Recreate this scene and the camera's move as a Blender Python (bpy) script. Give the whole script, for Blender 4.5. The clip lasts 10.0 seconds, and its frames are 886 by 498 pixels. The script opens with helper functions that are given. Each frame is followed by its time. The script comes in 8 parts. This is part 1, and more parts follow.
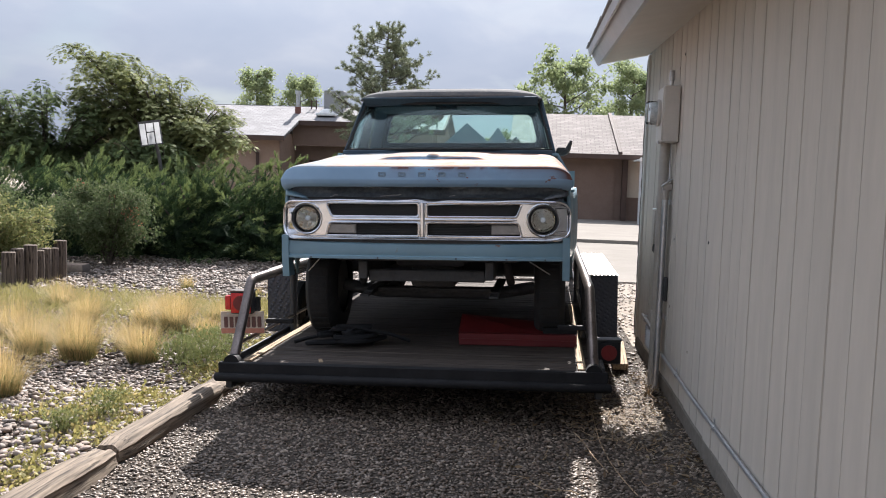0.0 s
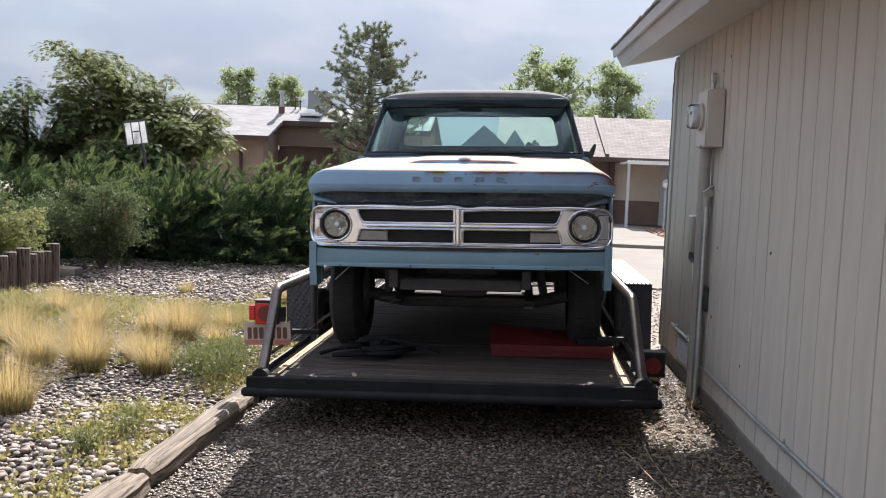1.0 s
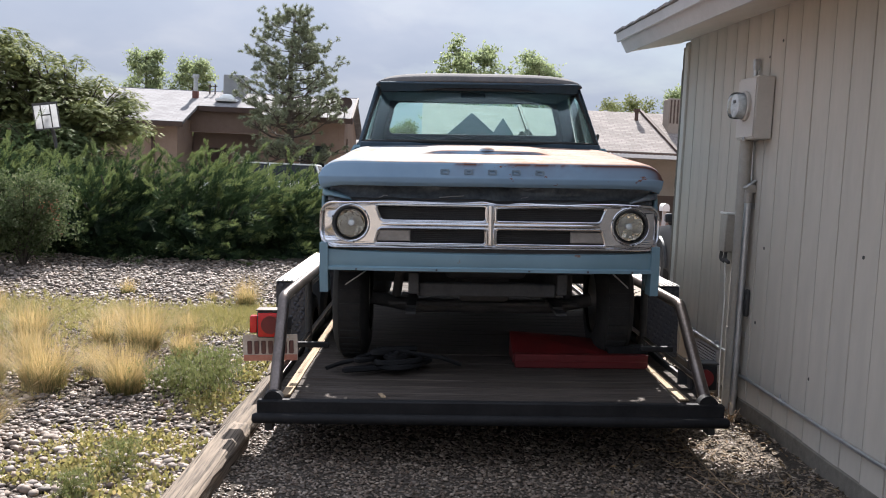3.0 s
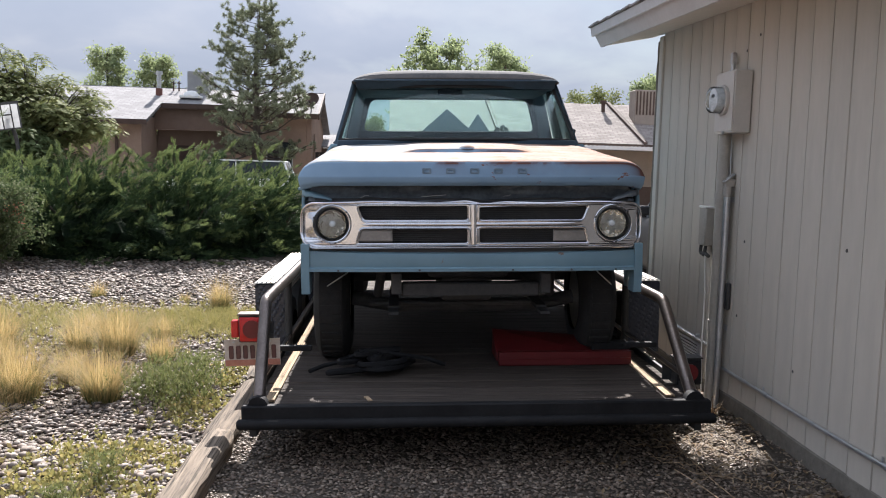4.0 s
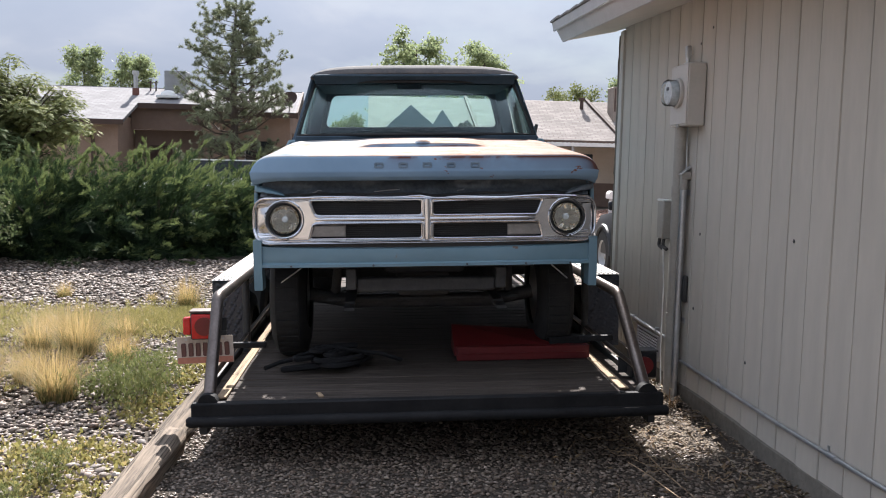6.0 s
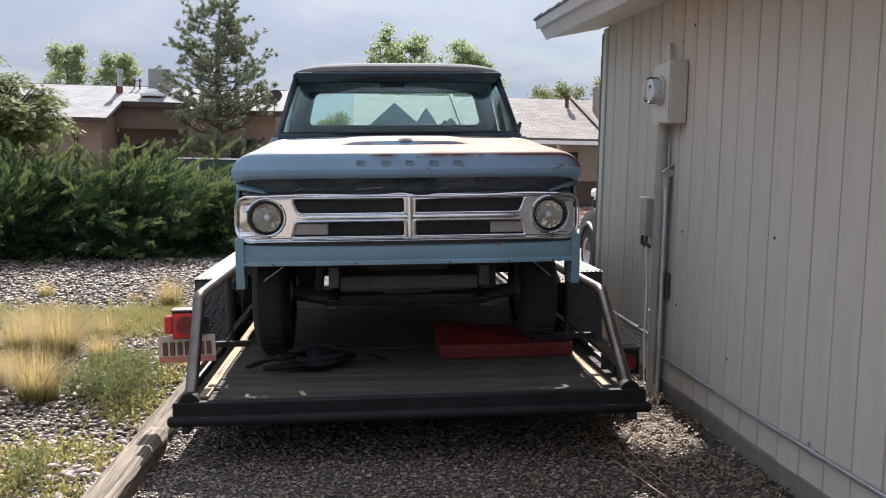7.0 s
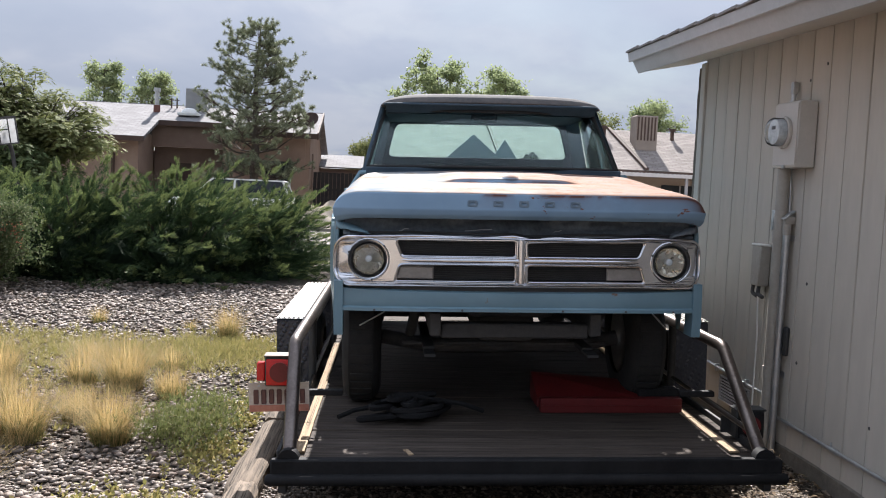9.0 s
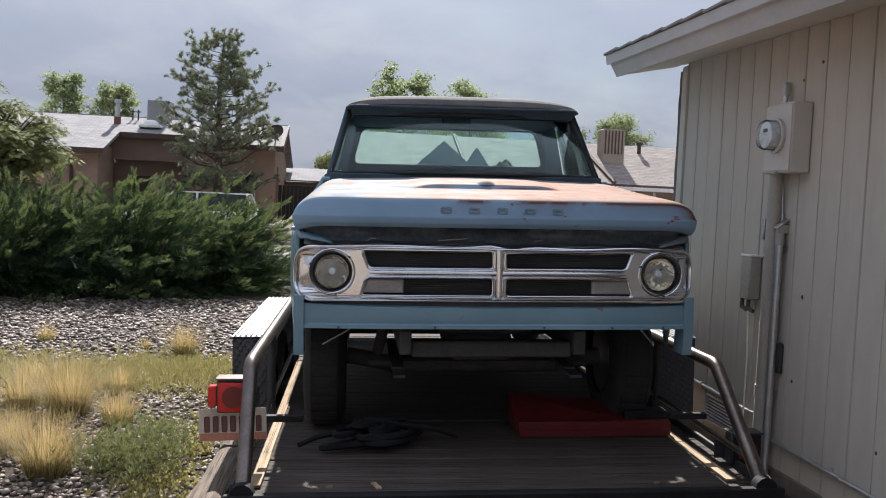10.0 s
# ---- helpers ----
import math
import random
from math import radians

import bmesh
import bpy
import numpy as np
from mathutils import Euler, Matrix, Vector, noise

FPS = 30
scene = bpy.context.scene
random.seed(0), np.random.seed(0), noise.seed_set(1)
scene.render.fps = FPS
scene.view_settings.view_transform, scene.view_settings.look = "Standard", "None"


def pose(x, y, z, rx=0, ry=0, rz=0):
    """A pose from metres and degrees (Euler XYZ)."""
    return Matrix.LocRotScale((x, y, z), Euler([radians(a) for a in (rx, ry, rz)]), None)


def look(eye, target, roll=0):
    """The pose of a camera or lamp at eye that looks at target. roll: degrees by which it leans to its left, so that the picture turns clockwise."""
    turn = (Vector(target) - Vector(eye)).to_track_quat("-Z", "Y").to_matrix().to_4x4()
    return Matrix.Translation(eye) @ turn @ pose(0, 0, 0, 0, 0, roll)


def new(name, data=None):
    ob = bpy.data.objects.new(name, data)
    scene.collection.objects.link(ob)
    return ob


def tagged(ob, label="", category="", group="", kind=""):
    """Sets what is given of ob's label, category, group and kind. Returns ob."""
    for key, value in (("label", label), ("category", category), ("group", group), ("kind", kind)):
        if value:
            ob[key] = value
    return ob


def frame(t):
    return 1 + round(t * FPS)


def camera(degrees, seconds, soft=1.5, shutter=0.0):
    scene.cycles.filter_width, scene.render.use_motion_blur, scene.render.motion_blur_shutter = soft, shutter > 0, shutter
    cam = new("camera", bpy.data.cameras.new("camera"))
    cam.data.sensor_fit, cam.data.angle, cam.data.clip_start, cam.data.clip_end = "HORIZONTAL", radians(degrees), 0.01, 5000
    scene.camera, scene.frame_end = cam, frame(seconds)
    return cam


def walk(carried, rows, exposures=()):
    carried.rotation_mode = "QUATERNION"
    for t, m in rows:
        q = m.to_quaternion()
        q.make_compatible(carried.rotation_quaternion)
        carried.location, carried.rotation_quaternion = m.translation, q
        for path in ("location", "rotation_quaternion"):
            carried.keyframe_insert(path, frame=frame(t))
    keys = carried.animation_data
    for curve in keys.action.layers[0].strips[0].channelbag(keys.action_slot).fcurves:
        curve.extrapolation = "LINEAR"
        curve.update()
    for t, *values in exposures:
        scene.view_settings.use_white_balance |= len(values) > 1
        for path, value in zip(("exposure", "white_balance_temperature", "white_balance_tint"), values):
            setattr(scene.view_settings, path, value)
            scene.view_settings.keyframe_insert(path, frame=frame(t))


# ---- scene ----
cam = camera(53.5, 10.0, soft=1.0)
PATH = [
    (0, (0.081, 0.096, 1.5), (-0.127, 2.079, 1.338), 1.9),
    (0.5, (-0.119, 0.158, 1.501), (-0.278, 2.146, 1.343), 2.4),
    (1, (-0.32, 0.308, 1.512), (-0.475, 2.296, 1.354), 2.2),
    (1.5, (-0.568, 0.399, 1.512), (-0.699, 2.387, 1.342), 2.7),
    (2, (-0.799, 0.462, 1.508), (-0.852, 2.451, 1.307), 2.7),
    (2.5, (-0.907, 0.711, 1.503), (-0.909, 2.703, 1.322), 2.5),
    (2.7, (-0.973, 0.821, 1.503), (-0.954, 2.813, 1.332), 2.7),
    (3.8, (-1.161, 0.96, 1.532), (-1.028, 2.946, 1.337), 1.6),
    (4, (-1.143, 0.956, 1.535), (-1.012, 2.943, 1.348), 1.7),
    (4.5, (-1.095, 0.972, 1.539), (-0.963, 2.96, 1.368), 1.5),
    (5, (-1.048, 0.976, 1.531), (-0.909, 2.964, 1.358), 1.3),
    (5.5, (-1.004, 0.961, 1.519), (-0.856, 2.947, 1.336), 1.3),
    (7, (-0.954, 0.966, 1.512), (-0.756, 2.947, 1.32), 1.2),
    (7.5, (-0.957, 0.965, 1.509), (-0.759, 2.945, 1.309), 1.2),
    (8, (-0.977, 0.987, 1.504), (-0.813, 2.968, 1.288), 2.1),
    (8.5, (-1.16, 1.163, 1.505), (-1.032, 3.148, 1.297), 3.4),
    (9, (-1.397, 1.349, 1.58), (-1.248, 3.339, 1.441), 2.7),
    (9.5, (-1.401, 1.537, 1.575), (-1.242, 3.53, 1.505), 2.0),
    (10, (-1.387, 1.731, 1.538), (-1.164, 3.716, 1.435), 2.7),
]
EXPOSURES = [(0, 1.61), (2.0, 1.59), (4.5, 1.57), (7.5, 1.58), (8.5, 1.57), (9.2, 1.40), (10, 1.24)]
walk(cam, [(t, look(eye, target, roll)) for t, eye, target, roll in PATH], EXPOSURES)

# ---- light ----
SUN_EL, SUN_AZ = radians(42.0), radians(0.5)      # the sun stands beyond the truck
sun = new("sun", bpy.data.lights.new("sun", "SUN"))
sun.data.energy, sun.data.angle, sun.data.color = 5.0, radians(0.6), (1.0, 0.955, 0.93)
sun.matrix_world = look((0, 0, 30), (-math.sin(SUN_AZ), -math.cos(SUN_AZ), 30 - math.tan(SUN_EL)))

world = bpy.data.worlds.new("sky")
scene.world = world
world.use_nodes = True
wt = world.node_tree
for n in list(wt.nodes):
    wt.nodes.remove(n)


def wnode(kind, **values):
    n = wt.nodes.new(kind)
    for key, value in values.items():
        n.inputs[key.replace("_", " ")].default_value = value
    return n


sky = wt.nodes.new("ShaderNodeTexSky")
sky.sky_type, sky.sun_disc, sky.sun_elevation, sky.sun_rotation = "NISHITA", False, SUN_EL, SUN_AZ
skyback = wnode("ShaderNodeBackground", Strength=0.032)
wt.links.new(sky.outputs[0], skyback.inputs[0])
# broken cloud sheet, stretched towards the horizon
tco = wt.nodes.new("ShaderNodeTexCoord")
sep = wt.nodes.new("ShaderNodeSeparateXYZ")
wt.links.new(tco.outputs["Generated"], sep.inputs[0])
den = wt.nodes.new("ShaderNodeMath")
den.operation = "MAXIMUM"
den.inputs[1].default_value = 0.0
wt.links.new(sep.outputs["Z"], den.inputs[0])
den2 = wt.nodes.new("ShaderNodeMath")
den2.operation = "ADD"
den2.inputs[1].default_value = 0.30
wt.links.new(den.outputs[0], den2.inputs[0])
flat = []
for axis in "XY":
    d = wt.nodes.new("ShaderNodeMath")
    d.operation = "DIVIDE"
    wt.links.new(sep.outputs[axis], d.inputs[0])
    wt.links.new(den2.outputs[0], d.inputs[1])
    flat.append(d)
com = wt.nodes.new("ShaderNodeCombineXYZ")
wt.links.new(flat[0].outputs[0], com.inputs[0])
wt.links.new(flat[1].outputs[0], com.inputs[1])
com.inputs[2].default_value = 1.7
big = wnode("ShaderNodeTexNoise", Scale=1.5, Detail=6.0, Roughness=0.5, Distortion=0.2)
wt.links.new(com.outputs[0], big.inputs["Vector"])
cover = wt.nodes.new("ShaderNodeValToRGB")
cover.color_ramp.elements[0].position, cover.color_ramp.elements[0].color = 0.22, (0.0, 0.0, 0.0, 1)
cover.color_ramp.elements[1].position, cover.color_ramp.elements[1].color = 0.50, (1, 1, 1, 1)
wt.links.new(big.outputs["Fac"], cover.inputs[0])
fine = wnode("ShaderNodeTexNoise", Scale=2.3, Detail=7.0, Roughness=0.52, Distortion=0.25)
wt.links.new(com.outputs[0], fine.inputs["Vector"])
tone = wt.nodes.new("ShaderNodeValToRGB")
tone.color_ramp.elements[0].position, tone.color_ramp.elements[0].color = 0.36, (0.495, 0.56, 0.705, 1)
tone.color_ramp.elements[1].position, tone.color_ramp.elements[1].color = 0.64, (0.625, 0.672, 0.787, 1)
mid = tone.color_ramp.elements.new(0.5)
mid.color = (0.535, 0.595, 0.735, 1)
wt.links.new(fine.outputs["Fac"], tone.inputs[0])
cloud = wnode("ShaderNodeBackground", Strength=0.9)
wt.links.new(tone.outputs[0], cloud.inputs[0])
# an overcast sheet grows brighter towards the zenith, and round the veiled sun
lift = wt.nodes.new("ShaderNodeMath")
lift.operation = "MULTIPLY_ADD"
lift.inputs[1].default_value, lift.inputs[2].default_value = 0.62, 0.256
wt.links.new(den.outputs[0], lift.inputs[0])
dot = wt.nodes.new("ShaderNodeVectorMath")
dot.operation = "DOT_PRODUCT"
dot.inputs[1].default_value = (math.sin(SUN_AZ) * math.cos(SUN_EL), math.cos(SUN_AZ) * math.cos(SUN_EL), math.sin(SUN_EL))
wt.links.new(tco.outputs["Generated"], dot.inputs[0])
near = wt.nodes.new("ShaderNodeMapRange")
near.inputs["From Min"].default_value, near.inputs["From Max"].default_value = 0.7, 1.0
near.inputs["To Min"].default_value, near.inputs["To Max"].default_value = 0.0, 0.02
wt.links.new(dot.outputs["Value"], near.inputs[0])
total = wt.nodes.new("ShaderNodeMath")
wt.links.new(lift.outputs[0], total.inputs[0])
wt.links.new(near.outputs[0], total.inputs[1])
wt.links.new(total.outputs[0], cloud.inputs["Strength"])
both = wt.nodes.new("ShaderNodeMixShader")
wt.links.new(cover.outputs[0], both.inputs[0])
wt.links.new(skyback.outputs[0], both.inputs[1])
wt.links.new(cloud.outputs[0], both.inputs[2])
wout = wt.nodes.new("ShaderNodeOutputWorld")
wt.links.new(both.outputs[0], wout.inputs[0])

# ---- materials ----


def material(name, rough=0.6, metal=0.0, spec=0.5):
    m = bpy.data.materials.new(name)
    m.use_nodes = True
    b = m.node_tree.nodes["Principled BSDF"]
    b.inputs["Roughness"].default_value, b.inputs["Metallic"].default_value = rough, metal
    b.inputs["Specular IOR Level"].default_value = spec
    return m, m.node_tree, b


def node(t, kind, **values):
    n = t.nodes.new(kind)
    for key, value in values.items():
        n.inputs[key.replace("_", " ")].default_value = value
    return n


def ramp(t, source, stops):
    r = t.nodes.new("ShaderNodeValToRGB")
    e = r.color_ramp.elements
    while len(e) < len(stops):
        e.new(0.5)
    for el, (p, c) in zip(e, stops):
        el.position, el.color = p, (*c, 1)
    t.links.new(source, r.inputs[0])
    return r.outputs[0]


def noise_of(t, scale, detail=4.0, rough=0.55, stretch=None, coords="Object", distort=0.0):
    tc = t.nodes.new("ShaderNodeTexCoord")
    n = node(t, "ShaderNodeTexNoise", Scale=scale, Detail=detail, Roughness=rough, Distortion=distort)
    if stretch:
        mp = t.nodes.new("ShaderNodeMapping")
        mp.inputs["Scale"].default_value = stretch
        t.links.new(tc.outputs[coords], mp.inputs[0])
        t.links.new(mp.outputs[0], n.inputs["Vector"])
    else:
        t.links.new(tc.outputs[coords], n.inputs["Vector"])
    return n.outputs["Fac"]


def mix(t, fac, a, b, how="MIX"):
    m = t.nodes.new("ShaderNodeMix")
    m.data_type, m.blend_type = "RGBA", how
    for value, socket in ((fac, m.inputs[0]), (a, m.inputs[6]), (b, m.inputs[7])):
        if isinstance(value, bpy.types.NodeSocket):
            t.links.new(value, socket)
        else:
            socket.default_value = value if isinstance(value, (int, float)) else (*value, 1)
    return m.outputs[2]


def bump(t, b, height, strength=0.3, distance=0.01):
    n = node(t, "ShaderNodeBump", Strength=strength, Distance=distance)
    t.links.new(height, n.inputs["Height"])
    t.links.new(n.outputs[0], b.inputs["Normal"])


def mottled(name, dark, light, scale=8.0, rough=0.7, fine=60.0, relief=0.25, metal=0.0, stretch=None, spec=0.4, dist=0.006):
    """A surface whose colour wanders between two tones at two scales, with fine relief."""
    m, t, b = material(name, rough, metal, spec)
    a = noise_of(t, scale, 5.0, 0.6, stretch)
    f = noise_of(t, fine, 3.0, 0.6, stretch)
    c = mix(t, 0.35, ramp(t, a, ((0.32, dark), (0.68, light))), ramp(t, f, ((0.3, dark), (0.7, light))))
    t.links.new(c, b.inputs["Base Color"])
    if relief:
        bump(t, b, f, relief, dist)
    return m


def by_piece(name, tones, rough=0.8, island=True, grain=40.0, relief=0.2, spec=0.3, stretch=None, through_light=0.0, depth=0.5):
    """A colour of its own for every piece (mesh island or object), with some grain; through_light lets leaves glow against the sun."""
    m, t, b = material(name, rough, 0.0, spec)
    if island:
        g = t.nodes.new("ShaderNodeNewGeometry")
        r = g.outputs["Random Per Island"]
    else:
        g = t.nodes.new("ShaderNodeObjectInfo")
        r = g.outputs["Random"]
    step = 1.0 / max(1, len(tones) - 1)
    c = ramp(t, r, [(i * step, tone_) for i, tone_ in enumerate(tones)])
    if grain:
        f = noise_of(t, grain, 4.0, 0.6, stretch)
        c = mix(t, depth, c, ramp(t, f, ((0.25, (0.35, 0.35, 0.35)), (0.75, (1, 1, 1)))), "MULTIPLY")
        if relief:
            bump(t, b, f, relief, 0.006)
    t.links.new(c, b.inputs["Base Color"])
    if through_light:
        tr = t.nodes.new("ShaderNodeBsdfTranslucent")
        t.links.new(c, tr.inputs[0])
        ms = t.nodes.new("ShaderNodeMixShader")
        ms.inputs[0].default_value = through_light
        out = t.nodes["Material Output"]
        t.links.new(b.outputs[0], ms.inputs[1])
        t.links.new(tr.outputs[0], ms.inputs[2])
        t.links.new(ms.outputs[0], out.inputs[0])
    return m


def truck_paint():
    m, t, b = material("faded_blue_paint", 0.42, 0.0, 0.5)
    b.inputs["Coat Weight"].default_value = 0.04
    blue = ramp(t, noise_of(t, 2.2, 5.0, 0.6), ((0.3, (0.115, 0.20, 0.25)), (0.7, (0.16, 0.265, 0.325))))
    spots = ramp(t, noise_of(t, 9.0, 8.0, 0.7), ((0.64, (0, 0, 0)), (0.69, (1, 1, 1))))
    c = mix(t, spots, blue, (0.17, 0.085, 0.05))
    t.links.new(c, b.inputs["Base Color"])
    t.links.new(ramp(t, noise_of(t, 5.0, 5.0), ((0.3, (0.32,) * 3), (0.7, (0.55,) * 3))), b.inputs["Roughness"])
    bump(t, b, noise_of(t, 70.0, 3.0), 0.06, 0.003)
    return m


def hood_paint():
    """Blue paint, worn through to chalky primer and peach-coloured rust where the sheet lies flat."""
    m, t, b = material("worn_hood_paint", 0.7, 0.0, 0.06)
    tc = t.nodes.new("ShaderNodeTexCoord")
    sp = t.nodes.new("ShaderNodeSeparateXYZ")
    t.links.new(tc.outputs["Object"], sp.inputs[0])
    geo = t.nodes.new("ShaderNodeNewGeometry")
    sn = t.nodes.new("ShaderNodeSeparateXYZ")
    t.links.new(geo.outputs["Normal"], sn.inputs[0])
    blue = ramp(t, noise_of(t, 2.2, 5.0, 0.6), ((0.3, (0.175, 0.265, 0.365)), (0.7, (0.23, 0.335, 0.45))))
    rust = ramp(t, noise_of(t, 7.0, 9.0, 0.72), ((0.26, (0.13, 0.050, 0.030)), (0.38, (0.225, 0.105, 0.062)), (0.50, (0.245, 0.150, 0.108)), (0.60, (0.20, 0.155, 0.135)), (0.68, (0.24, 0.120, 0.075)), (0.78, (0.10, 0.042, 0.028))))
    pale = ramp(t, noise_of(t, 5.0, 7.0, 0.65), ((0.30, (0.105, 0.150, 0.205)), (0.44, (0.165, 0.185, 0.205)), (0.54, (0.19, 0.19, 0.185)), (0.60, (0.215, 0.175, 0.13)), (0.66, (0.19, 0.115, 0.07)), (0.72, (0.20, 0.165, 0.13))))
    up = node(t, "ShaderNodeMapRange", From_Min=0.62, From_Max=0.78)
    t.links.new(sn.outputs["Z"], up.inputs[0])
    side = node(t, "ShaderNodeMapRange", From_Min=-0.9, From_Max=0.8, To_Min=0.04, To_Max=0.46)
    t.links.new(sp.outputs["X"], side.inputs[0])
    wander = noise_of(t, 2.6, 7.0, 0.62, None, "Object", 0.8)
    add = t.nodes.new("ShaderNodeMath")
    add.operation = "ADD"
    t.links.new(side.outputs[0], add.inputs[0])
    t.links.new(wander, add.inputs[1])
    worn = ramp(t, add.outputs[0], ((0.60, (0, 0, 0)), (0.68, (0.55, 0.55, 0.55)), (0.80, (1, 1, 1))))
    top = mix(t, worn, pale, rust)
    c = mix(t, up.outputs[0], blue, top)
    # a rusted line along the rolled front edge, more of it to the right
    rolled = ramp(t, sn.outputs["Z"], ((0.20, (0, 0, 0)), (0.32, (1, 1, 1)), (0.58, (1, 1, 1)), (0.70, (0, 0, 0))))
    eaten = ramp(t, add.outputs[0], ((0.72, (0, 0, 0)), (0.84, (1, 1, 1))))
    c = mix(t, mix(t, 1.0, rolled, eaten, "MULTIPLY"), c, (0.12, 0.06, 0.05))
    spread = node(t, "ShaderNodeMapRange", From_Min=-0.3, From_Max=0.9, To_Min=0.0, To_Max=0.09)
    t.links.new(sp.outputs["X"], spread.inputs[0])
    add2 = t.nodes.new("ShaderNodeMath")
    add2.operation = "ADD"
    t.links.new(noise_of(t, 8.0, 8.0, 0.7, (1, 1, 1.8)), add2.inputs[0])
    t.links.new(spread.outputs[0], add2.inputs[1])
    chips = ramp(t, add2.outputs[0], ((0.665, (0, 0, 0)), (0.69, (1, 1, 1))))
    c = mix(t, chips, c, (0.17, 0.08, 0.055))
    t.links.new(c, b.inputs["Base Color"])
    t.links.new(ramp(t, noise_of(t, 6.0, 5.0), ((0.3, (0.62,) * 3), (0.7, (0.82,) * 3))), b.inputs["Roughness"])
    bump(t, b, noise_of(t, 4.0, 4.0), 0.10, 0.02)
    return m


def glass(name, tint=(0.9, 0.95, 0.95), rough=0.02, dust=0.0):
    """Thin pane: clear with a mirror-like surface; dust scatters some light."""
    m = bpy.data.materials.new(name)
    m.use_nodes = True
    t = m.node_tree
    for n in list(t.nodes):
        t.nodes.remove(n)
    tr = node(t, "ShaderNodeBsdfTransparent", Color=(*tint, 1))
    gl = node(t, "ShaderNodeBsdfGlossy", Roughness=rough)
    fr = node(t, "ShaderNodeFresnel", IOR=1.27)
    ms = t.nodes.new("ShaderNodeMixShader")
    out = t.nodes.new("ShaderNodeOutputMaterial")
    t.links.new(fr.outputs[0], ms.inputs[0])
    t.links.new(tr.outputs[0], ms.inputs[1])
    t.links.new(gl.outputs[0], ms.inputs[2])
    top = ms.outputs[0]
    if dust:
        tl = node(t, "ShaderNodeBsdfTranslucent", Color=(0.62, 0.68, 0.70, 1))
        df = node(t, "ShaderNodeBsdfDiffuse", Color=(0.5, 0.53, 0.53, 1))
        both_ = t.nodes.new("ShaderNodeMixShader")
        t.links.new(tl.outputs[0], both_.inputs[1])
        t.links.new(df.outputs[0], both_.inputs[2])
        film_ = t.nodes.new("ShaderNodeMixShader")
        t.links.new(ramp(t, noise_of(t, 3.0, 5.0), ((0.3, (dust * 0.6,) * 3), (0.7, (dust * 1.3,) * 3))), film_.inputs[0])
        t.links.new(top, film_.inputs[1])
        t.links.new(both_.outputs[0], film_.inputs[2])
        top = film_.outputs[0]
    t.links.new(top, out.inputs[0])
    return m


def timber_mat(name, dark, light, along="Y", rough=0.85):
    m, t, b = material(name, rough, 0.0, 0.25)
    st = {"X": (1.2, 30, 30), "Y": (30, 1.4, 30), "Z": (30, 30, 1.4)}[along]
    g = noise_of(t, 1.6, 7.0, 0.65, st)
    w = noise_of(t, 3.0, 4.0)
    c = ramp(t, g, ((0.3, dark), (0.62, light)))
    c = mix(t, 0.5, c, ramp(t, w, ((0.3, (0.5, 0.48, 0.45)), (0.7, (1, 1, 1)))), "MULTIPLY")
    checks = ramp(t, noise_of(t, 2.3, 5.0, 0.6, tuple(v * 1.6 if v > 2 else 0.5 for v in st)), ((0.40, (0.12, 0.11, 0.10)), (0.455, (1, 1, 1))))
    c = mix(t, 0.85, c, checks, "MULTIPLY")
    oi = t.nodes.new("ShaderNodeObjectInfo")
    c = mix(t, 0.6, c, ramp(t, oi.outputs["Random"], ((0.0, (0.62, 0.6, 0.58)), (1.0, (1, 1, 1)))), "MULTIPLY")
    t.links.new(c, b.inputs["Base Color"])
    bump(t, b, g, 0.8, 0.012)
    return m


def ribbed_plate(name):
    """Aluminium tread plate with small raised diamonds."""
    m, t, b = material(name, 0.32, 1.0)
    tc = t.nodes.new("ShaderNodeTexCoord")
    mp = t.nodes.new("ShaderNodeMapping")
    mp.inputs["Rotation"].default_value = (radians(45), radians(45), radians(45))
    t.links.new(tc.outputs["Object"], mp.inputs[0])
    v = node(t, "ShaderNodeTexVoronoi", Scale=34.0, Randomness=0.0)
    t.links.new(mp.outputs[0], v.inputs["Vector"])
    t.links.new(ramp(t, noise_of(t, 9.0), ((0.3, (0.30, 0.31, 0.34)), (0.7, (0.5, 0.51, 0.54)))), b.inputs["Base Color"])
    bump(t, b, ramp(t, v.outputs["Distance"], ((0.25, (1, 1, 1)), (0.5, (0, 0, 0)))), 0.6, 0.006)
    return m


M_PAINT, M_HOOD = truck_paint(), hood_paint()
M_ROOF = mottled("dull_slate_roof_paint", (0.085, 0.088, 0.094), (0.165, 0.155, 0.148), 5, 0.8, 60, 0.08, 0, None, 0.04)
M_PILLAR = mottled("dark_blue_pillar_paint", (0.035, 0.055, 0.075), (0.065, 0.09, 0.115), 6, 0.75, 60, 0.05, 0, None, 0.1)
M_CHROME = mottled("old_chrome", (0.50, 0.50, 0.52), (0.72, 0.72, 0.74), 6, 0.16, 7, 0.10, 1.0)
M_CHROME.node_tree.nodes["Principled BSDF"].inputs["Roughness"].default_value = 0.17
M_ALU = mottled("dull_aluminium", (0.38, 0.37, 0.35), (0.56, 0.55, 0.53), 7, 0.34, 90, 0.06, 1.0)
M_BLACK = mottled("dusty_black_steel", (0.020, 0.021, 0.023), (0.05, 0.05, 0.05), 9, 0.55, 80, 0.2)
M_BEAM = mottled("black_painted_beam", (0.008, 0.008, 0.009), (0.02, 0.02, 0.021), 7, 0.7, 60, 0.2, 0, None, 0.15)
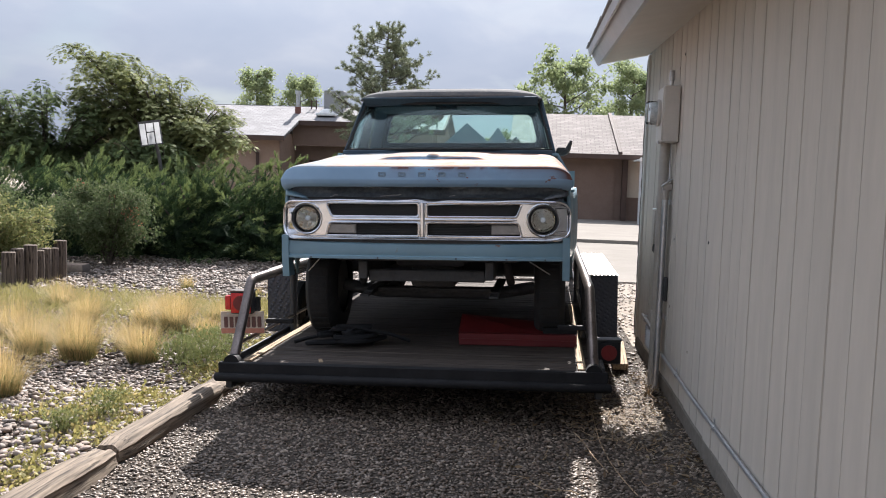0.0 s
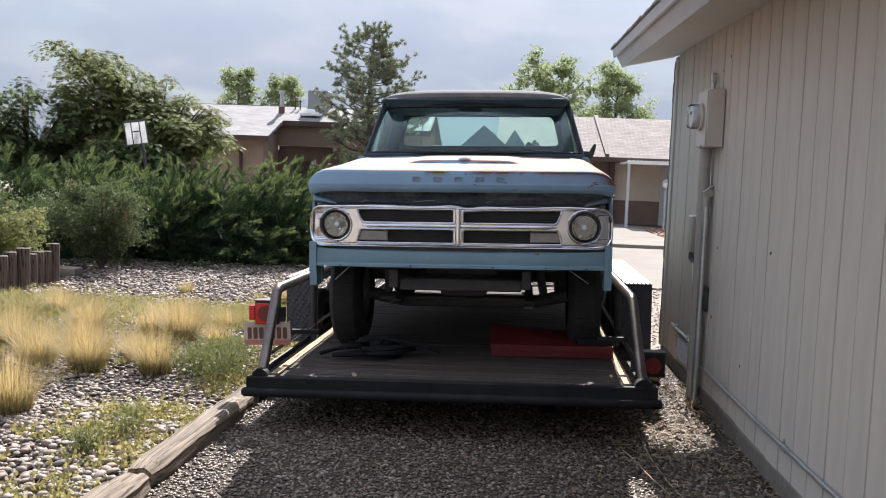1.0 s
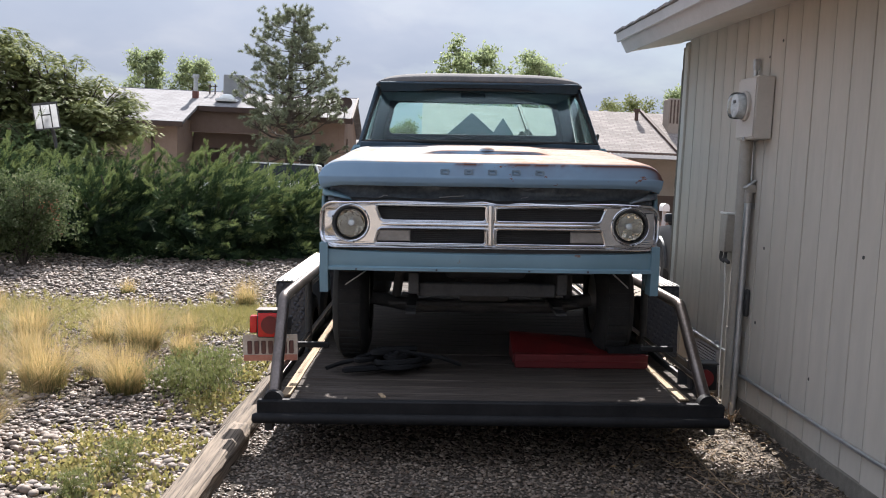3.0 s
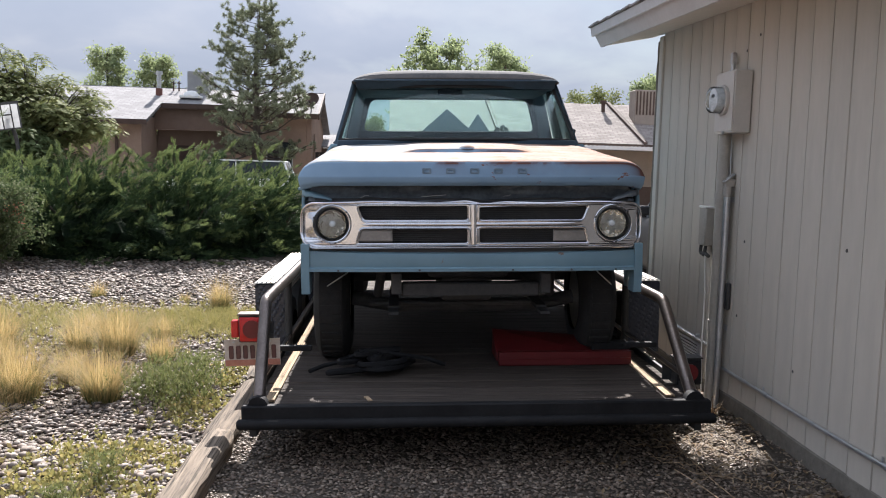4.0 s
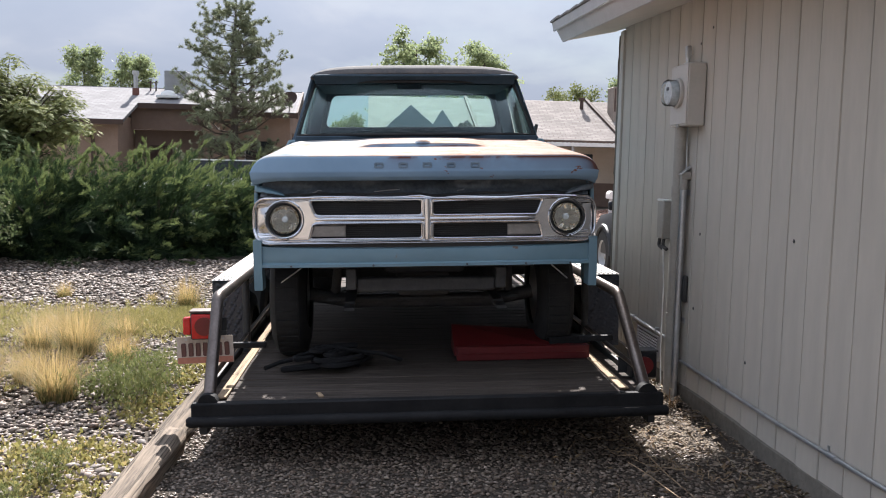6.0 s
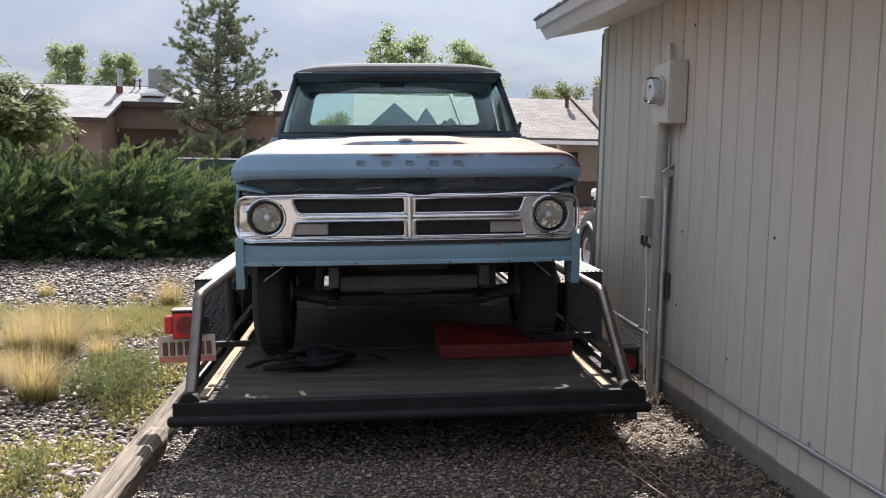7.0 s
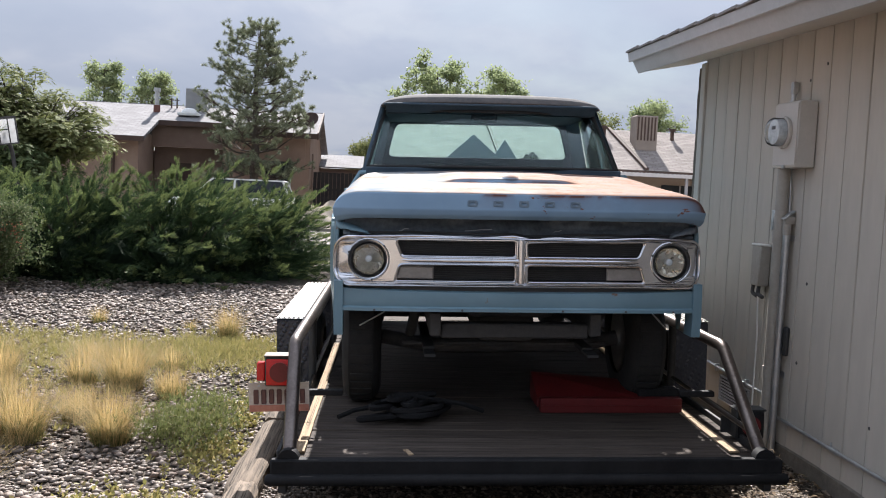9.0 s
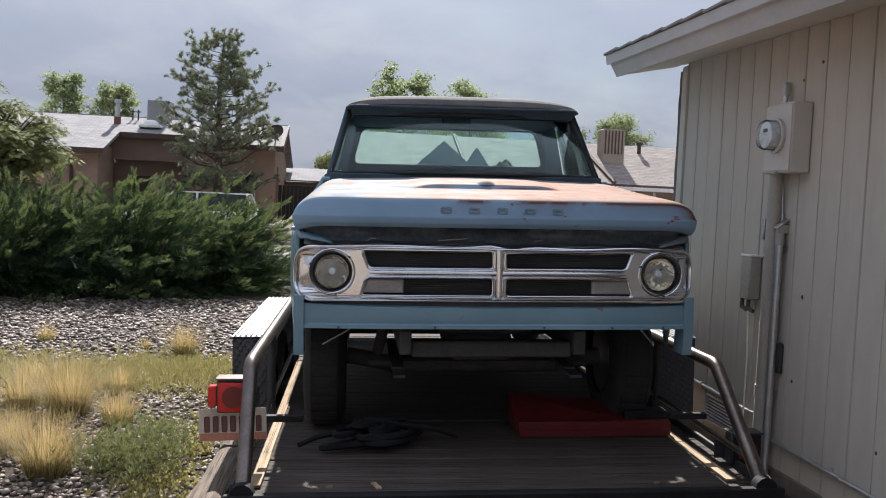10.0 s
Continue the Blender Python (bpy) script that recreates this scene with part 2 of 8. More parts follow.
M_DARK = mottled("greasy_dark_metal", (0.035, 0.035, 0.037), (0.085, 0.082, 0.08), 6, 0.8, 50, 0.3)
M_DUSTY = mottled("dusty_grey_sheet", (0.055, 0.062, 0.07), (0.135, 0.138, 0.145), 5, 0.7, 30, 0.3)
M_RUBBER = mottled("dusty_black_rubber", (0.014, 0.014, 0.015), (0.032, 0.031, 0.030), 12, 0.85, 90, 0.2)
M_RAIL = mottled("worn_steel_pipe", (0.075, 0.060, 0.053), (0.185, 0.155, 0.14), 7, 0.34, 70, 0.15, 0.85)
M_RED = mottled("red_steel_paint", (0.085, 0.008, 0.009), (0.15, 0.014, 0.014), 5, 0.5, 70, 0.12)
M_BADGE = mottled("dulled_badge_metal", (0.11, 0.165, 0.225), (0.20, 0.265, 0.33), 30, 0.45, 90, 0.1, 0.3)
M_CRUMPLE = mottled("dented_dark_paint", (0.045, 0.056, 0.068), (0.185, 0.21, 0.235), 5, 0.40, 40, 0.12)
M_DECK = timber_mat("weathered_deck_wood", (0.042, 0.034, 0.029), (0.108, 0.087, 0.073), "X")
M_TIMBER = timber_mat("weathered_landscape_timber", (0.05, 0.039, 0.030), (0.26, 0.205, 0.155), "Y")
M_LOG = timber_mat("weathered_post_wood", (0.05, 0.036, 0.029), (0.17, 0.13, 0.10), "Z")
M_FRESH = timber_mat("bleached_and_sunlit_wood", (0.29, 0.205, 0.125), (0.50, 0.375, 0.25), "Y")
# dark navy base puts shade into the plate's unlit faces
M_DKPLATE = ribbed_plate("unlit_tread_plate")
M_DKPLATE.node_tree.nodes["Principled BSDF"].inputs["Metallic"].default_value = 0.0
for link in list(M_DKPLATE.node_tree.links):
    if link.to_socket.name == "Base Color":
        M_DKPLATE.node_tree.links.remove(link)
M_DKPLATE.node_tree.nodes["Principled BSDF"].inputs["Base Color"].default_value = (0.022, 0.026, 0.038, 1)
M_GLASS = glass("dusty_clear_glass", (0.86, 0.955, 0.94), 0.02, 0.012)
M_LENS = glass("lamp_glass", (0.93, 0.94, 0.93), 0.05, 0.022)
lens_tree = M_LENS.node_tree
flutes = node(lens_tree, "ShaderNodeTexWave", Scale=34.0, Distortion=0.6, Detail=1.0)
lens_tc = lens_tree.nodes.new("ShaderNodeTexCoord")
lens_tree.links.new(lens_tc.outputs["Object"], flutes.inputs["Vector"])
lens_bump = node(lens_tree, "ShaderNodeBump", Strength=0.35, Distance=0.004)
lens_tree.links.new(flutes.outputs["Fac"], lens_bump.inputs["Height"])
for n in lens_tree.nodes:
    if n.bl_idname == "ShaderNodeBsdfGlossy":
        lens_tree.links.new(lens_bump.outputs[0], n.inputs["Normal"])
M_SIDING = by_piece("greige_siding_paint", ((0.48, 0.444, 0.388), (0.51, 0.468, 0.409), (0.493, 0.454, 0.398)), 0.8, False, 3.0, 0.10, 0.06, (2, 2, 0.5), 0.0, 0.30)
M_GREIGE = mottled("greige_paint", (0.44, 0.415, 0.37), (0.49, 0.465, 0.415), 4, 0.7, 45, 0.15)
M_TRIM = mottled("pale_trim_paint", (0.38, 0.39, 0.40), (0.46, 0.47, 0.48), 4, 0.7, 45, 0.2)
M_SHINGLE = by_piece("grey_shingle", ((0.15, 0.145, 0.14), (0.22, 0.215, 0.21), (0.28, 0.275, 0.27)), 0.9, True, 60.0, 0.4)
M_RISER = mottled("dull_riser_paint", (0.25, 0.23, 0.20), (0.36, 0.335, 0.30), 4, 0.65, 50, 0.1)
M_FOUND = mottled("painted_foundation", (0.115, 0.105, 0.09), (0.215, 0.195, 0.168), 3, 0.9, 30, 0.5, 0, None, 0.06, 0.01)
M_GALV = mottled("galvanised_steel", (0.36, 0.365, 0.37), (0.52, 0.525, 0.53), 14, 0.42, 60, 0.1, 0.8)
M_METER = mottled("grey_meter_paint", (0.42, 0.40, 0.37), (0.50, 0.475, 0.44), 5, 0.55, 60, 0.08)
M_WHITE = mottled("white_plastic", (0.62, 0.62, 0.60), (0.75, 0.75, 0.73), 6, 0.5, 60, 0.05)
M_REDLENS = mottled("red_lens", (0.38, 0.012, 0.012), (0.55, 0.025, 0.02), 12, 0.25, 90, 0.1)
M_REDDARK = mottled("dark_red_lens", (0.09, 0.008, 0.009), (0.16, 0.016, 0.016), 12, 0.3, 90, 0.1)
M_AMBER = mottled("dusty_lens", (0.17, 0.155, 0.14), (0.29, 0.265, 0.24), 9, 0.35, 70, 0.1)
M_REFLECT = mottled("lamp_reflector", (0.60, 0.55, 0.48), (0.97, 0.93, 0.86), 10, 0.12, 7.5, 0.6, 0.95, None, 0.5, 0.035)
M_SIGNPLATE = mottled("faded_plate", (0.36, 0.28, 0.22), (0.54, 0.48, 0.42), 9, 0.5, 70, 0.05)
M_PLATERED = mottled("faded_plate_red", (0.32, 0.11, 0.07), (0.46, 0.2, 0.14), 9, 0.5, 70, 0.05)
M_CHAR = mottled("dark_plate_paint", (0.08, 0.035, 0.03), (0.14, 0.06, 0.05), 9, 0.5, 70, 0.05)
M_STUCCO = mottled("brown_stucco", (0.25, 0.175, 0.135), (0.32, 0.23, 0.18), 1.2, 0.95, 14, 0.4, 0, None, 0.15)
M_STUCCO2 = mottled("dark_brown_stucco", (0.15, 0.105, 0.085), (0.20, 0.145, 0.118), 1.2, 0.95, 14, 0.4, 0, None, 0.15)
M_BEIGE = mottled("beige_plaster", (0.44, 0.38, 0.31), (0.54, 0.475, 0.395), 1.5, 0.9, 20, 0.2, 0, None, 0.15)
M_LAVA = by_piece("reddish_gravel", ((0.16, 0.085, 0.062), (0.30, 0.185, 0.14), (0.22, 0.125, 0.095), (0.38, 0.27, 0.22)), 0.8, True, 0, 0, 0.2)
M_LAVABED = mottled("reddish_earth", (0.14, 0.085, 0.062), (0.24, 0.155, 0.118), 3, 0.95, 40, 0.6, 0, None, 0.15, 0.02)
M_FENCE = mottled("dark_weathered_boards", (0.028, 0.026, 0.026), (0.06, 0.055, 0.052), 3, 0.9, 30, 0.2, 0, None, 0.1)
M_BROWN = mottled("dark_brown_trim", (0.05, 0.032, 0.025), (0.08, 0.05, 0.04), 3, 0.8, 30, 0.2)


def far_shingles(name, a, b_, c_):
    m, t, b = material(name, 0.9, 0.0, 0.2)
    tc = t.nodes.new("ShaderNodeTexCoord")
    br = t.nodes.new("ShaderNodeTexBrick")
    br.offset = 0.5
    for key, v in (("Color1", (*a, 1)), ("Color2", (*b_, 1)), ("Mortar", (*c_, 1)), ("Scale", 1.0), ("Mortar Size", 0.012), ("Brick Width", 0.34), ("Row Height", 0.16), ("Bias", 0.0)):
        br.inputs[key].default_value = v
    t.links.new(tc.outputs["Object"], br.inputs["Vector"])
    w = noise_of(t, 1.3, 5.0, 0.6)
    c = mix(t, 0.55, br.outputs["Color"], ramp(t, w, ((0.3, (0.6, 0.6, 0.6)), (0.7, (1, 1, 1)))), "MULTIPLY")
    t.links.new(c, b.inputs["Base Color"])
    bump(t, b, br.outputs["Fac"], -0.4, 0.02)
    return m


M_FARROOF = far_shingles("pale_grey_shingles", (0.215, 0.208, 0.212), (0.28, 0.272, 0.276), (0.15, 0.143, 0.142))
M_FARROOF2 = far_shingles("tan_shingles", (0.225, 0.195, 0.178), (0.305, 0.27, 0.248), (0.145, 0.122, 0.108))
M_SOIL = mottled("dry_soil", (0.18, 0.15, 0.12), (0.30, 0.26, 0.215), 0.35, 0.95, 18, 0.6, 0, None, 0.15, 0.02)
M_BED = mottled("gravel_bed", (0.04, 0.033, 0.027), (0.10, 0.083, 0.068), 6, 0.95, 70, 0.9, 0, None, 0.15, 0.02)
M_CONC = mottled("pale_concrete", (0.165, 0.15, 0.132), (0.225, 0.206, 0.182), 0.8, 0.95, 20, 0.3, 0, None, 0.05)
M_ROAD = mottled("dusty_asphalt", (0.13, 0.12, 0.108), (0.20, 0.185, 0.165), 0.6, 0.9, 30, 0.4, 0, None, 0.2)
M_STONES = by_piece("river_stones", ((0.0842, 0.07, 0.0614), (0.238, 0.195, 0.163), (0.184, 0.128, 0.0977), (0.367, 0.305, 0.256), (0.108, 0.09, 0.08), (0.281, 0.205, 0.158), (0.194, 0.162, 0.141), (0.464, 0.385, 0.316), (0.113, 0.08, 0.0632), (0.302, 0.25, 0.219)), 0.66, True, 30, 0.2, 0.33)
M_COBBLE = by_piece("single_river_stones", ((0.0972, 0.083, 0.0725), (0.238, 0.2, 0.172), (0.184, 0.13, 0.102), (0.367, 0.31, 0.27), (0.13, 0.11, 0.0995), (0.27, 0.205, 0.158), (0.205, 0.175, 0.158), (0.313, 0.235, 0.186)), 0.72, False, 30, 0.2, 0.3)
M_GRAVEL = by_piece("brown_gravel", ((0.0729, 0.0561, 0.044), (0.25, 0.193, 0.149), (0.135, 0.0977, 0.0708), (0.427, 0.346, 0.273), (0.0988, 0.0762, 0.0593), (0.208, 0.145, 0.105), (0.0676, 0.0532, 0.0421), (0.323, 0.246, 0.187)), 0.52, True, 30, 0.2, 0.5)
M_JUNIPER = by_piece("juniper_needles", ((0.0227, 0.0431, 0.0202), (0.0434, 0.0723, 0.0296), (0.0312, 0.0551, 0.0246), (0.0547, 0.0844, 0.0339)), 0.7, True, 0, 0, 0.2, None, 0.22)
M_INNER = mottled("juniper_core_shade", (0.012, 0.022, 0.013), (0.030, 0.050, 0.026), 14, 0.9, 45, 1.0, 0, None, 0.1, 0.05)
M_JUNTIP = by_piece("juniper_lit_tips", ((0.084, 0.125, 0.0497), (0.157, 0.185, 0.0699), (0.112, 0.151, 0.057)), 0.65, True, 0, 0, 0.2, None, 0.36)
M_PINE = by_piece("pine_needles", ((0.124, 0.15, 0.0938), (0.254, 0.275, 0.173), (0.179, 0.208, 0.128)), 0.6, True, 0, 0, 0.3, None, 0.2)
M_LEAF = by_piece("yellow_green_leaves", ((0.163, 0.207, 0.104), (0.267, 0.312, 0.162), (0.215, 0.255, 0.126)), 0.6, True, 0, 0, 0.3, None, 0.55)
M_LOCUST = by_piece("olive_green_leaves", ((0.105, 0.130, 0.052), (0.235, 0.250, 0.105), (0.155, 0.180, 0.074)), 0.75, True, 0, 0, 0.15, None, 0.3)
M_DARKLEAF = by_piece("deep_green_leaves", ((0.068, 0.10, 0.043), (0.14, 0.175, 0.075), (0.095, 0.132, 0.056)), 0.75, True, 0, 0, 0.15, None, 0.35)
M_PLUME = by_piece("silvery_leaves", ((0.06, 0.09, 0.038), (0.11, 0.14, 0.062), (0.085, 0.112, 0.048), (0.19, 0.20, 0.12)), 0.8, True, 0, 0, 0.12, None, 0.35)
M_BLOOM = by_piece("dull_red_flowers", ((0.30, 0.075, 0.055), (0.42, 0.15, 0.10), (0.34, 0.22, 0.12)), 0.7, True, 0, 0, 0.2, None, 0.3)
M_STRAW = by_piece("straw_blades", ((0.361, 0.25, 0.103), (0.542, 0.403, 0.201), (0.27, 0.206, 0.0849), (0.461, 0.346, 0.166)), 0.6, True, 0, 0, 0.3, None, 0.5)
M_BASEGRASS = by_piece("green_blades", ((0.065, 0.095, 0.032), (0.125, 0.15, 0.052), (0.19, 0.18, 0.075)), 0.6, True, 0, 0, 0.3, None, 0.4)
M_WEED = by_piece("yellow_green_weeds", ((0.177, 0.175, 0.0572), (0.308, 0.271, 0.101), (0.234, 0.215, 0.0748), (0.41, 0.322, 0.149)), 0.6, True, 0, 0, 0.3, None, 0.4)
M_OLIVE = by_piece("olive_leaves", ((0.105, 0.125, 0.048), (0.20, 0.21, 0.082), (0.15, 0.165, 0.063), (0.27, 0.235, 0.10)), 0.65, True, 0, 0, 0.2, None, 0.4)
M_RUSTVENT = mottled("rusty_vent", (0.12, 0.05, 0.04), (0.18, 0.08, 0.06), 6, 0.8, 40, 0.1)
M_FEATHER = by_piece("feathery_green", ((0.0822, 0.104, 0.036), (0.169, 0.189, 0.068), (0.121, 0.14, 0.0496), (0.241, 0.226, 0.096)), 0.6, True, 0, 0, 0.3, None, 0.45)
M_PLANKBOX = mottled("grey_brown_metal", (0.20, 0.165, 0.14), (0.28, 0.235, 0.20), 3, 0.8, 30, 0.1)
M_BARK = mottled("dark_bark", (0.045, 0.036, 0.03), (0.11, 0.09, 0.075), 6, 0.95, 30, 0.8, 0, (1, 1, 0.25), 0.15, 0.02)
M_CARWHITE = mottled("white_car_paint", (0.66, 0.66, 0.65), (0.74, 0.74, 0.73), 2, 0.25, 60, 0.0)
M_CARDARK = mottled("dark_car_paint", (0.012, 0.013, 0.016), (0.025, 0.026, 0.03), 2, 0.45, 60, 0.0, 0, None, 0.15)
M_DARKGLASS = mottled("dark_window_glass", (0.01, 0.012, 0.014), (0.03, 0.035, 0.04), 2, 0.18, 60, 0.0, 0, None, 0.25)
M_SEAT = mottled("dark_vinyl", (0.012, 0.018, 0.028), (0.028, 0.038, 0.055), 8, 0.8, 80, 0.1)
M_DIAL = mottled("meter_dial_glass", (0.50, 0.54, 0.58), (0.86, 0.90, 0.95), 22, 0.12, 60, 0.1)
M_COOLER = mottled("weathered_grey_sheet", (0.22, 0.225, 0.235), (0.29, 0.295, 0.30), 3, 0.7, 30, 0.1)
M_LITTER = by_piece("dry_brown_leaves", ((0.0992, 0.064, 0.0396), (0.186, 0.128, 0.0726), (0.136, 0.096, 0.0594), (0.236, 0.186, 0.112)), 0.8, True, 0, 0, 0.2)
M_STRAWBITS = by_piece("pale_straw_bits", ((0.111, 0.0833, 0.0595), (0.246, 0.2, 0.149), (0.17, 0.132, 0.0952), (0.306, 0.259, 0.204)), 0.8, True, 0, 0, 0.2)
M_BACKBOARD = by_piece("white_acrylic", ((0.74, 0.75, 0.76), (0.8, 0.8, 0.8)), 0.4, True, 3.0, 0, 0.4, None, 0.55)
M_TARP = mottled("slate_blue_board", (0.10, 0.135, 0.17), (0.17, 0.21, 0.25), 4, 0.7, 60, 0.15)

# ---- building helpers ----


def mesh_of(bm, smooth=False):
    me = bpy.data.meshes.new("mesh")
    bmesh.ops.recalc_face_normals(bm, faces=bm.faces)
    bm.to_mesh(me)
    bm.free()
    if smooth:
        me.polygons.foreach_set("use_smooth", [True] * len(me.polygons))
        me.set_sharp_from_angle(angle=radians(38))
    return me


def part(name, bm, mat, parent=None, label="", smooth=True):
    """One mesh object from a bmesh (or a ready mesh), under a thing or a part."""
    me = mesh_of(bm, smooth) if isinstance(bm, bmesh.types.BMesh) else bm
    if not me.materials:
        me.materials.append(mat)
    ob = new(name, me)
    ob.parent = parent
    return tagged(ob, label)


def thing(name, label, category, m=None, group="", kind=""):
    ob = new(name)
    ob.empty_display_size = 0.1
    if m is not None:
        ob.matrix_basis = m
    return tagged(ob, label, category, group, kind)


def box(bm, lo, hi, bevel=0.0, m=None, seg=1):
    g = bmesh.ops.create_cube(bm, size=1.0)["verts"]
    c, s = [(a + b) / 2 for a, b in zip(lo, hi)], [abs(b - a) for a, b in zip(lo, hi)]
    bmesh.ops.transform(bm, matrix=Matrix.Translation(c) @ Matrix.Diagonal((*s, 1)), verts=g)
    if m is not None:
        bmesh.ops.transform(bm, matrix=m, verts=g)
    if bevel:
        edges = list({e for v in g for e in v.link_edges})
        bmesh.ops.bevel(bm, geom=edges, offset=bevel, segments=seg, affect="EDGES", profile=0.5)
    return bm


def boxed(lo, hi, bevel=0.0, m=None, seg=1):
    return box(bmesh.new(), lo, hi, bevel, m, seg)


def loft(bm, rings, closed=True, caps=True):
    rows = [[bm.verts.new(p) for p in ring] for ring in rings]
    n = len(rows[0])
    for a, b in zip(rows, rows[1:]):
        for i in range(n if closed else n - 1):
            j = (i + 1) % n
            bm.faces.new((a[i], a[j], b[j], b[i]))
    if caps and closed:
        bm.faces.new(rows[0])
        bm.faces.new(rows[-1])
    return bm


def tube(bm, pts, radius, seg=10, caps=True):
    """A pipe along the points; radius may be one number or one for each point."""
    pts = [Vector(p) for p in pts]
    rad = radius if isinstance(radius, (list, tuple)) else [radius] * len(pts)
    rings, side = [], None
    for i, p in enumerate(pts):
        d = (pts[min(i + 1, len(pts) - 1)] - pts[max(i - 1, 0)]).normalized()
        if side is None:
            side = d.orthogonal().normalized()
        side = (side - d * side.dot(d)).normalized()
        up = d.cross(side)
        rings.append([p + (side * math.cos(a) + up * math.sin(a)) * rad[i] for a in (2 * math.pi * k / seg for k in range(seg))])
    return loft(bm, rings, True, caps)


def rounded(pts, r, n=4):
    """The points of a bent pipe: each inner corner of the line turned into an arc."""
    pts = [Vector(p) for p in pts]
    out = [pts[0]]
    for a, b, c in zip(pts, pts[1:], pts[2:]):
        p, q = b + (a - b).normalized() * r, b + (c - b).normalized() * r
        out += [p.lerp(b, k / n).lerp(b.lerp(q, k / n), k / n) for k in range(n + 1)]
    return out + [pts[-1]]


def disc(bm, c, axis, r, depth, seg=24, r2=None):
    a = Vector(axis).normalized() * depth
    return tube(bm, [Vector(c), Vector(c) + a], [r, r if r2 is None else r2], seg)


def lathe(bm, c, axis, profile, seg=24, caps=False):
    """Rings of (radius, way along the axis) turned round the axis."""
    ax = Vector(axis).normalized()
    u = ax.orthogonal().normalized()
    w = ax.cross(u)
    rings = [[Vector(c) + ax * d + (u * math.cos(t) + w * math.sin(t)) * r for t in (2 * math.pi * k / seg for k in range(seg))] for r, d in profile]
    return loft(bm, rings, True, caps)


def cutout(outline, holes, depth, bevel=0.0, y=0.0):
    """A plate in the xz plane, its front at y, with holes; bevelled edges."""
    cu = bpy.data.curves.new("plate", "CURVE")
    cu.dimensions, cu.fill_mode = "2D", "BOTH"
    cu.extrude, cu.bevel_depth, cu.bevel_resolution = max(0.0005, depth / 2 - bevel), bevel, 1
    for loop in [outline, *holes]:
        sp_ = cu.splines.new("POLY")
        sp_.points.add(len(loop) - 1)
        for p, (x, z) in zip(sp_.points, loop):
            p.co = (x, z, 0, 1)
        sp_.use_cyclic_u = True
    ob = bpy.data.objects.new("plate", cu)
    scene.collection.objects.link(ob)
    dg = bpy.context.evaluated_depsgraph_get()
    me = bpy.data.meshes.new_from_object(ob.evaluated_get(dg))
    bpy.data.objects.remove(ob)
    bpy.data.curves.remove(cu)
    bm = bmesh.new()
    bm.from_mesh(me)
    bpy.data.meshes.remove(me)
    bmesh.ops.transform(bm, matrix=pose(0, y + depth / 2, 0, 90, 0, 0), verts=bm.verts)
    return bm


def rrect(x0, z0, x1, z1, r, n=5, slant=0.0):
    """A rounded rectangle; slant shifts the upper edge's outer end."""
    out = []
    for cx, cz, a0 in ((x1 - r, z1 - r, 0), (x0 + r, z1 - r, 90), (x0 + r, z0 + r, 180), (x1 - r, z0 + r, 270)):
        for k in range(n + 1):
            a = radians(a0 + 90 * k / n)
            z = cz + r * math.sin(a)
            x = cx + r * math.cos(a)
            out.append((x + slant * (z - z0) / (z1 - z0), z))
    return out


def ring_pts(cx, cz, r, n=28):
    return [(cx + r * math.cos(2 * math.pi * k / n), cz + r * math.sin(2 * math.pi * k / n)) for k in range(n)]


def scattered(name, tv, tf, places, turns, sizes, mat, parent=None, smooth=False, jitter=0.0, rng=None):
    """Many copies of one small shape joined in one mesh."""
    tv = np.asarray(tv, float)
    n, k = len(places), len(tv)
    sizes = np.asarray(sizes, float)
    if sizes.ndim == 1:
        sizes = np.repeat(sizes[:, None], 3, 1)
    shape = tv[None] * sizes[:, None, :]
    if jitter and rng is not None:
        shape = shape * (1 + rng.uniform(-jitter, jitter, (n, k, 1)))
    v = np.einsum("nij,nkj->nki", np.asarray(turns, float), shape) + np.asarray(places, float)[:, None, :]
    length = len(tf[0])
    f = (np.asarray(tf)[None] + (np.arange(n) * k)[:, None, None]).reshape(-1, length)
    me = bpy.data.meshes.new(name)
    me.vertices.add(n * k)
    me.vertices.foreach_set("co", v.astype(np.float32).ravel())
    me.loops.add(f.size)
    me.loops.foreach_set("vertex_index", f.astype(np.int32).ravel())
    me.polygons.add(len(f))
    me.polygons.foreach_set("loop_start", (np.arange(len(f)) * length).astype(np.int32))
    me.polygons.foreach_set("loop_total", np.full(len(f), length, np.int32))
    me.update(calc_edges=True)
    if smooth:
        me.polygons.foreach_set("use_smooth", np.ones(len(f), bool))
    me.materials.append(mat)
    ob = new(name, me)
    ob.parent = parent
    return ob


def turns_to(dirs, rng, roll=True):
    """Turns that take z to each direction, rolled at random about it."""
    d = np.asarray(dirs, float)
    d = d / np.linalg.norm(d, axis=1, keepdims=True)
    h = np.where(np.abs(d[:, 2:3]) < 0.9, [[0, 0, 1.0]], [[1.0, 0, 0]])
    x = np.cross(h, d)
    x /= np.linalg.norm(x, axis=1, keepdims=True)
    y = np.cross(d, x)
    a = rng.uniform(0, 2 * math.pi, len(d))[:, None] if roll else np.zeros((len(d), 1))
    return np.stack([x * np.cos(a) + y * np.sin(a), -x * np.sin(a) + y * np.cos(a), d], 2)


def yaw_turns(n, rng, tilt=0.25):
    d = np.stack([rng.normal(0, tilt, n), rng.normal(0, tilt, n), np.ones(n)], 1)
    return turns_to(d, rng)


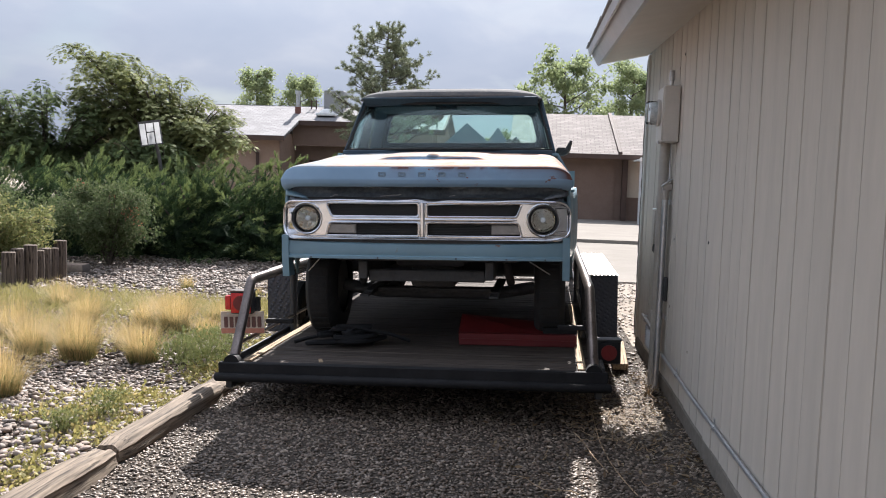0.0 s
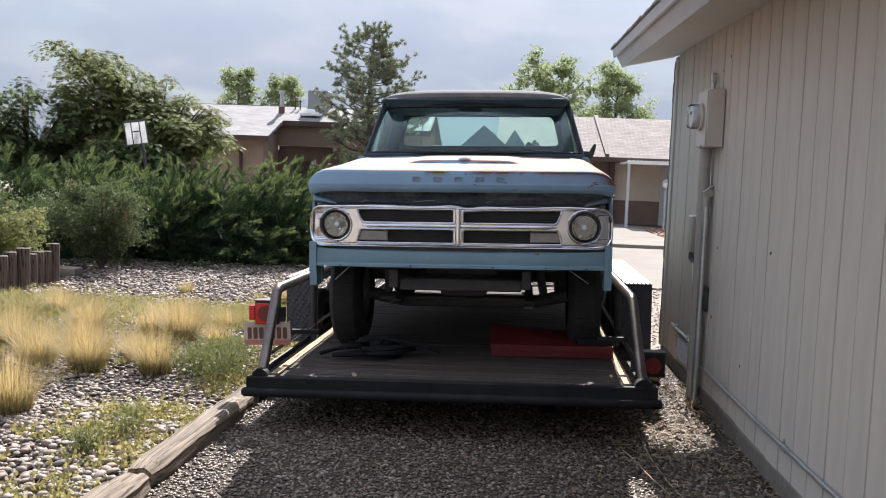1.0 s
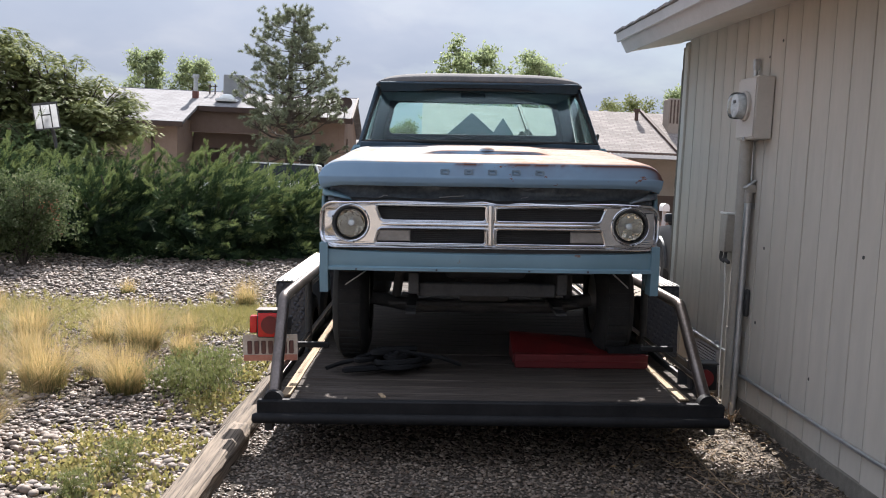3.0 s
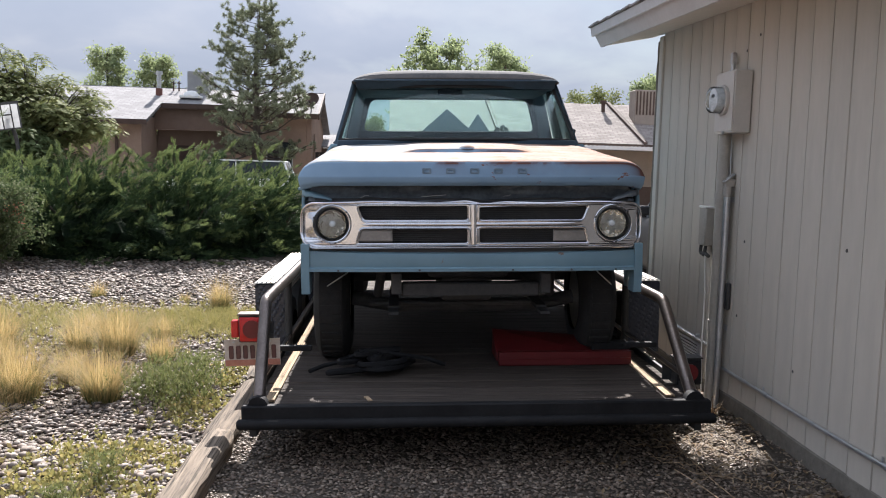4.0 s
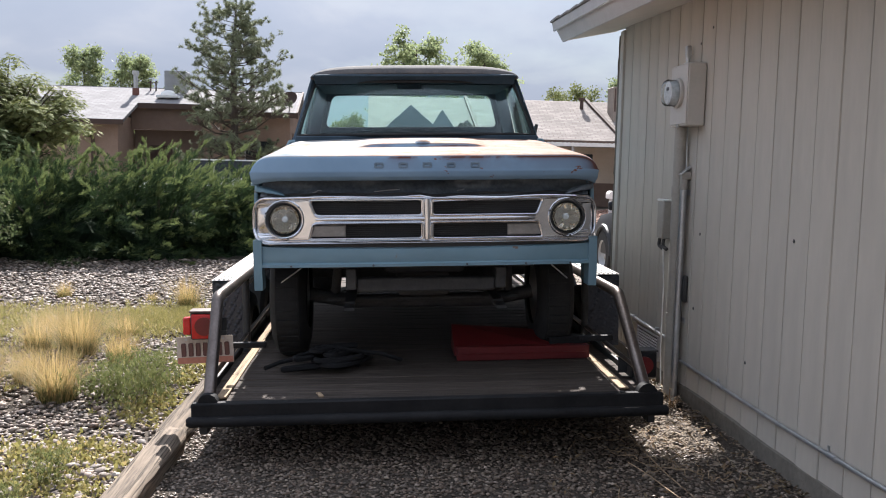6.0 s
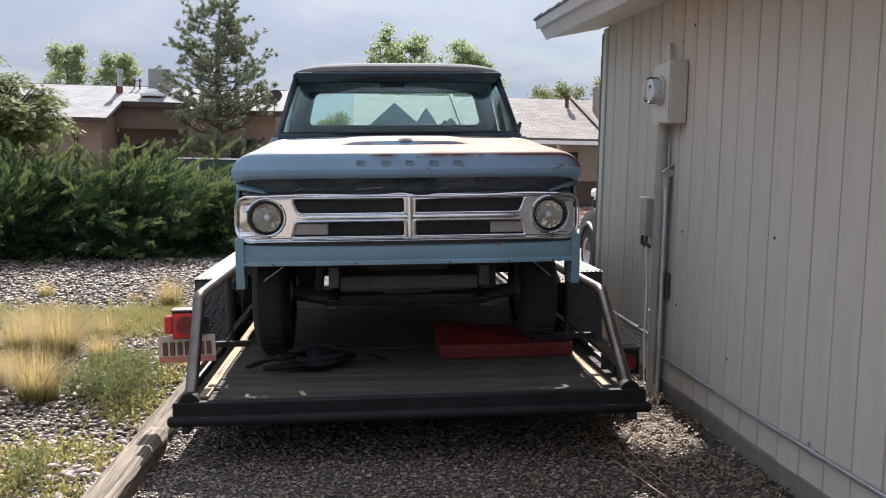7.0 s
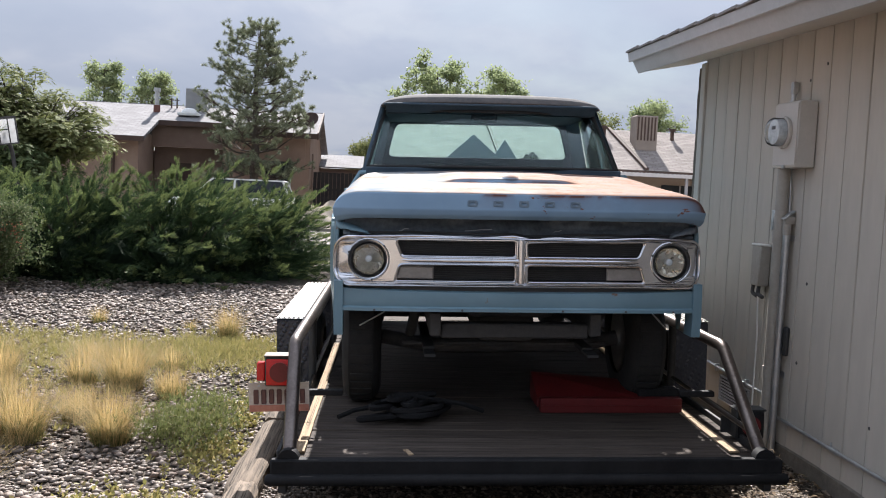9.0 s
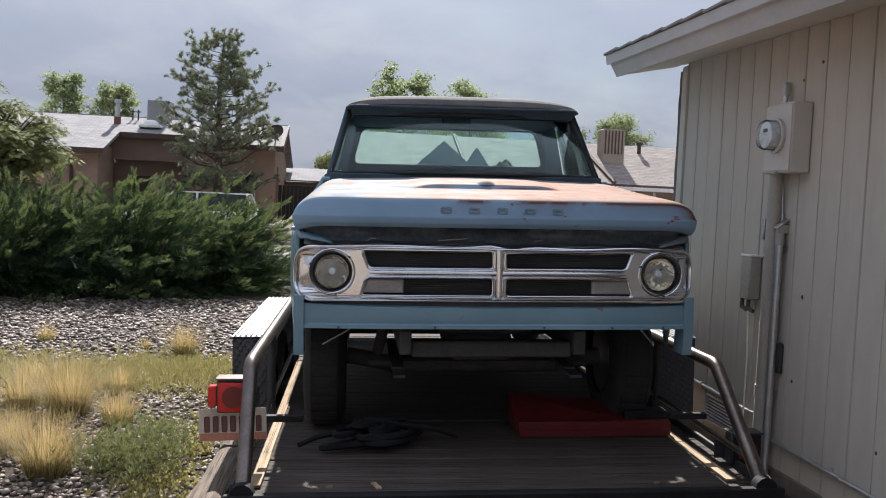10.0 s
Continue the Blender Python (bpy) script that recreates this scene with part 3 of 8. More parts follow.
def pebble_shape(sub):
    """A round pebble: 0 a twelve-sided chip, 1 to 2 ever rounder."""
    bm = bmesh.new()
    if sub == 0:
        ring = [(0.5 * math.cos(k * math.pi / 3), 0.5 * math.sin(k * math.pi / 3), 0.10 if k % 2 else -0.10) for k in range(6)]
        v = ring + [(0.06, 0.04, 0.46), (-0.05, 0.03, -0.46)]
        return v, [t for k in range(6) for t in ((k, (k + 1) % 6, 6), ((k + 1) % 6, k, 7))]
    if sub == 1.5:
        bmesh.ops.create_uvsphere(bm, u_segments=7, v_segments=4, radius=0.5)
        bmesh.ops.triangulate(bm, faces=bm.faces[:])
        bm.verts.index_update()
        v = [tuple(p.co) for p in bm.verts]
        f = [[p.index for p in fc.verts] for fc in bm.faces]
        bm.free()
        return v, f
    bmesh.ops.create_icosphere(bm, subdivisions=sub, radius=0.5)
    v = [tuple(p.co) for p in bm.verts]
    f = [[p.index for p in fc.verts] for fc in bm.faces]
    bm.free()
    return v, f

# ---- ground ----
RNG = np.random.default_rng(7)


def slab(name, x0, y0, x1, y1, z, mat, label, category, thick=0.05):
    bm = bmesh.new()
    box(bm, (x0, y0, z - thick), (x1, y1, z), 0.0)
    return tagged(part(name, bm, mat, None, "", False), label, category, "", "structure")


def ground_sheet():
    bm = bmesh.new()
    xs = [-600, -200, -80, -40, -20, -10, -5, 0, 5, 10, 20, 40, 80, 200, 600]
    ys = [-300, -80, -20, -5, 0, 5, 10, 15, 20, 30, 40, 60, 100, 200, 700]
    grid = [[bm.verts.new((x, y, -0.03)) for y in ys] for x in xs]
    for i in range(len(xs) - 1):
        for j in range(len(ys) - 1):
            bm.faces.new((grid[i][j], grid[i + 1][j], grid[i + 1][j + 1], grid[i][j + 1]))
    return tagged(part("ground", bm, M_SOIL, None, "", False), "dry tan soil reaching to the horizon", "ground", "", "structure")


ground_sheet()
slab("ground_drive", -1.98, -4.0, 1.02, 13.6, -0.004, M_BED, "dark brown gravel bed of the side drive", "gravel bed", 0.03)
yard_bed = slab("ground_yard", -14.0, -2.0, -2.08, 17.5, -0.008, M_BED, "brown bed under the river stones of the yard", "gravel bed", 0.03)
slab("pavement_drive", -1.9, 13.7, 9.5, 22.2, 0.0, M_CONC, "pale sunlit concrete driveway apron", "pavement", 0.06)
slab("road", -60.0, 22.5, 0.4, 30.0, -0.02, M_ROAD, "dusty light asphalt street", "road", 0.06)
slab("kerb", -60.0, 22.3, 60.0, 22.5, 0.08, M_CONC, "pale concrete kerb along the street", "kerb", 0.16)
slab("kerb_far", -60.0, 30.0, 0.4, 30.2, 0.08, M_CONC, "pale concrete kerb across the street", "kerb", 0.16)
slab("pavement_far", 0.42, 22.52, 4.2, 35.8, 0.02, M_CONC, "pale concrete driveway of the low house", "pavement", 0.06)
slab("ground_far_yard", 4.22, 22.52, 20.0, 32.9, 0.0, M_LAVABED, "brown gravel front yard of the low house", "gravel bed", 0.04)


def stones(name, n, x0, y0, x1, y1, lo, hi, sub, mat, label, z0, density=None, smooth=True):
    """A layer of loose stones lying flat on the bed."""
    p = np.stack([RNG.uniform(x0, x1, n), RNG.uniform(y0, y1, n)], 1)
    if density is not None:
        p = p[density(p[:, 0], p[:, 1]) > RNG.uniform(0, 1, n)]
    k = len(p)
    s = lo * (hi / lo) ** RNG.beta(1.3, 2.2, k)
    sizes = np.stack([s * RNG.uniform(0.9, 1.35, k), s * RNG.uniform(0.75, 1.1, k), s * RNG.uniform(0.38, 0.68, k)], 1)
    z = z0 + sizes[:, 2] * RNG.uniform(0.12, 0.55, k) + bank(p[:, 0]) * (p[:, 1] < 7.8)
    v, f = pebble_shape(sub)
    ob = scattered(name, v, f, np.column_stack([p, z]), yaw_turns(k, RNG, 0.22), sizes, mat, None, smooth, 0.1 if smooth else 0.2, RNG)
    return tagged(ob, label, "stones", "", "stuff")




def bank(x):
    """How high the gravel lies banked up towards the wall's foot."""
    return 0.085 * np.clip((np.asarray(x, float) - 0.62) / 0.36, 0.0, 1.0) ** 1.5


def wall_bank():
    bm = bmesh.new()
    ys = np.linspace(-4.0, 7.8, 90)
    rows = [[(x, y, -0.003 + float(bank(x)) * (1 + 0.3 * noise.noise((x * 4, y * 2.5, 0))) + 0.006 * noise.noise((x * 9, y * 9, 3))) for x in np.linspace(0.60, 0.995, 9)] for y in ys]
    loft(bm, rows, False, False)
    return tagged(part("ground_bank", bm, M_BED, None, "", True), "dark earth and gravel banked against the wall", "gravel bed", "", "structure")


wall_bank()
stones("river_stones", 5200, -3.7, 3.3, -2.07, 5.7, 0.025, 0.067, 1.5, M_STONES, "grey and brown rounded river stones covering the yard", -0.008)
stones("river_stones_beside", 10500, -5.4, 3.3, -2.07, 6.9, 0.026, 0.068, 0, M_STONES, "grey and brown river stones round the grass clumps", -0.008, lambda x, y: 1.0 - ((x > -3.7) & (y < 5.7)))
stones("river_stones_back", 7500, -7.5, -2.0, -2.10, 3.3, 0.05, 0.11, 0, M_STONES, "grey and brown river stones of the rear yard", -0.008)
stones("drive_gravel_back", 9000, -1.97, -3.0, 1.0, 3.2, 0.035, 0.065, 0, M_GRAVEL, "loose brown gravel of the drive behind", -0.004, None, False)
stones("river_stones_mid", 9000, -6.5, 6.8, -2.07, 9.6, 0.027, 0.072, 0, M_STONES, "grey rounded river stones between the grass clumps", -0.008)
stones("river_stones_far", 10500, -8.5, 9.4, -1.75, 14.6, 0.038, 0.09, 0, M_STONES, "grey river stones in front of the juniper hedge", -0.008)
stones("drive_gravel", 37000, -1.97, 3.2, 1.0, 7.2, 0.012, 0.035, 0, M_GRAVEL, "loose brown gravel of the side drive", -0.004, None, True)
stones("drive_gravel_far", 4000, -1.9, 7.2, 2.0, 13.6, 0.025, 0.055, 0, M_GRAVEL, "loose brown gravel beside the trailer", -0.004)

stones("front_yard_gravel", 3600, 4.24, 22.6, 11.0, 32.8, 0.05, 0.12, 1, M_LAVA, "loose reddish gravel of the front yard beyond", 0.0)

# ---- house with the meter ----
WALL_X, CORNER_Y = 1.0, 7.88


def near_house():
    bm = boxed((WALL_X + 0.016, -6.0, 0.16), (WALL_X + 0.14, CORNER_Y, 2.66))
    wall = tagged(part("wall_side", bm, M_GREIGE, None, "", False), "greige painted vertical groove siding wall", "wall", "", "structure")
    bm = boxed((WALL_X + 0.141, CORNER_Y - 0.13, 0.16), (9.0, CORNER_Y, 2.66))
    tagged(part("wall_end", bm, M_GREIGE, None, "", False), "greige painted end wall of the house", "wall", "", "structure")
    bm = boxed((WALL_X + 0.141, -6.0, 0.16), (9.0, -5.87, 2.66))
    tagged(part("wall_back", bm, M_GREIGE, None, "", False), "greige painted rear wall of the house", "wall", "", "structure")
    # foundation, uneven along its upper edge
    bm = bmesh.new()
    n = 60
    rings = []
    for i in range(n + 1):
        y = -6.0 + (CORNER_Y + 6.0) * i / n
        top = 0.185 + 0.018 * noise.noise((y * 0.8, 3, 0))
        rings.append([(WALL_X + 0.13, y, -0.1), (WALL_X - 0.012 + 0.01 * noise.noise((y, 0, 1)), y, -0.1), (WALL_X - 0.008 + 0.008 * noise.noise((y, 5, 0)), y, top - 0.015), (WALL_X + 0.006, y, top), (WALL_X + 0.13, y, top)])
    loft(bm, rings)
    tagged(part("foundation", bm, M_FOUND, None, "", False), "painted concrete foundation strip under the siding", "foundation", "", "structure")
    # roof: slope, shingle courses at the edge, fascia and soffit
    slope, ex, y1, y0 = 0.21, 0.505, 8.145, -6.3

    def ez(y):
        """The eave sinks a little towards the back of the lot."""
        return 2.653 - 0.037 * (y1 - y)

    bm = bmesh.new()
    loft(bm, [[(ex + 0.02, y, ez(y)), (6.0, y, ez(y) + slope * 5.48), (6.0, y, ez(y) + 0.045 + slope * 5.48), (ex - 0.01, y, ez(y) + 0.035)] for y in (y0, y1)])
    loft(bm, [[(6.001, y, ez(y) + slope * 5.48), (11.5, y, ez(y)), (11.5, y, ez(y) + 0.045), (6.001, y, ez(y) + 0.045 + slope * 5.48)] for y in (y0, y1)])
    roof = tagged(part("roof", bm, M_SHINGLE, None, "", False), "low grey shingle roof with a wide eave", "roof", "", "structure")
    bm = bmesh.new()
    loft(bm, [[(ex + 0.065, y, ez(y) - 0.115), (ex + 0.09, y, ez(y) - 0.11), (ex + 0.03, y, ez(y) - 0.003), (ex, y, ez(y) - 0.003)] for y in (y0, y1)])
    tagged(part("fascia", bm, M_TRIM, roof, "pale painted fascia board", False))
    bm = bmesh.new()
    loft(bm, [[(ex + 0.091, y, ez(y) - 0.105), (WALL_X, y, ez(y) - 0.105 + slope * 0.4), (WALL_X, y, ez(y) - 0.085 + slope * 0.4), (ex + 0.091, y, ez(y) - 0.085)] for y in (y0 + 0.02, y1 - 0.03)])
    tagged(part("soffit", bm, M_GREIGE, roof, "greige painted soffit", False))
    bm = bmesh.new()
    loft(bm, [[(x, y1 - 0.028, ez(y1) - 0.115 + slope * (x - ex)), (x, y1, ez(y1) - 0.115 + slope * (x - ex)), (x, y1, ez(y1) - 0.004 + slope * (x - ex)), (x, y1 - 0.028, ez(y1) - 0.004 + slope * (x - ex))] for x in (ex + 0.092, 5.99)])
    tagged(part("rake_board", bm, M_TRIM, roof, "pale painted rake board", False))
    bm = bmesh.new()
    loft(bm, [[(x, CORNER_Y, 2.64 + slope * (x - ex)), (x, CORNER_Y - 0.1, 2.64 + slope * (x - ex)), (x, CORNER_Y - 0.1, 2.661), (x, CORNER_Y, 2.661)] for x in (WALL_X + 0.15, 5.99)])
    tagged(part("gable", bm, M_GREIGE, None, "", False), "greige gable over the end wall", "wall", "", "structure")
    bm = bmesh.new()
    loft(bm, [[(ex - 0.004, y, ez(y) - 0.034), (ex - 0.016, y, ez(y) - 0.030), (ex - 0.026, y, ez(y) + 0.034), (ex - 0.011, y, ez(y) + 0.034)] for y in (y0, y1 + 0.003)])
    tagged(part("eave_moulding", bm, M_TRIM, roof, "pale painted upper eave board", False))
    # shingle tabs along the eave
    for k in range(46):
        y = y1 + 0.008 - 0.305 * k
        part("shingle", boxed((ex - 0.036 - 0.008 * random.random(), y - 0.302, ez(y) + 0.0355), (ex + 0.12, y, ez(y) + 0.045 + 0.005 * random.random()), 0.0), M_SHINGLE, roof, "", False)
    # rough coat of the end wall, its lumpy edge showing past the corner board
    bm = bmesh.new()
    rings = []
    for k in range(61):
        z = 0.17 + 2.40 * k / 60
        bulge = 0.005 * noise.noise((0, 3, z * 4.5)) + 0.004 * noise.noise((5, 0, z * 13))
        rings.append([(WALL_X - 0.012 + bulge, CORNER_Y + 0.02, z), (WALL_X + 0.6, CORNER_Y + 0.02, z), (WALL_X + 0.6, CORNER_Y + 0.055, z), (WALL_X - 0.022 + 1.5 * bulge, CORNER_Y + 0.05 + bulge, z)])
    loft(bm, rings)
    tagged(part("end_wall_coat", bm, M_FOUND, None, "", True), "rough grey coat on the end wall", "wall", "", "structure")
    # corner board and siding boards
    part("corner_board", boxed((WALL_X - 0.018, CORNER_Y - 0.07, 0.17), (WALL_X + 0.012, CORNER_Y + 0.018, 2.60), 0.004), M_GREIGE, wall)
    return wall


house_wall = near_house()


def siding():
    """Grooved boards, one mesh shared by all."""
    bm = bmesh.new()
    w = 0.203
    prof = [(0.016, 0.0), (0.0065, 0.001), (0.0, 0.003), (0.0, w - 0.0085), (0.0065, w - 0.0065), (0.0155, w - 0.006), (0.0155, w), (0.016, w)]
    rings = [[(WALL_X + x, -y, z) for x, y in prof] for z in (0.175, 1.0, 1.8, 2.615)]
    loft(bm, rings)
    me = mesh_of(bm)
    me.materials.append(M_SIDING)
    for k in range(68):
        ob = new("siding_board", me)
        ob.parent = house_wall
        ob.location = (0.0015 * math.sin(k * 2.4), CORNER_Y - 0.075 - w * k, 0)


siding()


def electric_meter():
    th = thing("electric_meter", "grey meter cabinet with a round glass meter on the wall", "electric meter", pose(WALL_X, 6.08, 1.785))
    part("cabinet", boxed((-0.112, 0.0, 0.0), (-0.004, 0.285, 0.37), 0.006), M_METER, th)
    part("cover", boxed((-0.118, 0.004, 0.012), (-0.112, 0.281, 0.358), 0.002), M_METER, th)
    bm = bmesh.new()
    lathe(bm, (-0.118, 0.138, 0.198), (-1, 0, 0), [(0.088, 0), (0.092, 0.012), (0.09, 0.02), (0.081, 0.024)], 28)
    part("ring", bm, M_METER, th, "metal sealing ring")
    bm = bmesh.new()
    lathe(bm, (-0.140, 0.138, 0.198), (-1, 0, 0), [(0.08, 0), (0.08, 0.055), (0.072, 0.068), (0.045, 0.074), (0.001, 0.075)], 28)
    part("dome", bm, M_LENS, th, "clear glass dome")
    bm = bmesh.new()
    disc(bm, (-0.142, 0.138, 0.198), (-1, 0, 0), 0.0765, 0.045, 24, 0.07)
    part("dial", bm, M_DIAL, th, "white dial face")
    part("register", boxed((-0.190, 0.115, 0.212), (-0.1875, 0.160, 0.232), 0.001), M_DUSTY, th, "dark register window")
    bm = bmesh.new()
    tube(bm, [(-0.033, 0.245, 0.37), (-0.033, 0.245, 0.43)], 0.014, 12)
    disc(bm, (-0.033, 0.245, 0.37), (0, 0, 1), 0.021, 0.022, 12)
    box(bm, (-0.050, 0.228, 0.425), (-0.014, 0.264, 0.500), 0.010, None, 2)
    part("top_conduit", bm, M_GALV, th, "short conduit fitting above the cabinet")
    part("latch", boxed((-0.123, 0.13, -0.008), (-0.108, 0.155, 0.014), 0.003), M_GALV, th)
    return th


electric_meter()


def riser():
    th = thing("conduit_riser", "thick grey painted riser pipe below the meter", "conduit", pose(WALL_X, 6.33, 0))
    bm = bmesh.new()
    tube(bm, [(-0.055, 0.0, -0.03), (-0.055, 0.0, 0.9), (-0.055, 0.0, 1.79)], 0.037, 16)
    part("pipe", bm, M_RISER, th)
    for z in (0.55, 1.35):
        bm = bmesh.new()
        tube(bm, [(-0.055, 0, z), (-0.055, 0, z + 0.07)], 0.042, 16)
        part("coupling", bm, M_RISER, th)
        part("strap", boxed((-0.004, -0.08, z + 0.015), (-0.001, 0.08, z + 0.05)), M_GALV, th)


def side_conduit():
    th = thing("thin_conduit", "slender galvanised conduit with a pull elbow beside the meter", "conduit", pose(WALL_X, 6.265, 0))
    bm = bmesh.new()
    tube(bm, [(-0.05, -0.01, -0.03), (-0.045, 0.0, 0.7), (-0.045, 0.0, 1.44)], 0.021, 12)
    part("pipe", bm, M_GALV, th)
    bm = bmesh.new()
    tube(bm, [(-0.045, 0, 1.40), (-0.045, 0, 1.465)], 0.025, 12)
    part("fitting", bm, M_RISER, th)
    part("elbow", boxed((-0.066, -0.017, 1.462), (-0.002, 0.017, 1.512), 0.008, None, 2), M_RISER, th)
    part("elbow_cover", boxed((-0.082, -0.022, 1.512), (-0.0, 0.022, 1.522), 0.003, Matrix.Translation((-0.04, 0, 1.517)) @ pose(0, 0, 0, 0, -38, 0) @ Matrix.Translation((0.04, 0, -1.517))), M_GALV, th, "bright cover plate")
    bm = bmesh.new()
    tube(bm, [(-0.02, 0.035, 1.52), (-0.018, 0.05, 1.66), (-0.02, 0.06, 1.80)], 0.006, 8)
    part("wire", bm, M_GALV, th, "thin grey ground wire")


def phone_box():
    th = thing("junction_box", "small grey weathered utility box on the wall", "utility box", pose(WALL_X, 6.53, 1.05))
    part("body", boxed((-0.075, 0.0, 0.02), (-0.003, 0.12, 0.27), 0.008), M_RISER, th)
    part("lid", boxed((-0.092, -0.006, 0.262), (-0.002, 0.126, 0.276), 0.004, pose(0, 0, 0, 0, 3, 0)), M_WHITE, th, "pale sloping lid")
    for y in (0.04, 0.12):
        bm = bmesh.new()
        tube(bm, rounded([(-0.05, y, 0.02), (-0.055, y, -0.03), (-0.045, y - 0.05, -0.045)], 0.015), 0.012, 8)
        part("fitting", bm, M_DARK, th)
    bm = bmesh.new()
    tube(bm, [(-0.05, 0.05, 0.0), (-0.03, 0.06, -0.3), (-0.035, 0.05, -0.7), (-0.03, 0.02, -1.0)], 0.005, 6)
    part("cable", bm, M_WHITE, th, "thin pale cable")


def low_conduit():
    th = thing("wall_conduit", "long thin galvanised conduit clipped low along the wall", "conduit", pose(WALL_X, 0, 0.325))
    bm = bmesh.new()
    tube(bm, [(-0.016, y, 0.004 * math.sin(y * 1.1) + 0.012 * max(0.0, 5.0 - y) * (y > 2.5) + 0.03 * (y <= 2.5)) for y in np.linspace(-5.5, 6.30, 60)], 0.0105, 10)
    part("pipe", bm, M_GALV, th)
    for y in (5.62, 4.42, 3.1, 1.6, 0.0, -1.6, -3.2):
        bm = bmesh.new()
        h = 0.004 * math.sin(y * 1.1) + 0.012 * max(0.0, 5.0 - y) * (y > 2.5) + 0.03 * (y <= 2.5)
        tube(bm, [(-0.016, y - 0.03, h), (-0.016, y + 0.03, h)], 0.0145, 10)
        part("coupling", bm, M_GALV, th)
        part("clip", boxed((-0.006, y + 0.05, h - 0.018), (-0.001, y + 0.065, h + 0.03)), M_GALV, th)


riser()
side_conduit()
phone_box()
low_conduit()


def hose_hook():
    th = thing("dark_handset", "dark plastic hanger fixed to the wall behind the pipe", "hanger", pose(WALL_X, 6.215, 0.70))
    part("body", boxed((-0.03, 0, 0), (-0.002, 0.045, 0.17), 0.012, None, 2), M_BLACK, th)
    th2 = thing("wall_latch", "small bright metal latch on the siding", "latch", pose(WALL_X, 6.52, 1.42))
    part("plate", boxed((-0.012, 0, 0), (-0.002, 0.03, 0.12), 0.004), M_GALV, th2)


hose_hook()


def crawl_vent():
    """Louvred vent low in the wall, a short conduit above it."""
    th = thing("crawl_vent", "grey louvred vent low in the wall behind the trailer", "vent", pose(WALL_X, 6.70, 0.235))
    # solid dark sheet paints the shade of the opening
    part("backing", boxed((-0.006, 0.0, 0.0), (-0.001, 0.44, 0.145)), M_DARK, th, "dark sheet standing for the shade behind the slats", False)
    for lo, hi in (((-0.022, -0.012, -0.012), (-0.001, 0.452, -0.001)), ((-0.022, -0.012, 0.146), (-0.001, 0.452, 0.157)), ((-0.022, -0.012, 0.0), (-0.001, -0.001, 0.145)), ((-0.022, 0.441, 0.0), (-0.001, 0.452, 0.145))):
        part("frame_bar", boxed(lo, hi, 0.002), M_GALV, th, "", False)
    for k in range(7):
        z = 0.012 + 0.0195 * k
        part("slat", boxed((-0.020, 0.0, z), (-0.007, 0.44, z + 0.003), 0.0, Matrix.Translation((-0.012, 0, z)) @ pose(0, 0, 0, 0, -28, 0) @ Matrix.Translation((0.012, 0, -z))), M_GALV, th, "", False)
    th = thing("corner_conduit", "short bright conduit clipped to the wall above the vent", "conduit", pose(WALL_X, 6.36, 0.425))
    bm = bmesh.new()
    tube(bm, rounded([(-0.045, 0.0, 0.06), (-0.022, 0.06, 0.0), (-0.018, 0.3, -0.002), (-0.018, 1.02, 0.012)], 0.03, 3), 0.011, 8)
    part("pipe", bm, M_GALV, th)
    for y in (0.35, 0.85):
        part("clip", boxed((-0.03, y, -0.022), (-0.001, y + 0.018, 0.03), 0.003), M_GALV, th)


crawl_vent()


def nails():
    for y, z in ((6.07, 1.14), (6.12, 0.683), (6.20, 2.28), (6.02, 2.35), (4.9, 1.2), (5.35, 0.52)):
        bm = bmesh.new()
        disc(bm, (WALL_X + 0.001, y, z), (-1, 0, 0), 0.009, 0.003, 10)
        tagged(part("nail_head", bm, M_DARK), "dark rusty nail head in the siding", "nail", "nails in the siding")


nails()

# ---- landscape timbers ----


def timber(x0, y0, x1, y1, w, h, seed, label):
    """A split, weathered edging timber lying between two points."""
    bm = bmesh.new()
    d = Vector((x1 - x0, y1 - y0, 0))
    n = max(8, int(d.length / 0.07))
    side = Vector((-d.y, d.x, 0)).normalized()
    rings = []
    for i in range(n + 1):
        k = i / n
        c = Vector((x0, y0, 0)) + d * k
        end = min(1.0, 0.75 + 3.0 * min(k, 1 - k))
        ring = []
        for j in range(24):
            a = 2 * math.pi * j / 24
            u = max(-1, min(1, 1.16 * math.cos(a))) * w / 2
            v = max(-1, min(1, 1.16 * math.sin(a))) * h / 2
            nz = noise.noise((seed, c.y * 1.3, j * 0.6)) * 0.012 + noise.noise((seed + 5, c.y * 9, j * 2.7)) * 0.004 - 0.03 * max(0.0, noise.noise((seed * 3.3, c.y * 0.9, j * 5.3)) - 0.22)
            ring.append(c + side * (u * end + nz) + Vector((0, 0, h / 2 - 0.03 + v * end + nz)))
        rings.append(ring)
    loft(bm, rings)
    return tagged(part("landscape_timber", bm, M_TIMBER, None, "", True), label, "timber", "edging timbers")


timber(-2.12, 1.2, -2.03, 4.22, 0.17, 0.13, 1, "cracked weathered landscape timber edging the gravel")
timber(-2.035, 4.26, -2.0, 5.66, 0.16, 0.135, 2, "weathered landscape timber with a rotten dark end")
timber(-2.02, 5.56, -1.98, 6.86, 0.17, 0.115, 3, "grey weathered landscape timber beside the trailer")
timber(-2.0, 6.9, -1.97, 9.3, 0.17, 0.12, 4, "grey weathered landscape timber under the trailer fender")

# ---- trailer ----
RIG = pose(-0.65, 5.32, 0.31, 0, -1.7, -0.8)
trailer = thing("flatbed_trailer", "black steel flatbed trailer with a worn wooden deck and pipe rails", "trailer", RIG)


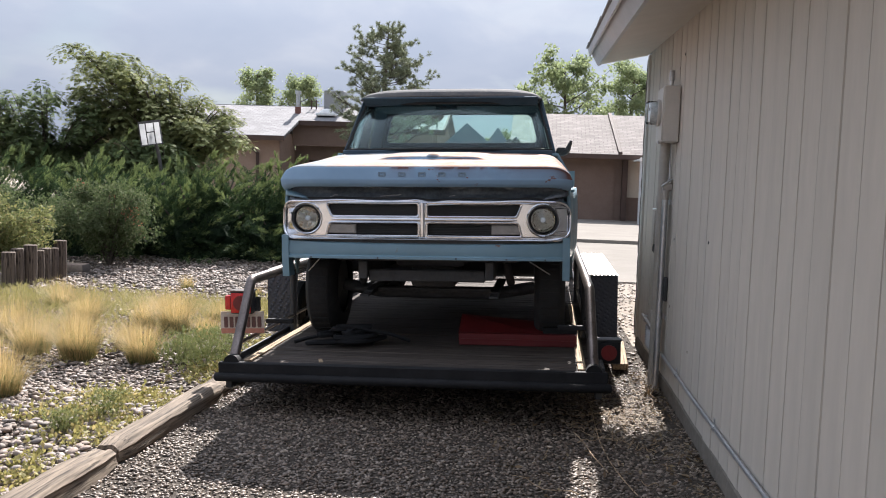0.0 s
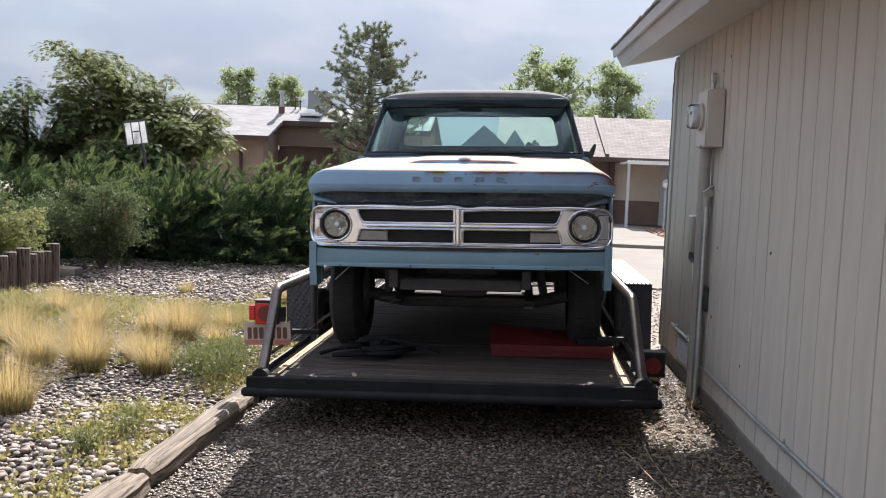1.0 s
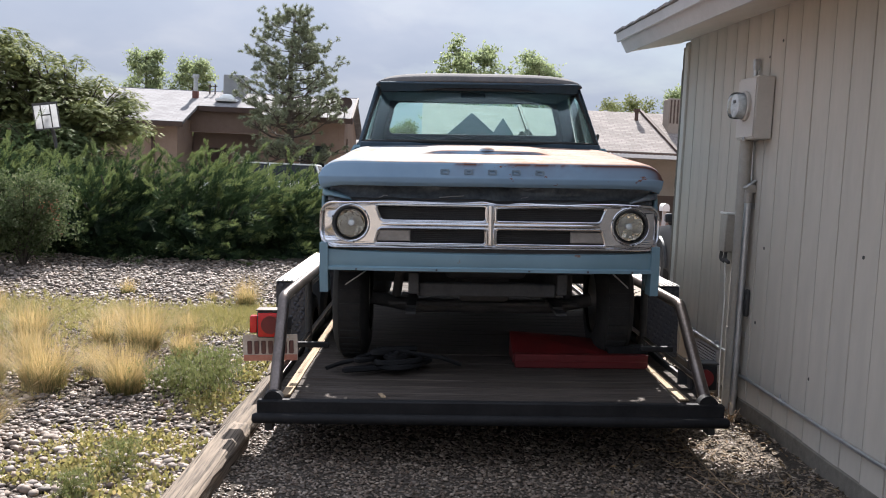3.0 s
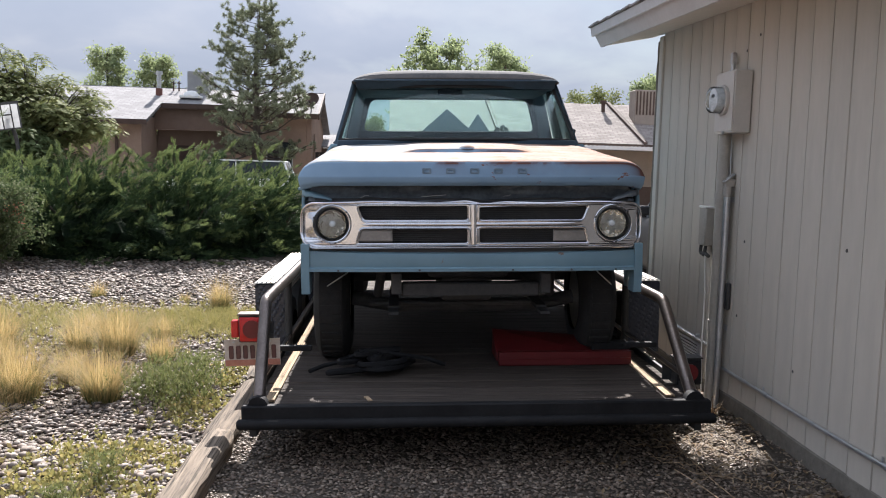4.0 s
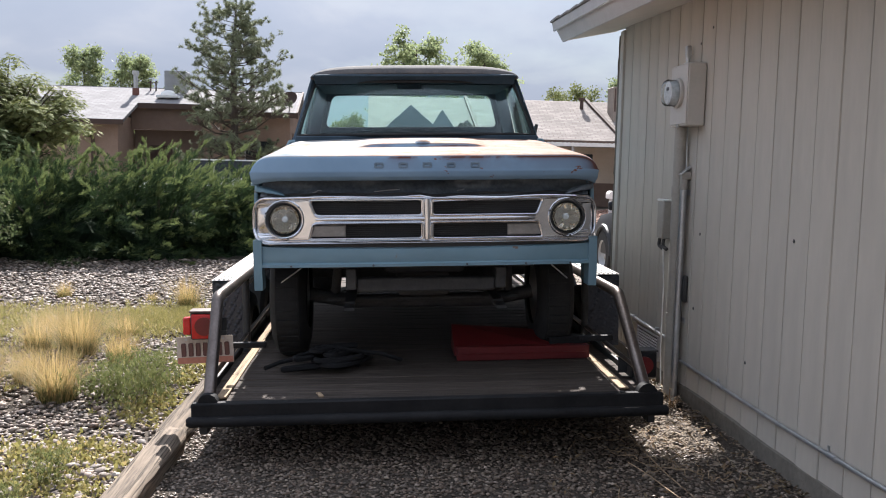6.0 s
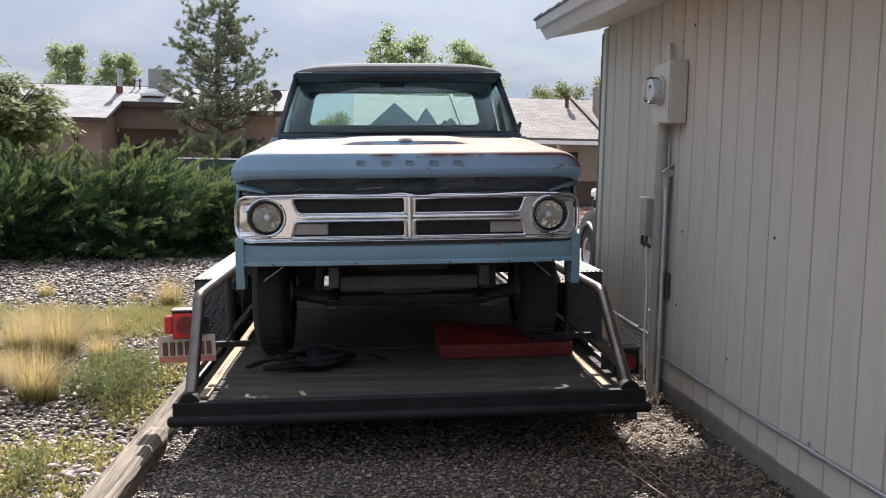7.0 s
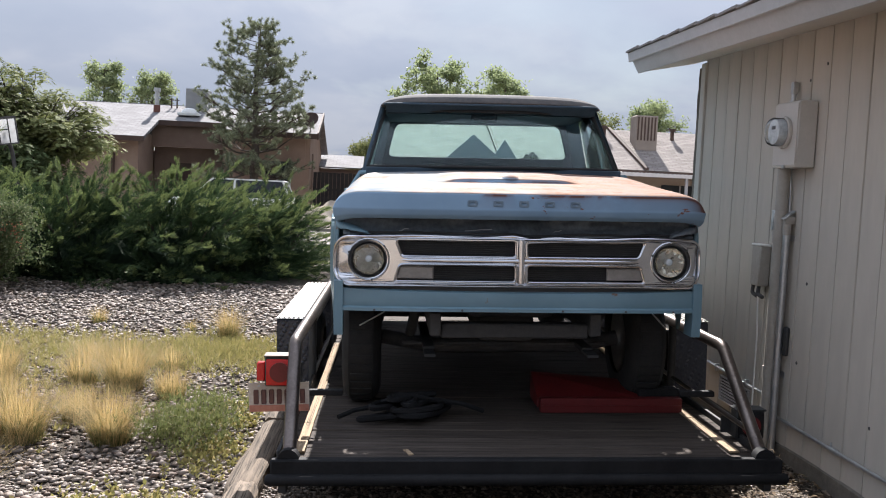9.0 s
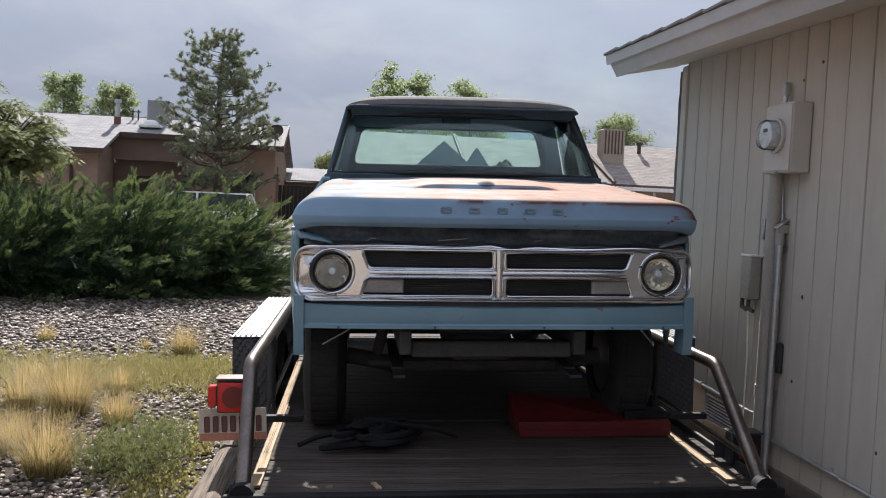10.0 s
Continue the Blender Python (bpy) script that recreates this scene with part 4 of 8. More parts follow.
def trailer_parts():
    th = trailer
    # frame
    part("rear_beam", boxed((-1.19, -0.05, -0.07), (1.19, 0.0, 0.042), 0.008), M_BEAM, th, "black rear channel")
    bm = bmesh.new()
    tube(bm, [(-1.212, -0.052, -0.050), (-1.2, -0.052, -0.050), (1.2, -0.052, -0.050), (1.212, -0.052, -0.050)], [0.018, 0.027, 0.027, 0.018], 14)
    part("bumper_pipe", bm, M_BEAM, th, "scuffed black bumper pipe")
    for s in (-1, 1):
        part("side_beam", boxed((s * 1.12, 0.0, -0.13), (s * 1.16, 5.4, -0.047), 0.004), M_BLACK, th)
        part("main_beam", boxed((s * 0.5, 0.4, -0.16), (s * 0.58, 5.4, -0.05), 0.004), M_BLACK, th)
    for y in np.linspace(0.6, 5.2, 8):
        part("cross_member", boxed((-1.129, y, -0.115), (1.129, y + 0.04, -0.051), 0.003), M_BLACK, th)
    part("tongue", box(boxed((-0.06, 5.4, -0.16), (0.06, 6.9, -0.05), 0.006), (-0.05, 6.7, -0.30), (0.05, 6.8, -0.16), 0.005), M_BLACK, th)
    bm = bmesh.new()
    tube(bm, [(-0.0, 6.55, -0.28), (0, 6.55, 0.3)], 0.035, 12)
    part("jack", bm, M_BLACK, th)
    part("bulkhead", boxed((-1.15, 5.32, 0.02), (1.15, 5.38, 0.24), 0.006), M_BLACK, th)
    # rails: pipe sloping up from the tail, then level to the front
    for s in (-1, 1):
        bm = bmesh.new()
        top = 0.505 if s < 0 else 0.475
        bend = 0.40 if s < 0 else 0.52
        rx = -1.125 if s < 0 else 1.10
        tube(bm, rounded([(s * 1.11, 0.0, 0.03), (rx, bend, top), (rx, 5.3, top)], 0.028, 2), 0.032, 14)
        part("rail", bm, M_RAIL, th, "worn steel pipe rail")
        bm = bmesh.new()
        tube(bm, [(s * 1.11, -0.035, 0.035), (s * 1.11, 0.02, 0.035)], 0.05, 14)
        part("socket", bm, M_BEAM, th)
        for y in (1.35, 3.3, 5.28):
            bm = bmesh.new()
            tube(bm, [(rx, y, -0.02), (rx, y, top)], 0.024, 10)
            part("stake", bm, M_BLACK, th)
        # lower edge rail
        bm = bmesh.new()
        tube(bm, rounded([(rx + 0.005, 0.03, 0.02), (rx + 0.005, 0.06, 0.125), (rx + 0.005, 5.3, 0.135)], 0.04, 3), 0.013, 8)
        part("lower_rail", bm, M_RAIL, th)
        part("edge_angle", boxed((s * 1.165, 0.14, -0.05), (s * 1.185, 5.3, 0.03), 0.003), M_BLACK, th)
        part("tie_bar", boxed((s * 0.90, 0.58, 0.185), (s * 1.09, 0.62, 0.215), 0.004), M_BEAM, th)
    rng = np.random.default_rng(8)
    # pale yellow strips paint the sunlight that falls along both deck edges
    for x, y1 in ((-1.082, 3.1), (1.048, 3.1)):
        y = 0.18
        while y < y1:
            ln = rng.uniform(0.35, 0.8)
            part("edge_strip", boxed((x - 0.026, y, 0.001), (x + 0.026, min(y + ln, y1), 0.010 + rng.uniform(0, 0.004)), 0.002), M_FRESH, th, "yellow strip with the sunlight on the deck edge put into its colour")
            y += ln + rng.uniform(0.004, 0.012)
    # fenders with tread plate, ribs along the top; dark sides paint their shade
    for s in (-1, 1):
        a, b = s * 1.115, s * 1.35
        bm = bmesh.new()
        prof = [(1.42, -0.02), (1.42, 0.45), (1.43, 0.46), (3.35, 0.46), (3.36, 0.45), (3.36, -0.02), (3.33, -0.02), (3.33, 0.43), (1.45, 0.43), (1.45, -0.02)]
        loft(bm, [[(x, y, z) for y, z in prof] for x in (a, b)])
        f = part("fender", bm, M_DKPLATE, th, "tread plate fender, shade put into its dark sides, with a bright ribbed top", False)
        part("top_sheet", boxed((min(a, b) - 0.004, 1.415, 0.4605), (max(a, b) + 0.004, 3.365, 0.466), 0.002), M_ALU, f, "bright ribbed aluminium top")
        for k in range(8):
            x = a + (b - a) * (k + 0.5) / 8
            part("rib", boxed((x - 0.006, 1.42, 0.4665), (x + 0.006, 3.36, 0.474), 0.002), M_ALU, f)
        for y in (1.98, 2.80):
            bm = bmesh.new()
            lathe(bm, (s * 1.16, y, -0.0), (s, 0, 0), [(0.20, 0.0), (0.29, 0.01), (0.315, 0.04), (0.315, 0.14), (0.29, 0.17), (0.20, 0.18)], 28)
            w = part("wheel", bm, M_RUBBER, th, "black trailer tyre")
            bm = bmesh.new()
            lathe(bm, (s * 1.16, y, -0.0), (s, 0, 0), [(0.0, 0.12), (0.07, 0.12), (0.10, 0.09), (0.17, 0.09), (0.20, 0.17)], 24)
            part("rim", bm, M_GALV, w)


trailer_parts()


def tail_lamp(s, z, x, plate):
    """A red lamp box on its bracket; plate adds a number plate with unreadable bars."""
    box_ = part("tail_lamp", boxed((x - 0.075, 0.42, z - 0.075), (x + 0.075, 0.50, z + 0.075), 0.006), M_BLACK, trailer, "boxed red tail lamp")
    part("lens", boxed((x - 0.068, 0.408, z - 0.068), (x + 0.068, 0.4195, z + 0.066), 0.006, None, 2), M_REDLENS if plate else M_BEAM, box_, "red square lens" if plate else "dark square face")
    bm = bmesh.new()
    disc(bm, (x, 0.408, z), (0, -1, 0), 0.05, 0.006, 28)
    part("reflector", bm, M_REDDARK, box_, "dark red round lens")
    part("top_plate", boxed((x - 0.08, 0.41, z + 0.0755), (x + 0.08, 0.51, z + 0.084), 0.002), M_RAIL if plate else M_BLACK, box_)
    if plate:
        part("side_marker", boxed((x + s * 0.076, 0.43, z - 0.05), (x + s * 0.118, 0.48, z + 0.045), 0.006), M_REDLENS if plate else M_REDDARK, box_, "bright red side marker")
    part("bracket", boxed((min(x, s * 1.10), 0.50, z - 0.06), (max(x, s * 1.10), 0.51, z + 0.03)), M_BLACK, box_)


tail_lamp(-1, 0.345, -1.205, True)
tail_lamp(1, 0.075, 1.225, False)


def number_plate():
    m = RIG @ pose(-1.215, 0.47, 0.205, 0, -1.5, 0)
    th = thing("number_plate", "faded white and red number plate hung below the tail lamp", "number plate", m)
    part("sheet", boxed((-0.153, 0, -0.075), (0.153, 0.003, 0.075), 0.001), M_SIGNPLATE, th)
    part("lower_band", boxed((-0.15, -0.003, -0.073), (0.15, -0.001, -0.04)), M_PLATERED, th, "rusty red lower band")
    for k in range(7):
        x = -0.128 + 0.039 * k
        part("bar", boxed((x, -0.0035, -0.034), (x + 0.025, -0.001, 0.04), 0.004), M_CHAR, th, "dark red-brown plain bar")
    bm = bmesh.new()
    disc(bm, (-0.1, 0, 0.06), (0, -1, 0), 0.006, 0.005, 8)
    part("bolt", bm, M_GALV, th)
    bm = bmesh.new()
    disc(bm, (0.1, 0, 0.06), (0, -1, 0), 0.006, 0.005, 8)
    part("bolt", bm, M_GALV, th)
    part("hanger", boxed((0.03, 0.004, -0.02), (0.12, 0.012, 0.10)), M_BLACK, th)


number_plate()

# ---- pickup truck ----
PARKED = RIG @ pose(0.013, 0, 0)
truck = thing("pickup_truck", "old faded blue pickup with a rust-worn hood on the trailer", "pickup truck", PARKED)


def hood():
    rows = [(0.51, 1.124, 0.925), (0.462, 1.123, 0.934), (0.448, 1.127, 0.94), (0.4415, 1.136, 0.947), (0.4330, 1.142, 0.950), (0.4285, 1.158, 0.953), (0.4255, 1.172, 0.956), (0.427, 1.178, 0.956), (0.441, 1.242, 0.952), (0.4455, 1.254, 0.951), (0.4575, 1.2625, 0.95), (0.50, 1.270, 0.95), (0.62, 1.283, 0.95), (0.85, 1.306, 0.95), (0.932, 1.3140, 0.95), (0.938, 1.3147, 0.95), (0.944, 1.3155, 0.95), (0.956, 1.3167, 0.95), (0.964, 1.3177, 0.95), (1.02, 1.324, 0.95), (1.1, 1.333, 0.948), (1.22, 1.348, 0.945), (1.4, 1.37, 0.935), (1.66, 1.393, 0.92), (1.70, 1.38, 0.915)]
    us = [-1, -0.995, -0.98, -0.955, -0.92, -0.87, -0.8, -0.7, -0.58, -0.47, -0.41, -0.385, -0.35, -0.3, -0.2, -0.1, 0, 0.1, 0.2, 0.3, 0.35, 0.385, 0.41, 0.47, 0.58, 0.7, 0.8, 0.87, 0.92, 0.955, 0.98, 0.995, 1]
    bm = bmesh.new()
    grid = []
    for i, (y, z, w) in enumerate(rows):
        line = []
        for u in us:
            a = abs(u)
            corner = max(0.0, (a - 0.86) / 0.14)
            drop = (z - 1.172) * (1 - math.sqrt(max(0.0, 1 - corner ** 2))) if i > 5 else 0.02 * corner ** 2 * (1.172 - z) / 0.04
            crown = 0.024 * a * a * max(0.0, min(1.0, (y - 0.5) / 0.7))
            yy = y + 0.045 * a ** 4 * max(0.0, 1 - (y - 0.43) / 0.5) + (0.05 * corner ** 2 if y < 0.6 else 0)
            zz = z - drop - crown * (1 - corner * 0.3)
            # raised centre panel at the back, its face rounded off to the sides
            if a < 0.42 and y > 0.9:
                zz += 0.021 * min(1.0, max(0.0, (0.40 - a) / 0.10)) ** 0.6 * min(1.0, max(0.0, (y - 0.938) / 0.014)) * max(0.15, 1 - (y - 0.97) / 0.8)
            line.append(bm.verts.new((u * w * 1.016, yy, zz)))
        grid.append(line)
    for a, b in zip(grid, grid[1:]):
        for i in range(len(us) - 1):
            bm.faces.new((a[i], a[i + 1], b[i + 1], b[i]))
    ob = part("hood", bm, M_HOOD, truck, "faded blue hood worn to pale primer and pinkish rust", True)
    sol = ob.modifiers.new("thickness", "SOLIDIFY")
    sol.thickness, sol.offset = 0.012, -1
    sub = ob.modifiers.new("smooth", "SUBSURF")
    sub.levels = sub.render_levels = 2
    bm = bmesh.new()
    lathe(bm, (0.0, 0.992, 1.335), (0, 0, 1), [(0.055, 0), (0.045, 0.012), (0.03, 0.020), (0.015, 0.024), (0.001, 0.026)], 24)
    part("hood_knob", bm, M_HOOD, ob)
    # badge: five plain raised marks in place of letters
    for k in range(5):
        x = -0.262 + 0.131 * k
        hole = rrect(x - 0.014, 1.200, x + 0.014, 1.213, 0.003, 2)
        part("badge_mark", cutout(rrect(x - 0.024, 1.192, x + 0.024, 1.221, 0.006, 3), [hole], 0.007, 0.0015, 0.4275), M_BADGE, ob, "raised plain badge mark")


hood()


def dent(x, z):
    """Knocks along the grille's upper edge: a deep one beside the middle, slight waves elsewhere."""
    if z < 0.99:
        return 0.0
    return min(1.0, (z - 0.99) / 0.03) * (-0.013 * math.exp(-((x - 0.06) / 0.07) ** 2) + 0.006 * math.exp(-((x + 0.05) / 0.05) ** 2) + 0.003 * math.sin(x * 11 + 1) - 0.004 * math.exp(-((x - 0.45) / 0.12) ** 2))


def front_panel():
    bm = bmesh.new()
    nx, nz = 90, 12
    grid = []
    for i in range(nx + 1):
        x = -0.915 + 1.83 * i / nx
        line = []
        for k in range(nz + 1):
            f = k / nz
            y = 0.575 - 0.05 * (1 - f) ** 2 + 0.02 * f
            fold = 0.030 * noise.noise((x * 5.5, f * 1.6, 1.7)) + 0.014 * noise.noise((x * 14, f * 4, 8.1))
            knock = 0.035 * math.exp(-((x - 0.07) / 0.09) ** 2) * (0.4 + f) + 0.02 * math.exp(-((x - 0.84) / 0.06) ** 2)
            sag = (1 - f) ** 3 * (0.010 * noise.noise((x * 7, 3.3, 0)) - 0.010 * math.exp(-((x - 0.07) / 0.08) ** 2))
            line.append(bm.verts.new((x, y + fold * (0.5 + 0.5 * f) + knock + 0.02 * (abs(x) / 0.9) ** 2, 1.034 + 0.100 * f + sag)))
        grid.append(line)
    for a, b in zip(grid, grid[1:]):
        for k in range(nz):
            bm.faces.new((a[k], b[k], b[k + 1], a[k + 1]))
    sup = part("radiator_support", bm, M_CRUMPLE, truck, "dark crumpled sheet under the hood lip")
    sol = sup.modifiers.new("thickness", "SOLIDIFY")
    sol.thickness = 0.004
    bm = bmesh.new()
    tube(bm, [(x, 0.520 + 0.02 * (abs(x) / 0.9) ** 2 + 0.012 * noise.noise((x * 6, 0, 0)), 1.05 + 0.010 * noise.noise((x * 8, 4, 0)) - 0.012 * math.exp(-((x - 0.07) / 0.08) ** 2)) for x in np.linspace(-0.88, 0.88, 70)], 0.006, 6)
    part("seal_strip", bm, M_BLACK, truck, "black perished seal")
    for x0, x1, z in ((-0.63, -0.58, 1.060), (-0.29, -0.15, 1.062), (0.17, 0.21, 1.062)):
        bm = bmesh.new()
        tube(bm, [(x0 + (x1 - x0) * k / 5, 0.517 + 0.02 * (abs(x0) / 0.9) ** 2, z + 0.008 * noise.noise((x0 * 9, k * 0.9, 2)) + 0.01 * k / 5) for k in range(6)], 0.0024, 6)
        part("latch_rod", bm, M_GALV, truck, "bare bright torn metal edge")
    for s in (-1, 1):
        bm = bmesh.new()
        n = 10
        rows = []
        for i in range(n + 1):
            u = i / n
            x = 0.78 + 0.165 * u
            rows.append([(s * (x + 0.006 * noise.noise((i * 0.9, k * 1.3, s * 3))), 0.505 + 0.10 * k / 6 + 0.05 * u ** 3 + 0.018 * noise.noise((u * 4, k * 0.8, s * 7)), 1.040 + (0.006 + 0.062 * u ** 0.7) * math.sin(math.pi * min(1.0, 0.15 + k / 7)) + 0.012 * noise.noise((u * 5, k * 0.9, s * 11)) * u) for k in range(7)])
        loft(bm, rows, False, False)
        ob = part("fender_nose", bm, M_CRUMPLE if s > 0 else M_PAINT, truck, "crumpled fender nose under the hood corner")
        sol = ob.modifiers.new("thickness", "SOLIDIFY")
        sol.thickness = 0.006
    # grille surround: one bright plate with four slots and two lamp openings, wrapped round the corners
    slots = []

    def slot(s, z0, z1, grow=0.0):
        """A grille slot whose outer end slants towards the bar between the rows."""
        lo, hi = (0.612, 0.645) if z0 > 0.9 else (0.648, 0.622)
        pts = rrect(0.028 - grow, z0 - grow, 0.635 + grow, z1 + grow, 0.018, 4)
        out = []
        for x, z in pts:
            f = (z - z0) / (z1 - z0)
            out.append((s * (x + ((lo + (hi - lo) * f) - 0.635) * max(0.0, (x - 0.3) / 0.335)), z))
        return out

    for s in (-1, 1):
        for z0, z1 in ((0.930, 1.014), (0.802, 0.889)):
            slots.append(slot(s, z0, z1))
        slots.append(ring_pts(s * 0.783, 0.913, 0.1, 32))
    bm = cutout(rrect(-0.950, 0.788, 0.950, 1.025, 0.082, 8), slots, 0.03, 0.007, 0.478)
    bmesh.ops.subdivide_edges(bm, edges=[e for e in bm.edges if e.calc_length() > 0.25], cuts=3)
    for v in bm.verts:
        a = abs(v.co.x)
        v.co.y += 0.02 * (a / 0.9) ** 2 + (max(0.0, a - 0.86) / 0.075) ** 2 * 0.05
        v.co.z += dent(v.co.x, v.co.z)
    g = part("grille", bm, M_CHROME, truck, "bright polished grille surround with dents")
    # half-round bars between the slots
    for name, pts, r in (("centre_bar", [(x, 0.487 + 0.02 * (abs(x) / 0.9) ** 2, 0.911) for x in np.linspace(-0.65, 0.65, 15)], 0.016), ("upper_bar", [(x, 0.487 + 0.02 * (abs(x) / 0.9) ** 2, 1.0195 + dent(x, 1.0195)) for x in np.linspace(-0.86, 0.86, 45)], 0.005), ("lower_bar", [(x, 0.487 + 0.02 * (abs(x) / 0.9) ** 2, 0.794) for x in np.linspace(-0.84, 0.84, 19)], 0.007), ("divider", [(0, 0.485, 0.80), (0, 0.483, 0.91), (0, 0.485, 1.02)], 0.019)):
        bm = bmesh.new()
        tube(bm, pts, [r * (0.3 if i in (0, len(pts) - 1) and name != "divider" else 1.0) for i in range(len(pts))], 14)
        part(name, bm, M_CHROME, g)
    # thin outer bead
    bm = bmesh.new()
    pts = rrect(-0.959, 0.781, 0.959, 1.031, 0.086, 8)
    pts = [(x, 0.474 + 0.02 * (abs(x) / 0.9) ** 2 + (max(0.0, abs(x) - 0.86) / 0.075) ** 2 * 0.04, z) for x, z in pts + pts[:1]]
    pts = [q for a, b in zip(pts, pts[1:]) for q in ([tuple(Vector(a).lerp(Vector(b), k / 40)) for k in range(40)] if abs(a[0] - b[0]) > 0.5 else [a])] + [pts[-1]]
    tube(bm, [(x, y, z + dent(x, z)) for x, y, z in pts], 0.008, 8)
    part("grille_bead", bm, M_CHROME, g)
    # the shadow under the grille, put in as a curved black strip
    bm = bmesh.new()
    loft(bm, [[(x, y + 0.03 * (abs(x) / 0.93) ** 4, z) for y, z in ((0.509, 0.738), (0.509, 0.786), (0.526, 0.786), (0.526, 0.738))] for x in np.linspace(-0.92, 0.92, 25)])
    part("grille_filler", bm, M_BLACK, g, "black strip standing for the shadow below the grille", False)
    for s in (-1, 1):
        for z0, z1 in ((0.930, 1.014), (0.802, 0.889)):
            a, b = sorted((s * 0.028, s * 0.635))
            bm = bmesh.new()
            loop = slot(s, z0, z1, 0.004)
            tube(bm, [(x, 0.476 + 0.02 * (abs(x) / 0.9) ** 2, z) for x, z in loop + loop[:1]], 0.0055, 6)
            part("slot_trim", bm, M_CHROME, g)
            for k in range(8):
                z = z0 + (z1 - z0) * (k + 0.5) / 8
                part("grille_bar", boxed((a, 0.516, z - 0.0018), (b, 0.530, z + 0.0018)), M_BLACK, g)
            for k in range(1, 6):
                x = a + (b - a) * k / 6
                part("grille_upright", boxed((x - 0.002, 0.531, z0 - 0.01), (x + 0.002, 0.536, z1 + 0.01)), M_BLACK, g)
        # parking lamp in the lower slot's outer end
        bm = bmesh.new()
        loft(bm, [[(s * (0.45 + e), y, 0.816 + e), (s * (0.642 - e), y, 0.816 + e), (s * (0.622 - e), y, 0.878 - e), (s * (0.45 + e), y, 0.878 - e)] for y, e in ((0.511, 0.0), (0.500, 0.0), (0.495, 0.007))])
        part("parking_lamp", bm, M_AMBER, g, "dusty clear parking lamp lens", False)
        c = (s * 0.783, 0.505, 0.913)
        bm = bmesh.new()
        lathe(bm, c, (0, -1, 0), [(0.108, -0.06), (0.100, 0.0), (0.097, 0.010), (0.090, 0.012), (0.086, 0.001), (0.079, -0.003), (0.079, -0.008)], 40)
        lamp = part("headlight", bm, M_BLACK, truck, "round sealed headlight in a dark ring")
        bm = bmesh.new()
        lathe(bm, c, (0, -1, 0), [(0.0865, 0.002), (0.086, 0.010), (0.082, 0.020), (0.062, 0.029), (0.035, 0.034), (0.012, 0.036), (0.001, 0.036)], 40)
        part("lens", bm, M_LENS, lamp, "clear fluted lens")
        bm = bmesh.new()
        lathe(bm, c, (0, -1, 0), [(0.0785, -0.006), (0.076, -0.014), (0.067, -0.032), (0.052, -0.05), (0.034, -0.062), (0.018, -0.068), (0.001, -0.070)], 40)
        part("reflector", bm, M_REFLECT, lamp, "silvered reflector bowl")
        bm = bmesh.new()
        lathe(bm, (c[0], c[1] + 0.062, c[2]), (0, -1, 0), [(0.014, 0.0), (0.013, 0.022), (0.017, 0.03), (0.02, 0.045), (0.015, 0.058), (0.001, 0.062)], 16)
        part("bulb", bm, M_DIAL, lamp, "pale glass bulb capsule")
        for a in (40, 160, 280):
            bm = bmesh.new()
            p = Vector((c[0] + 0.105 * math.cos(radians(a)), c[1] - 0.018, c[2] + 0.105 * math.sin(radians(a))))
            disc(bm, p, (0, -1, 0), 0.006, 0.005, 8)
            part("retaining_screw", bm, M_DARK, lamp)
        bm = bmesh.new()
        lathe(bm, c, (0, -1, 0), [(0.0985, 0.008), (0.101, 0.016), (0.105, 0.019), (0.109, 0.017), (0.111, 0.006)], 40)
        part("lamp_ring", bm, M_CHROME, lamp, "bright trim ring")
    part("radiator", boxed((-0.62, 0.66, 0.62), (0.62, 0.72, 1.03), 0.004), M_DARK, truck)
    part("inner_baffle", boxed((-0.9, 0.60, 0.77), (0.9, 0.604, 1.02)), M_DARK, truck)
    # valance below the grille, bare brackets where the bumper was
    bm = bmesh.new()
    prof = [(0.505, 0.752), (0.487, 0.745), (0.482, 0.70), (0.488, 0.672), (0.476, 0.664), (0.476, 0.648), (0.51, 0.644), (0.53, 0.66), (0.53, 0.752)]
    loft(bm, [[(x, y + 0.03 * (abs(x) / 0.93) ** 4, z + (0.020 * (abs(x) / 0.93) ** 3 if z > 0.74 else 0.0)) for y, z in prof] for x in np.linspace(-0.942, 0.942, 13)])
    v = part("valance", bm, M_PAINT, truck, "faded blue front valance")
    for x in (-0.75, -0.3, 0.22, 0.55, 0.8):
        bm = bmesh.new()
        disc(bm, (x, 0.477, 0.656), (0, -1, 0), 0.006, 0.004, 8)
        part("bolt", bm, M_DARK, v)
    for s in (-1, 1):
        bm = bmesh.new()
        a, b = sorted((s * 0.912, s * 0.958))
        loft(bm, [[(a, y0, z), (b, y0, z), (b, y0 + 0.12, z), (a, y0 + 0.12, z)] for y0, z in ((0.515, 0.52), (0.50, 0.62), (0.50, 0.80), (0.51, 0.80))])
        part("fender_end", bm, M_PAINT, truck, "blue fender end hanging below the valance")
        bm = bmesh.new()
        tube(bm, [(s * 0.7, 0.5, 0.642), (s * 0.83, 0.7, 0.54)], 0.004, 6)
        part("brace_rod", bm, M_GALV, truck)


front_panel()


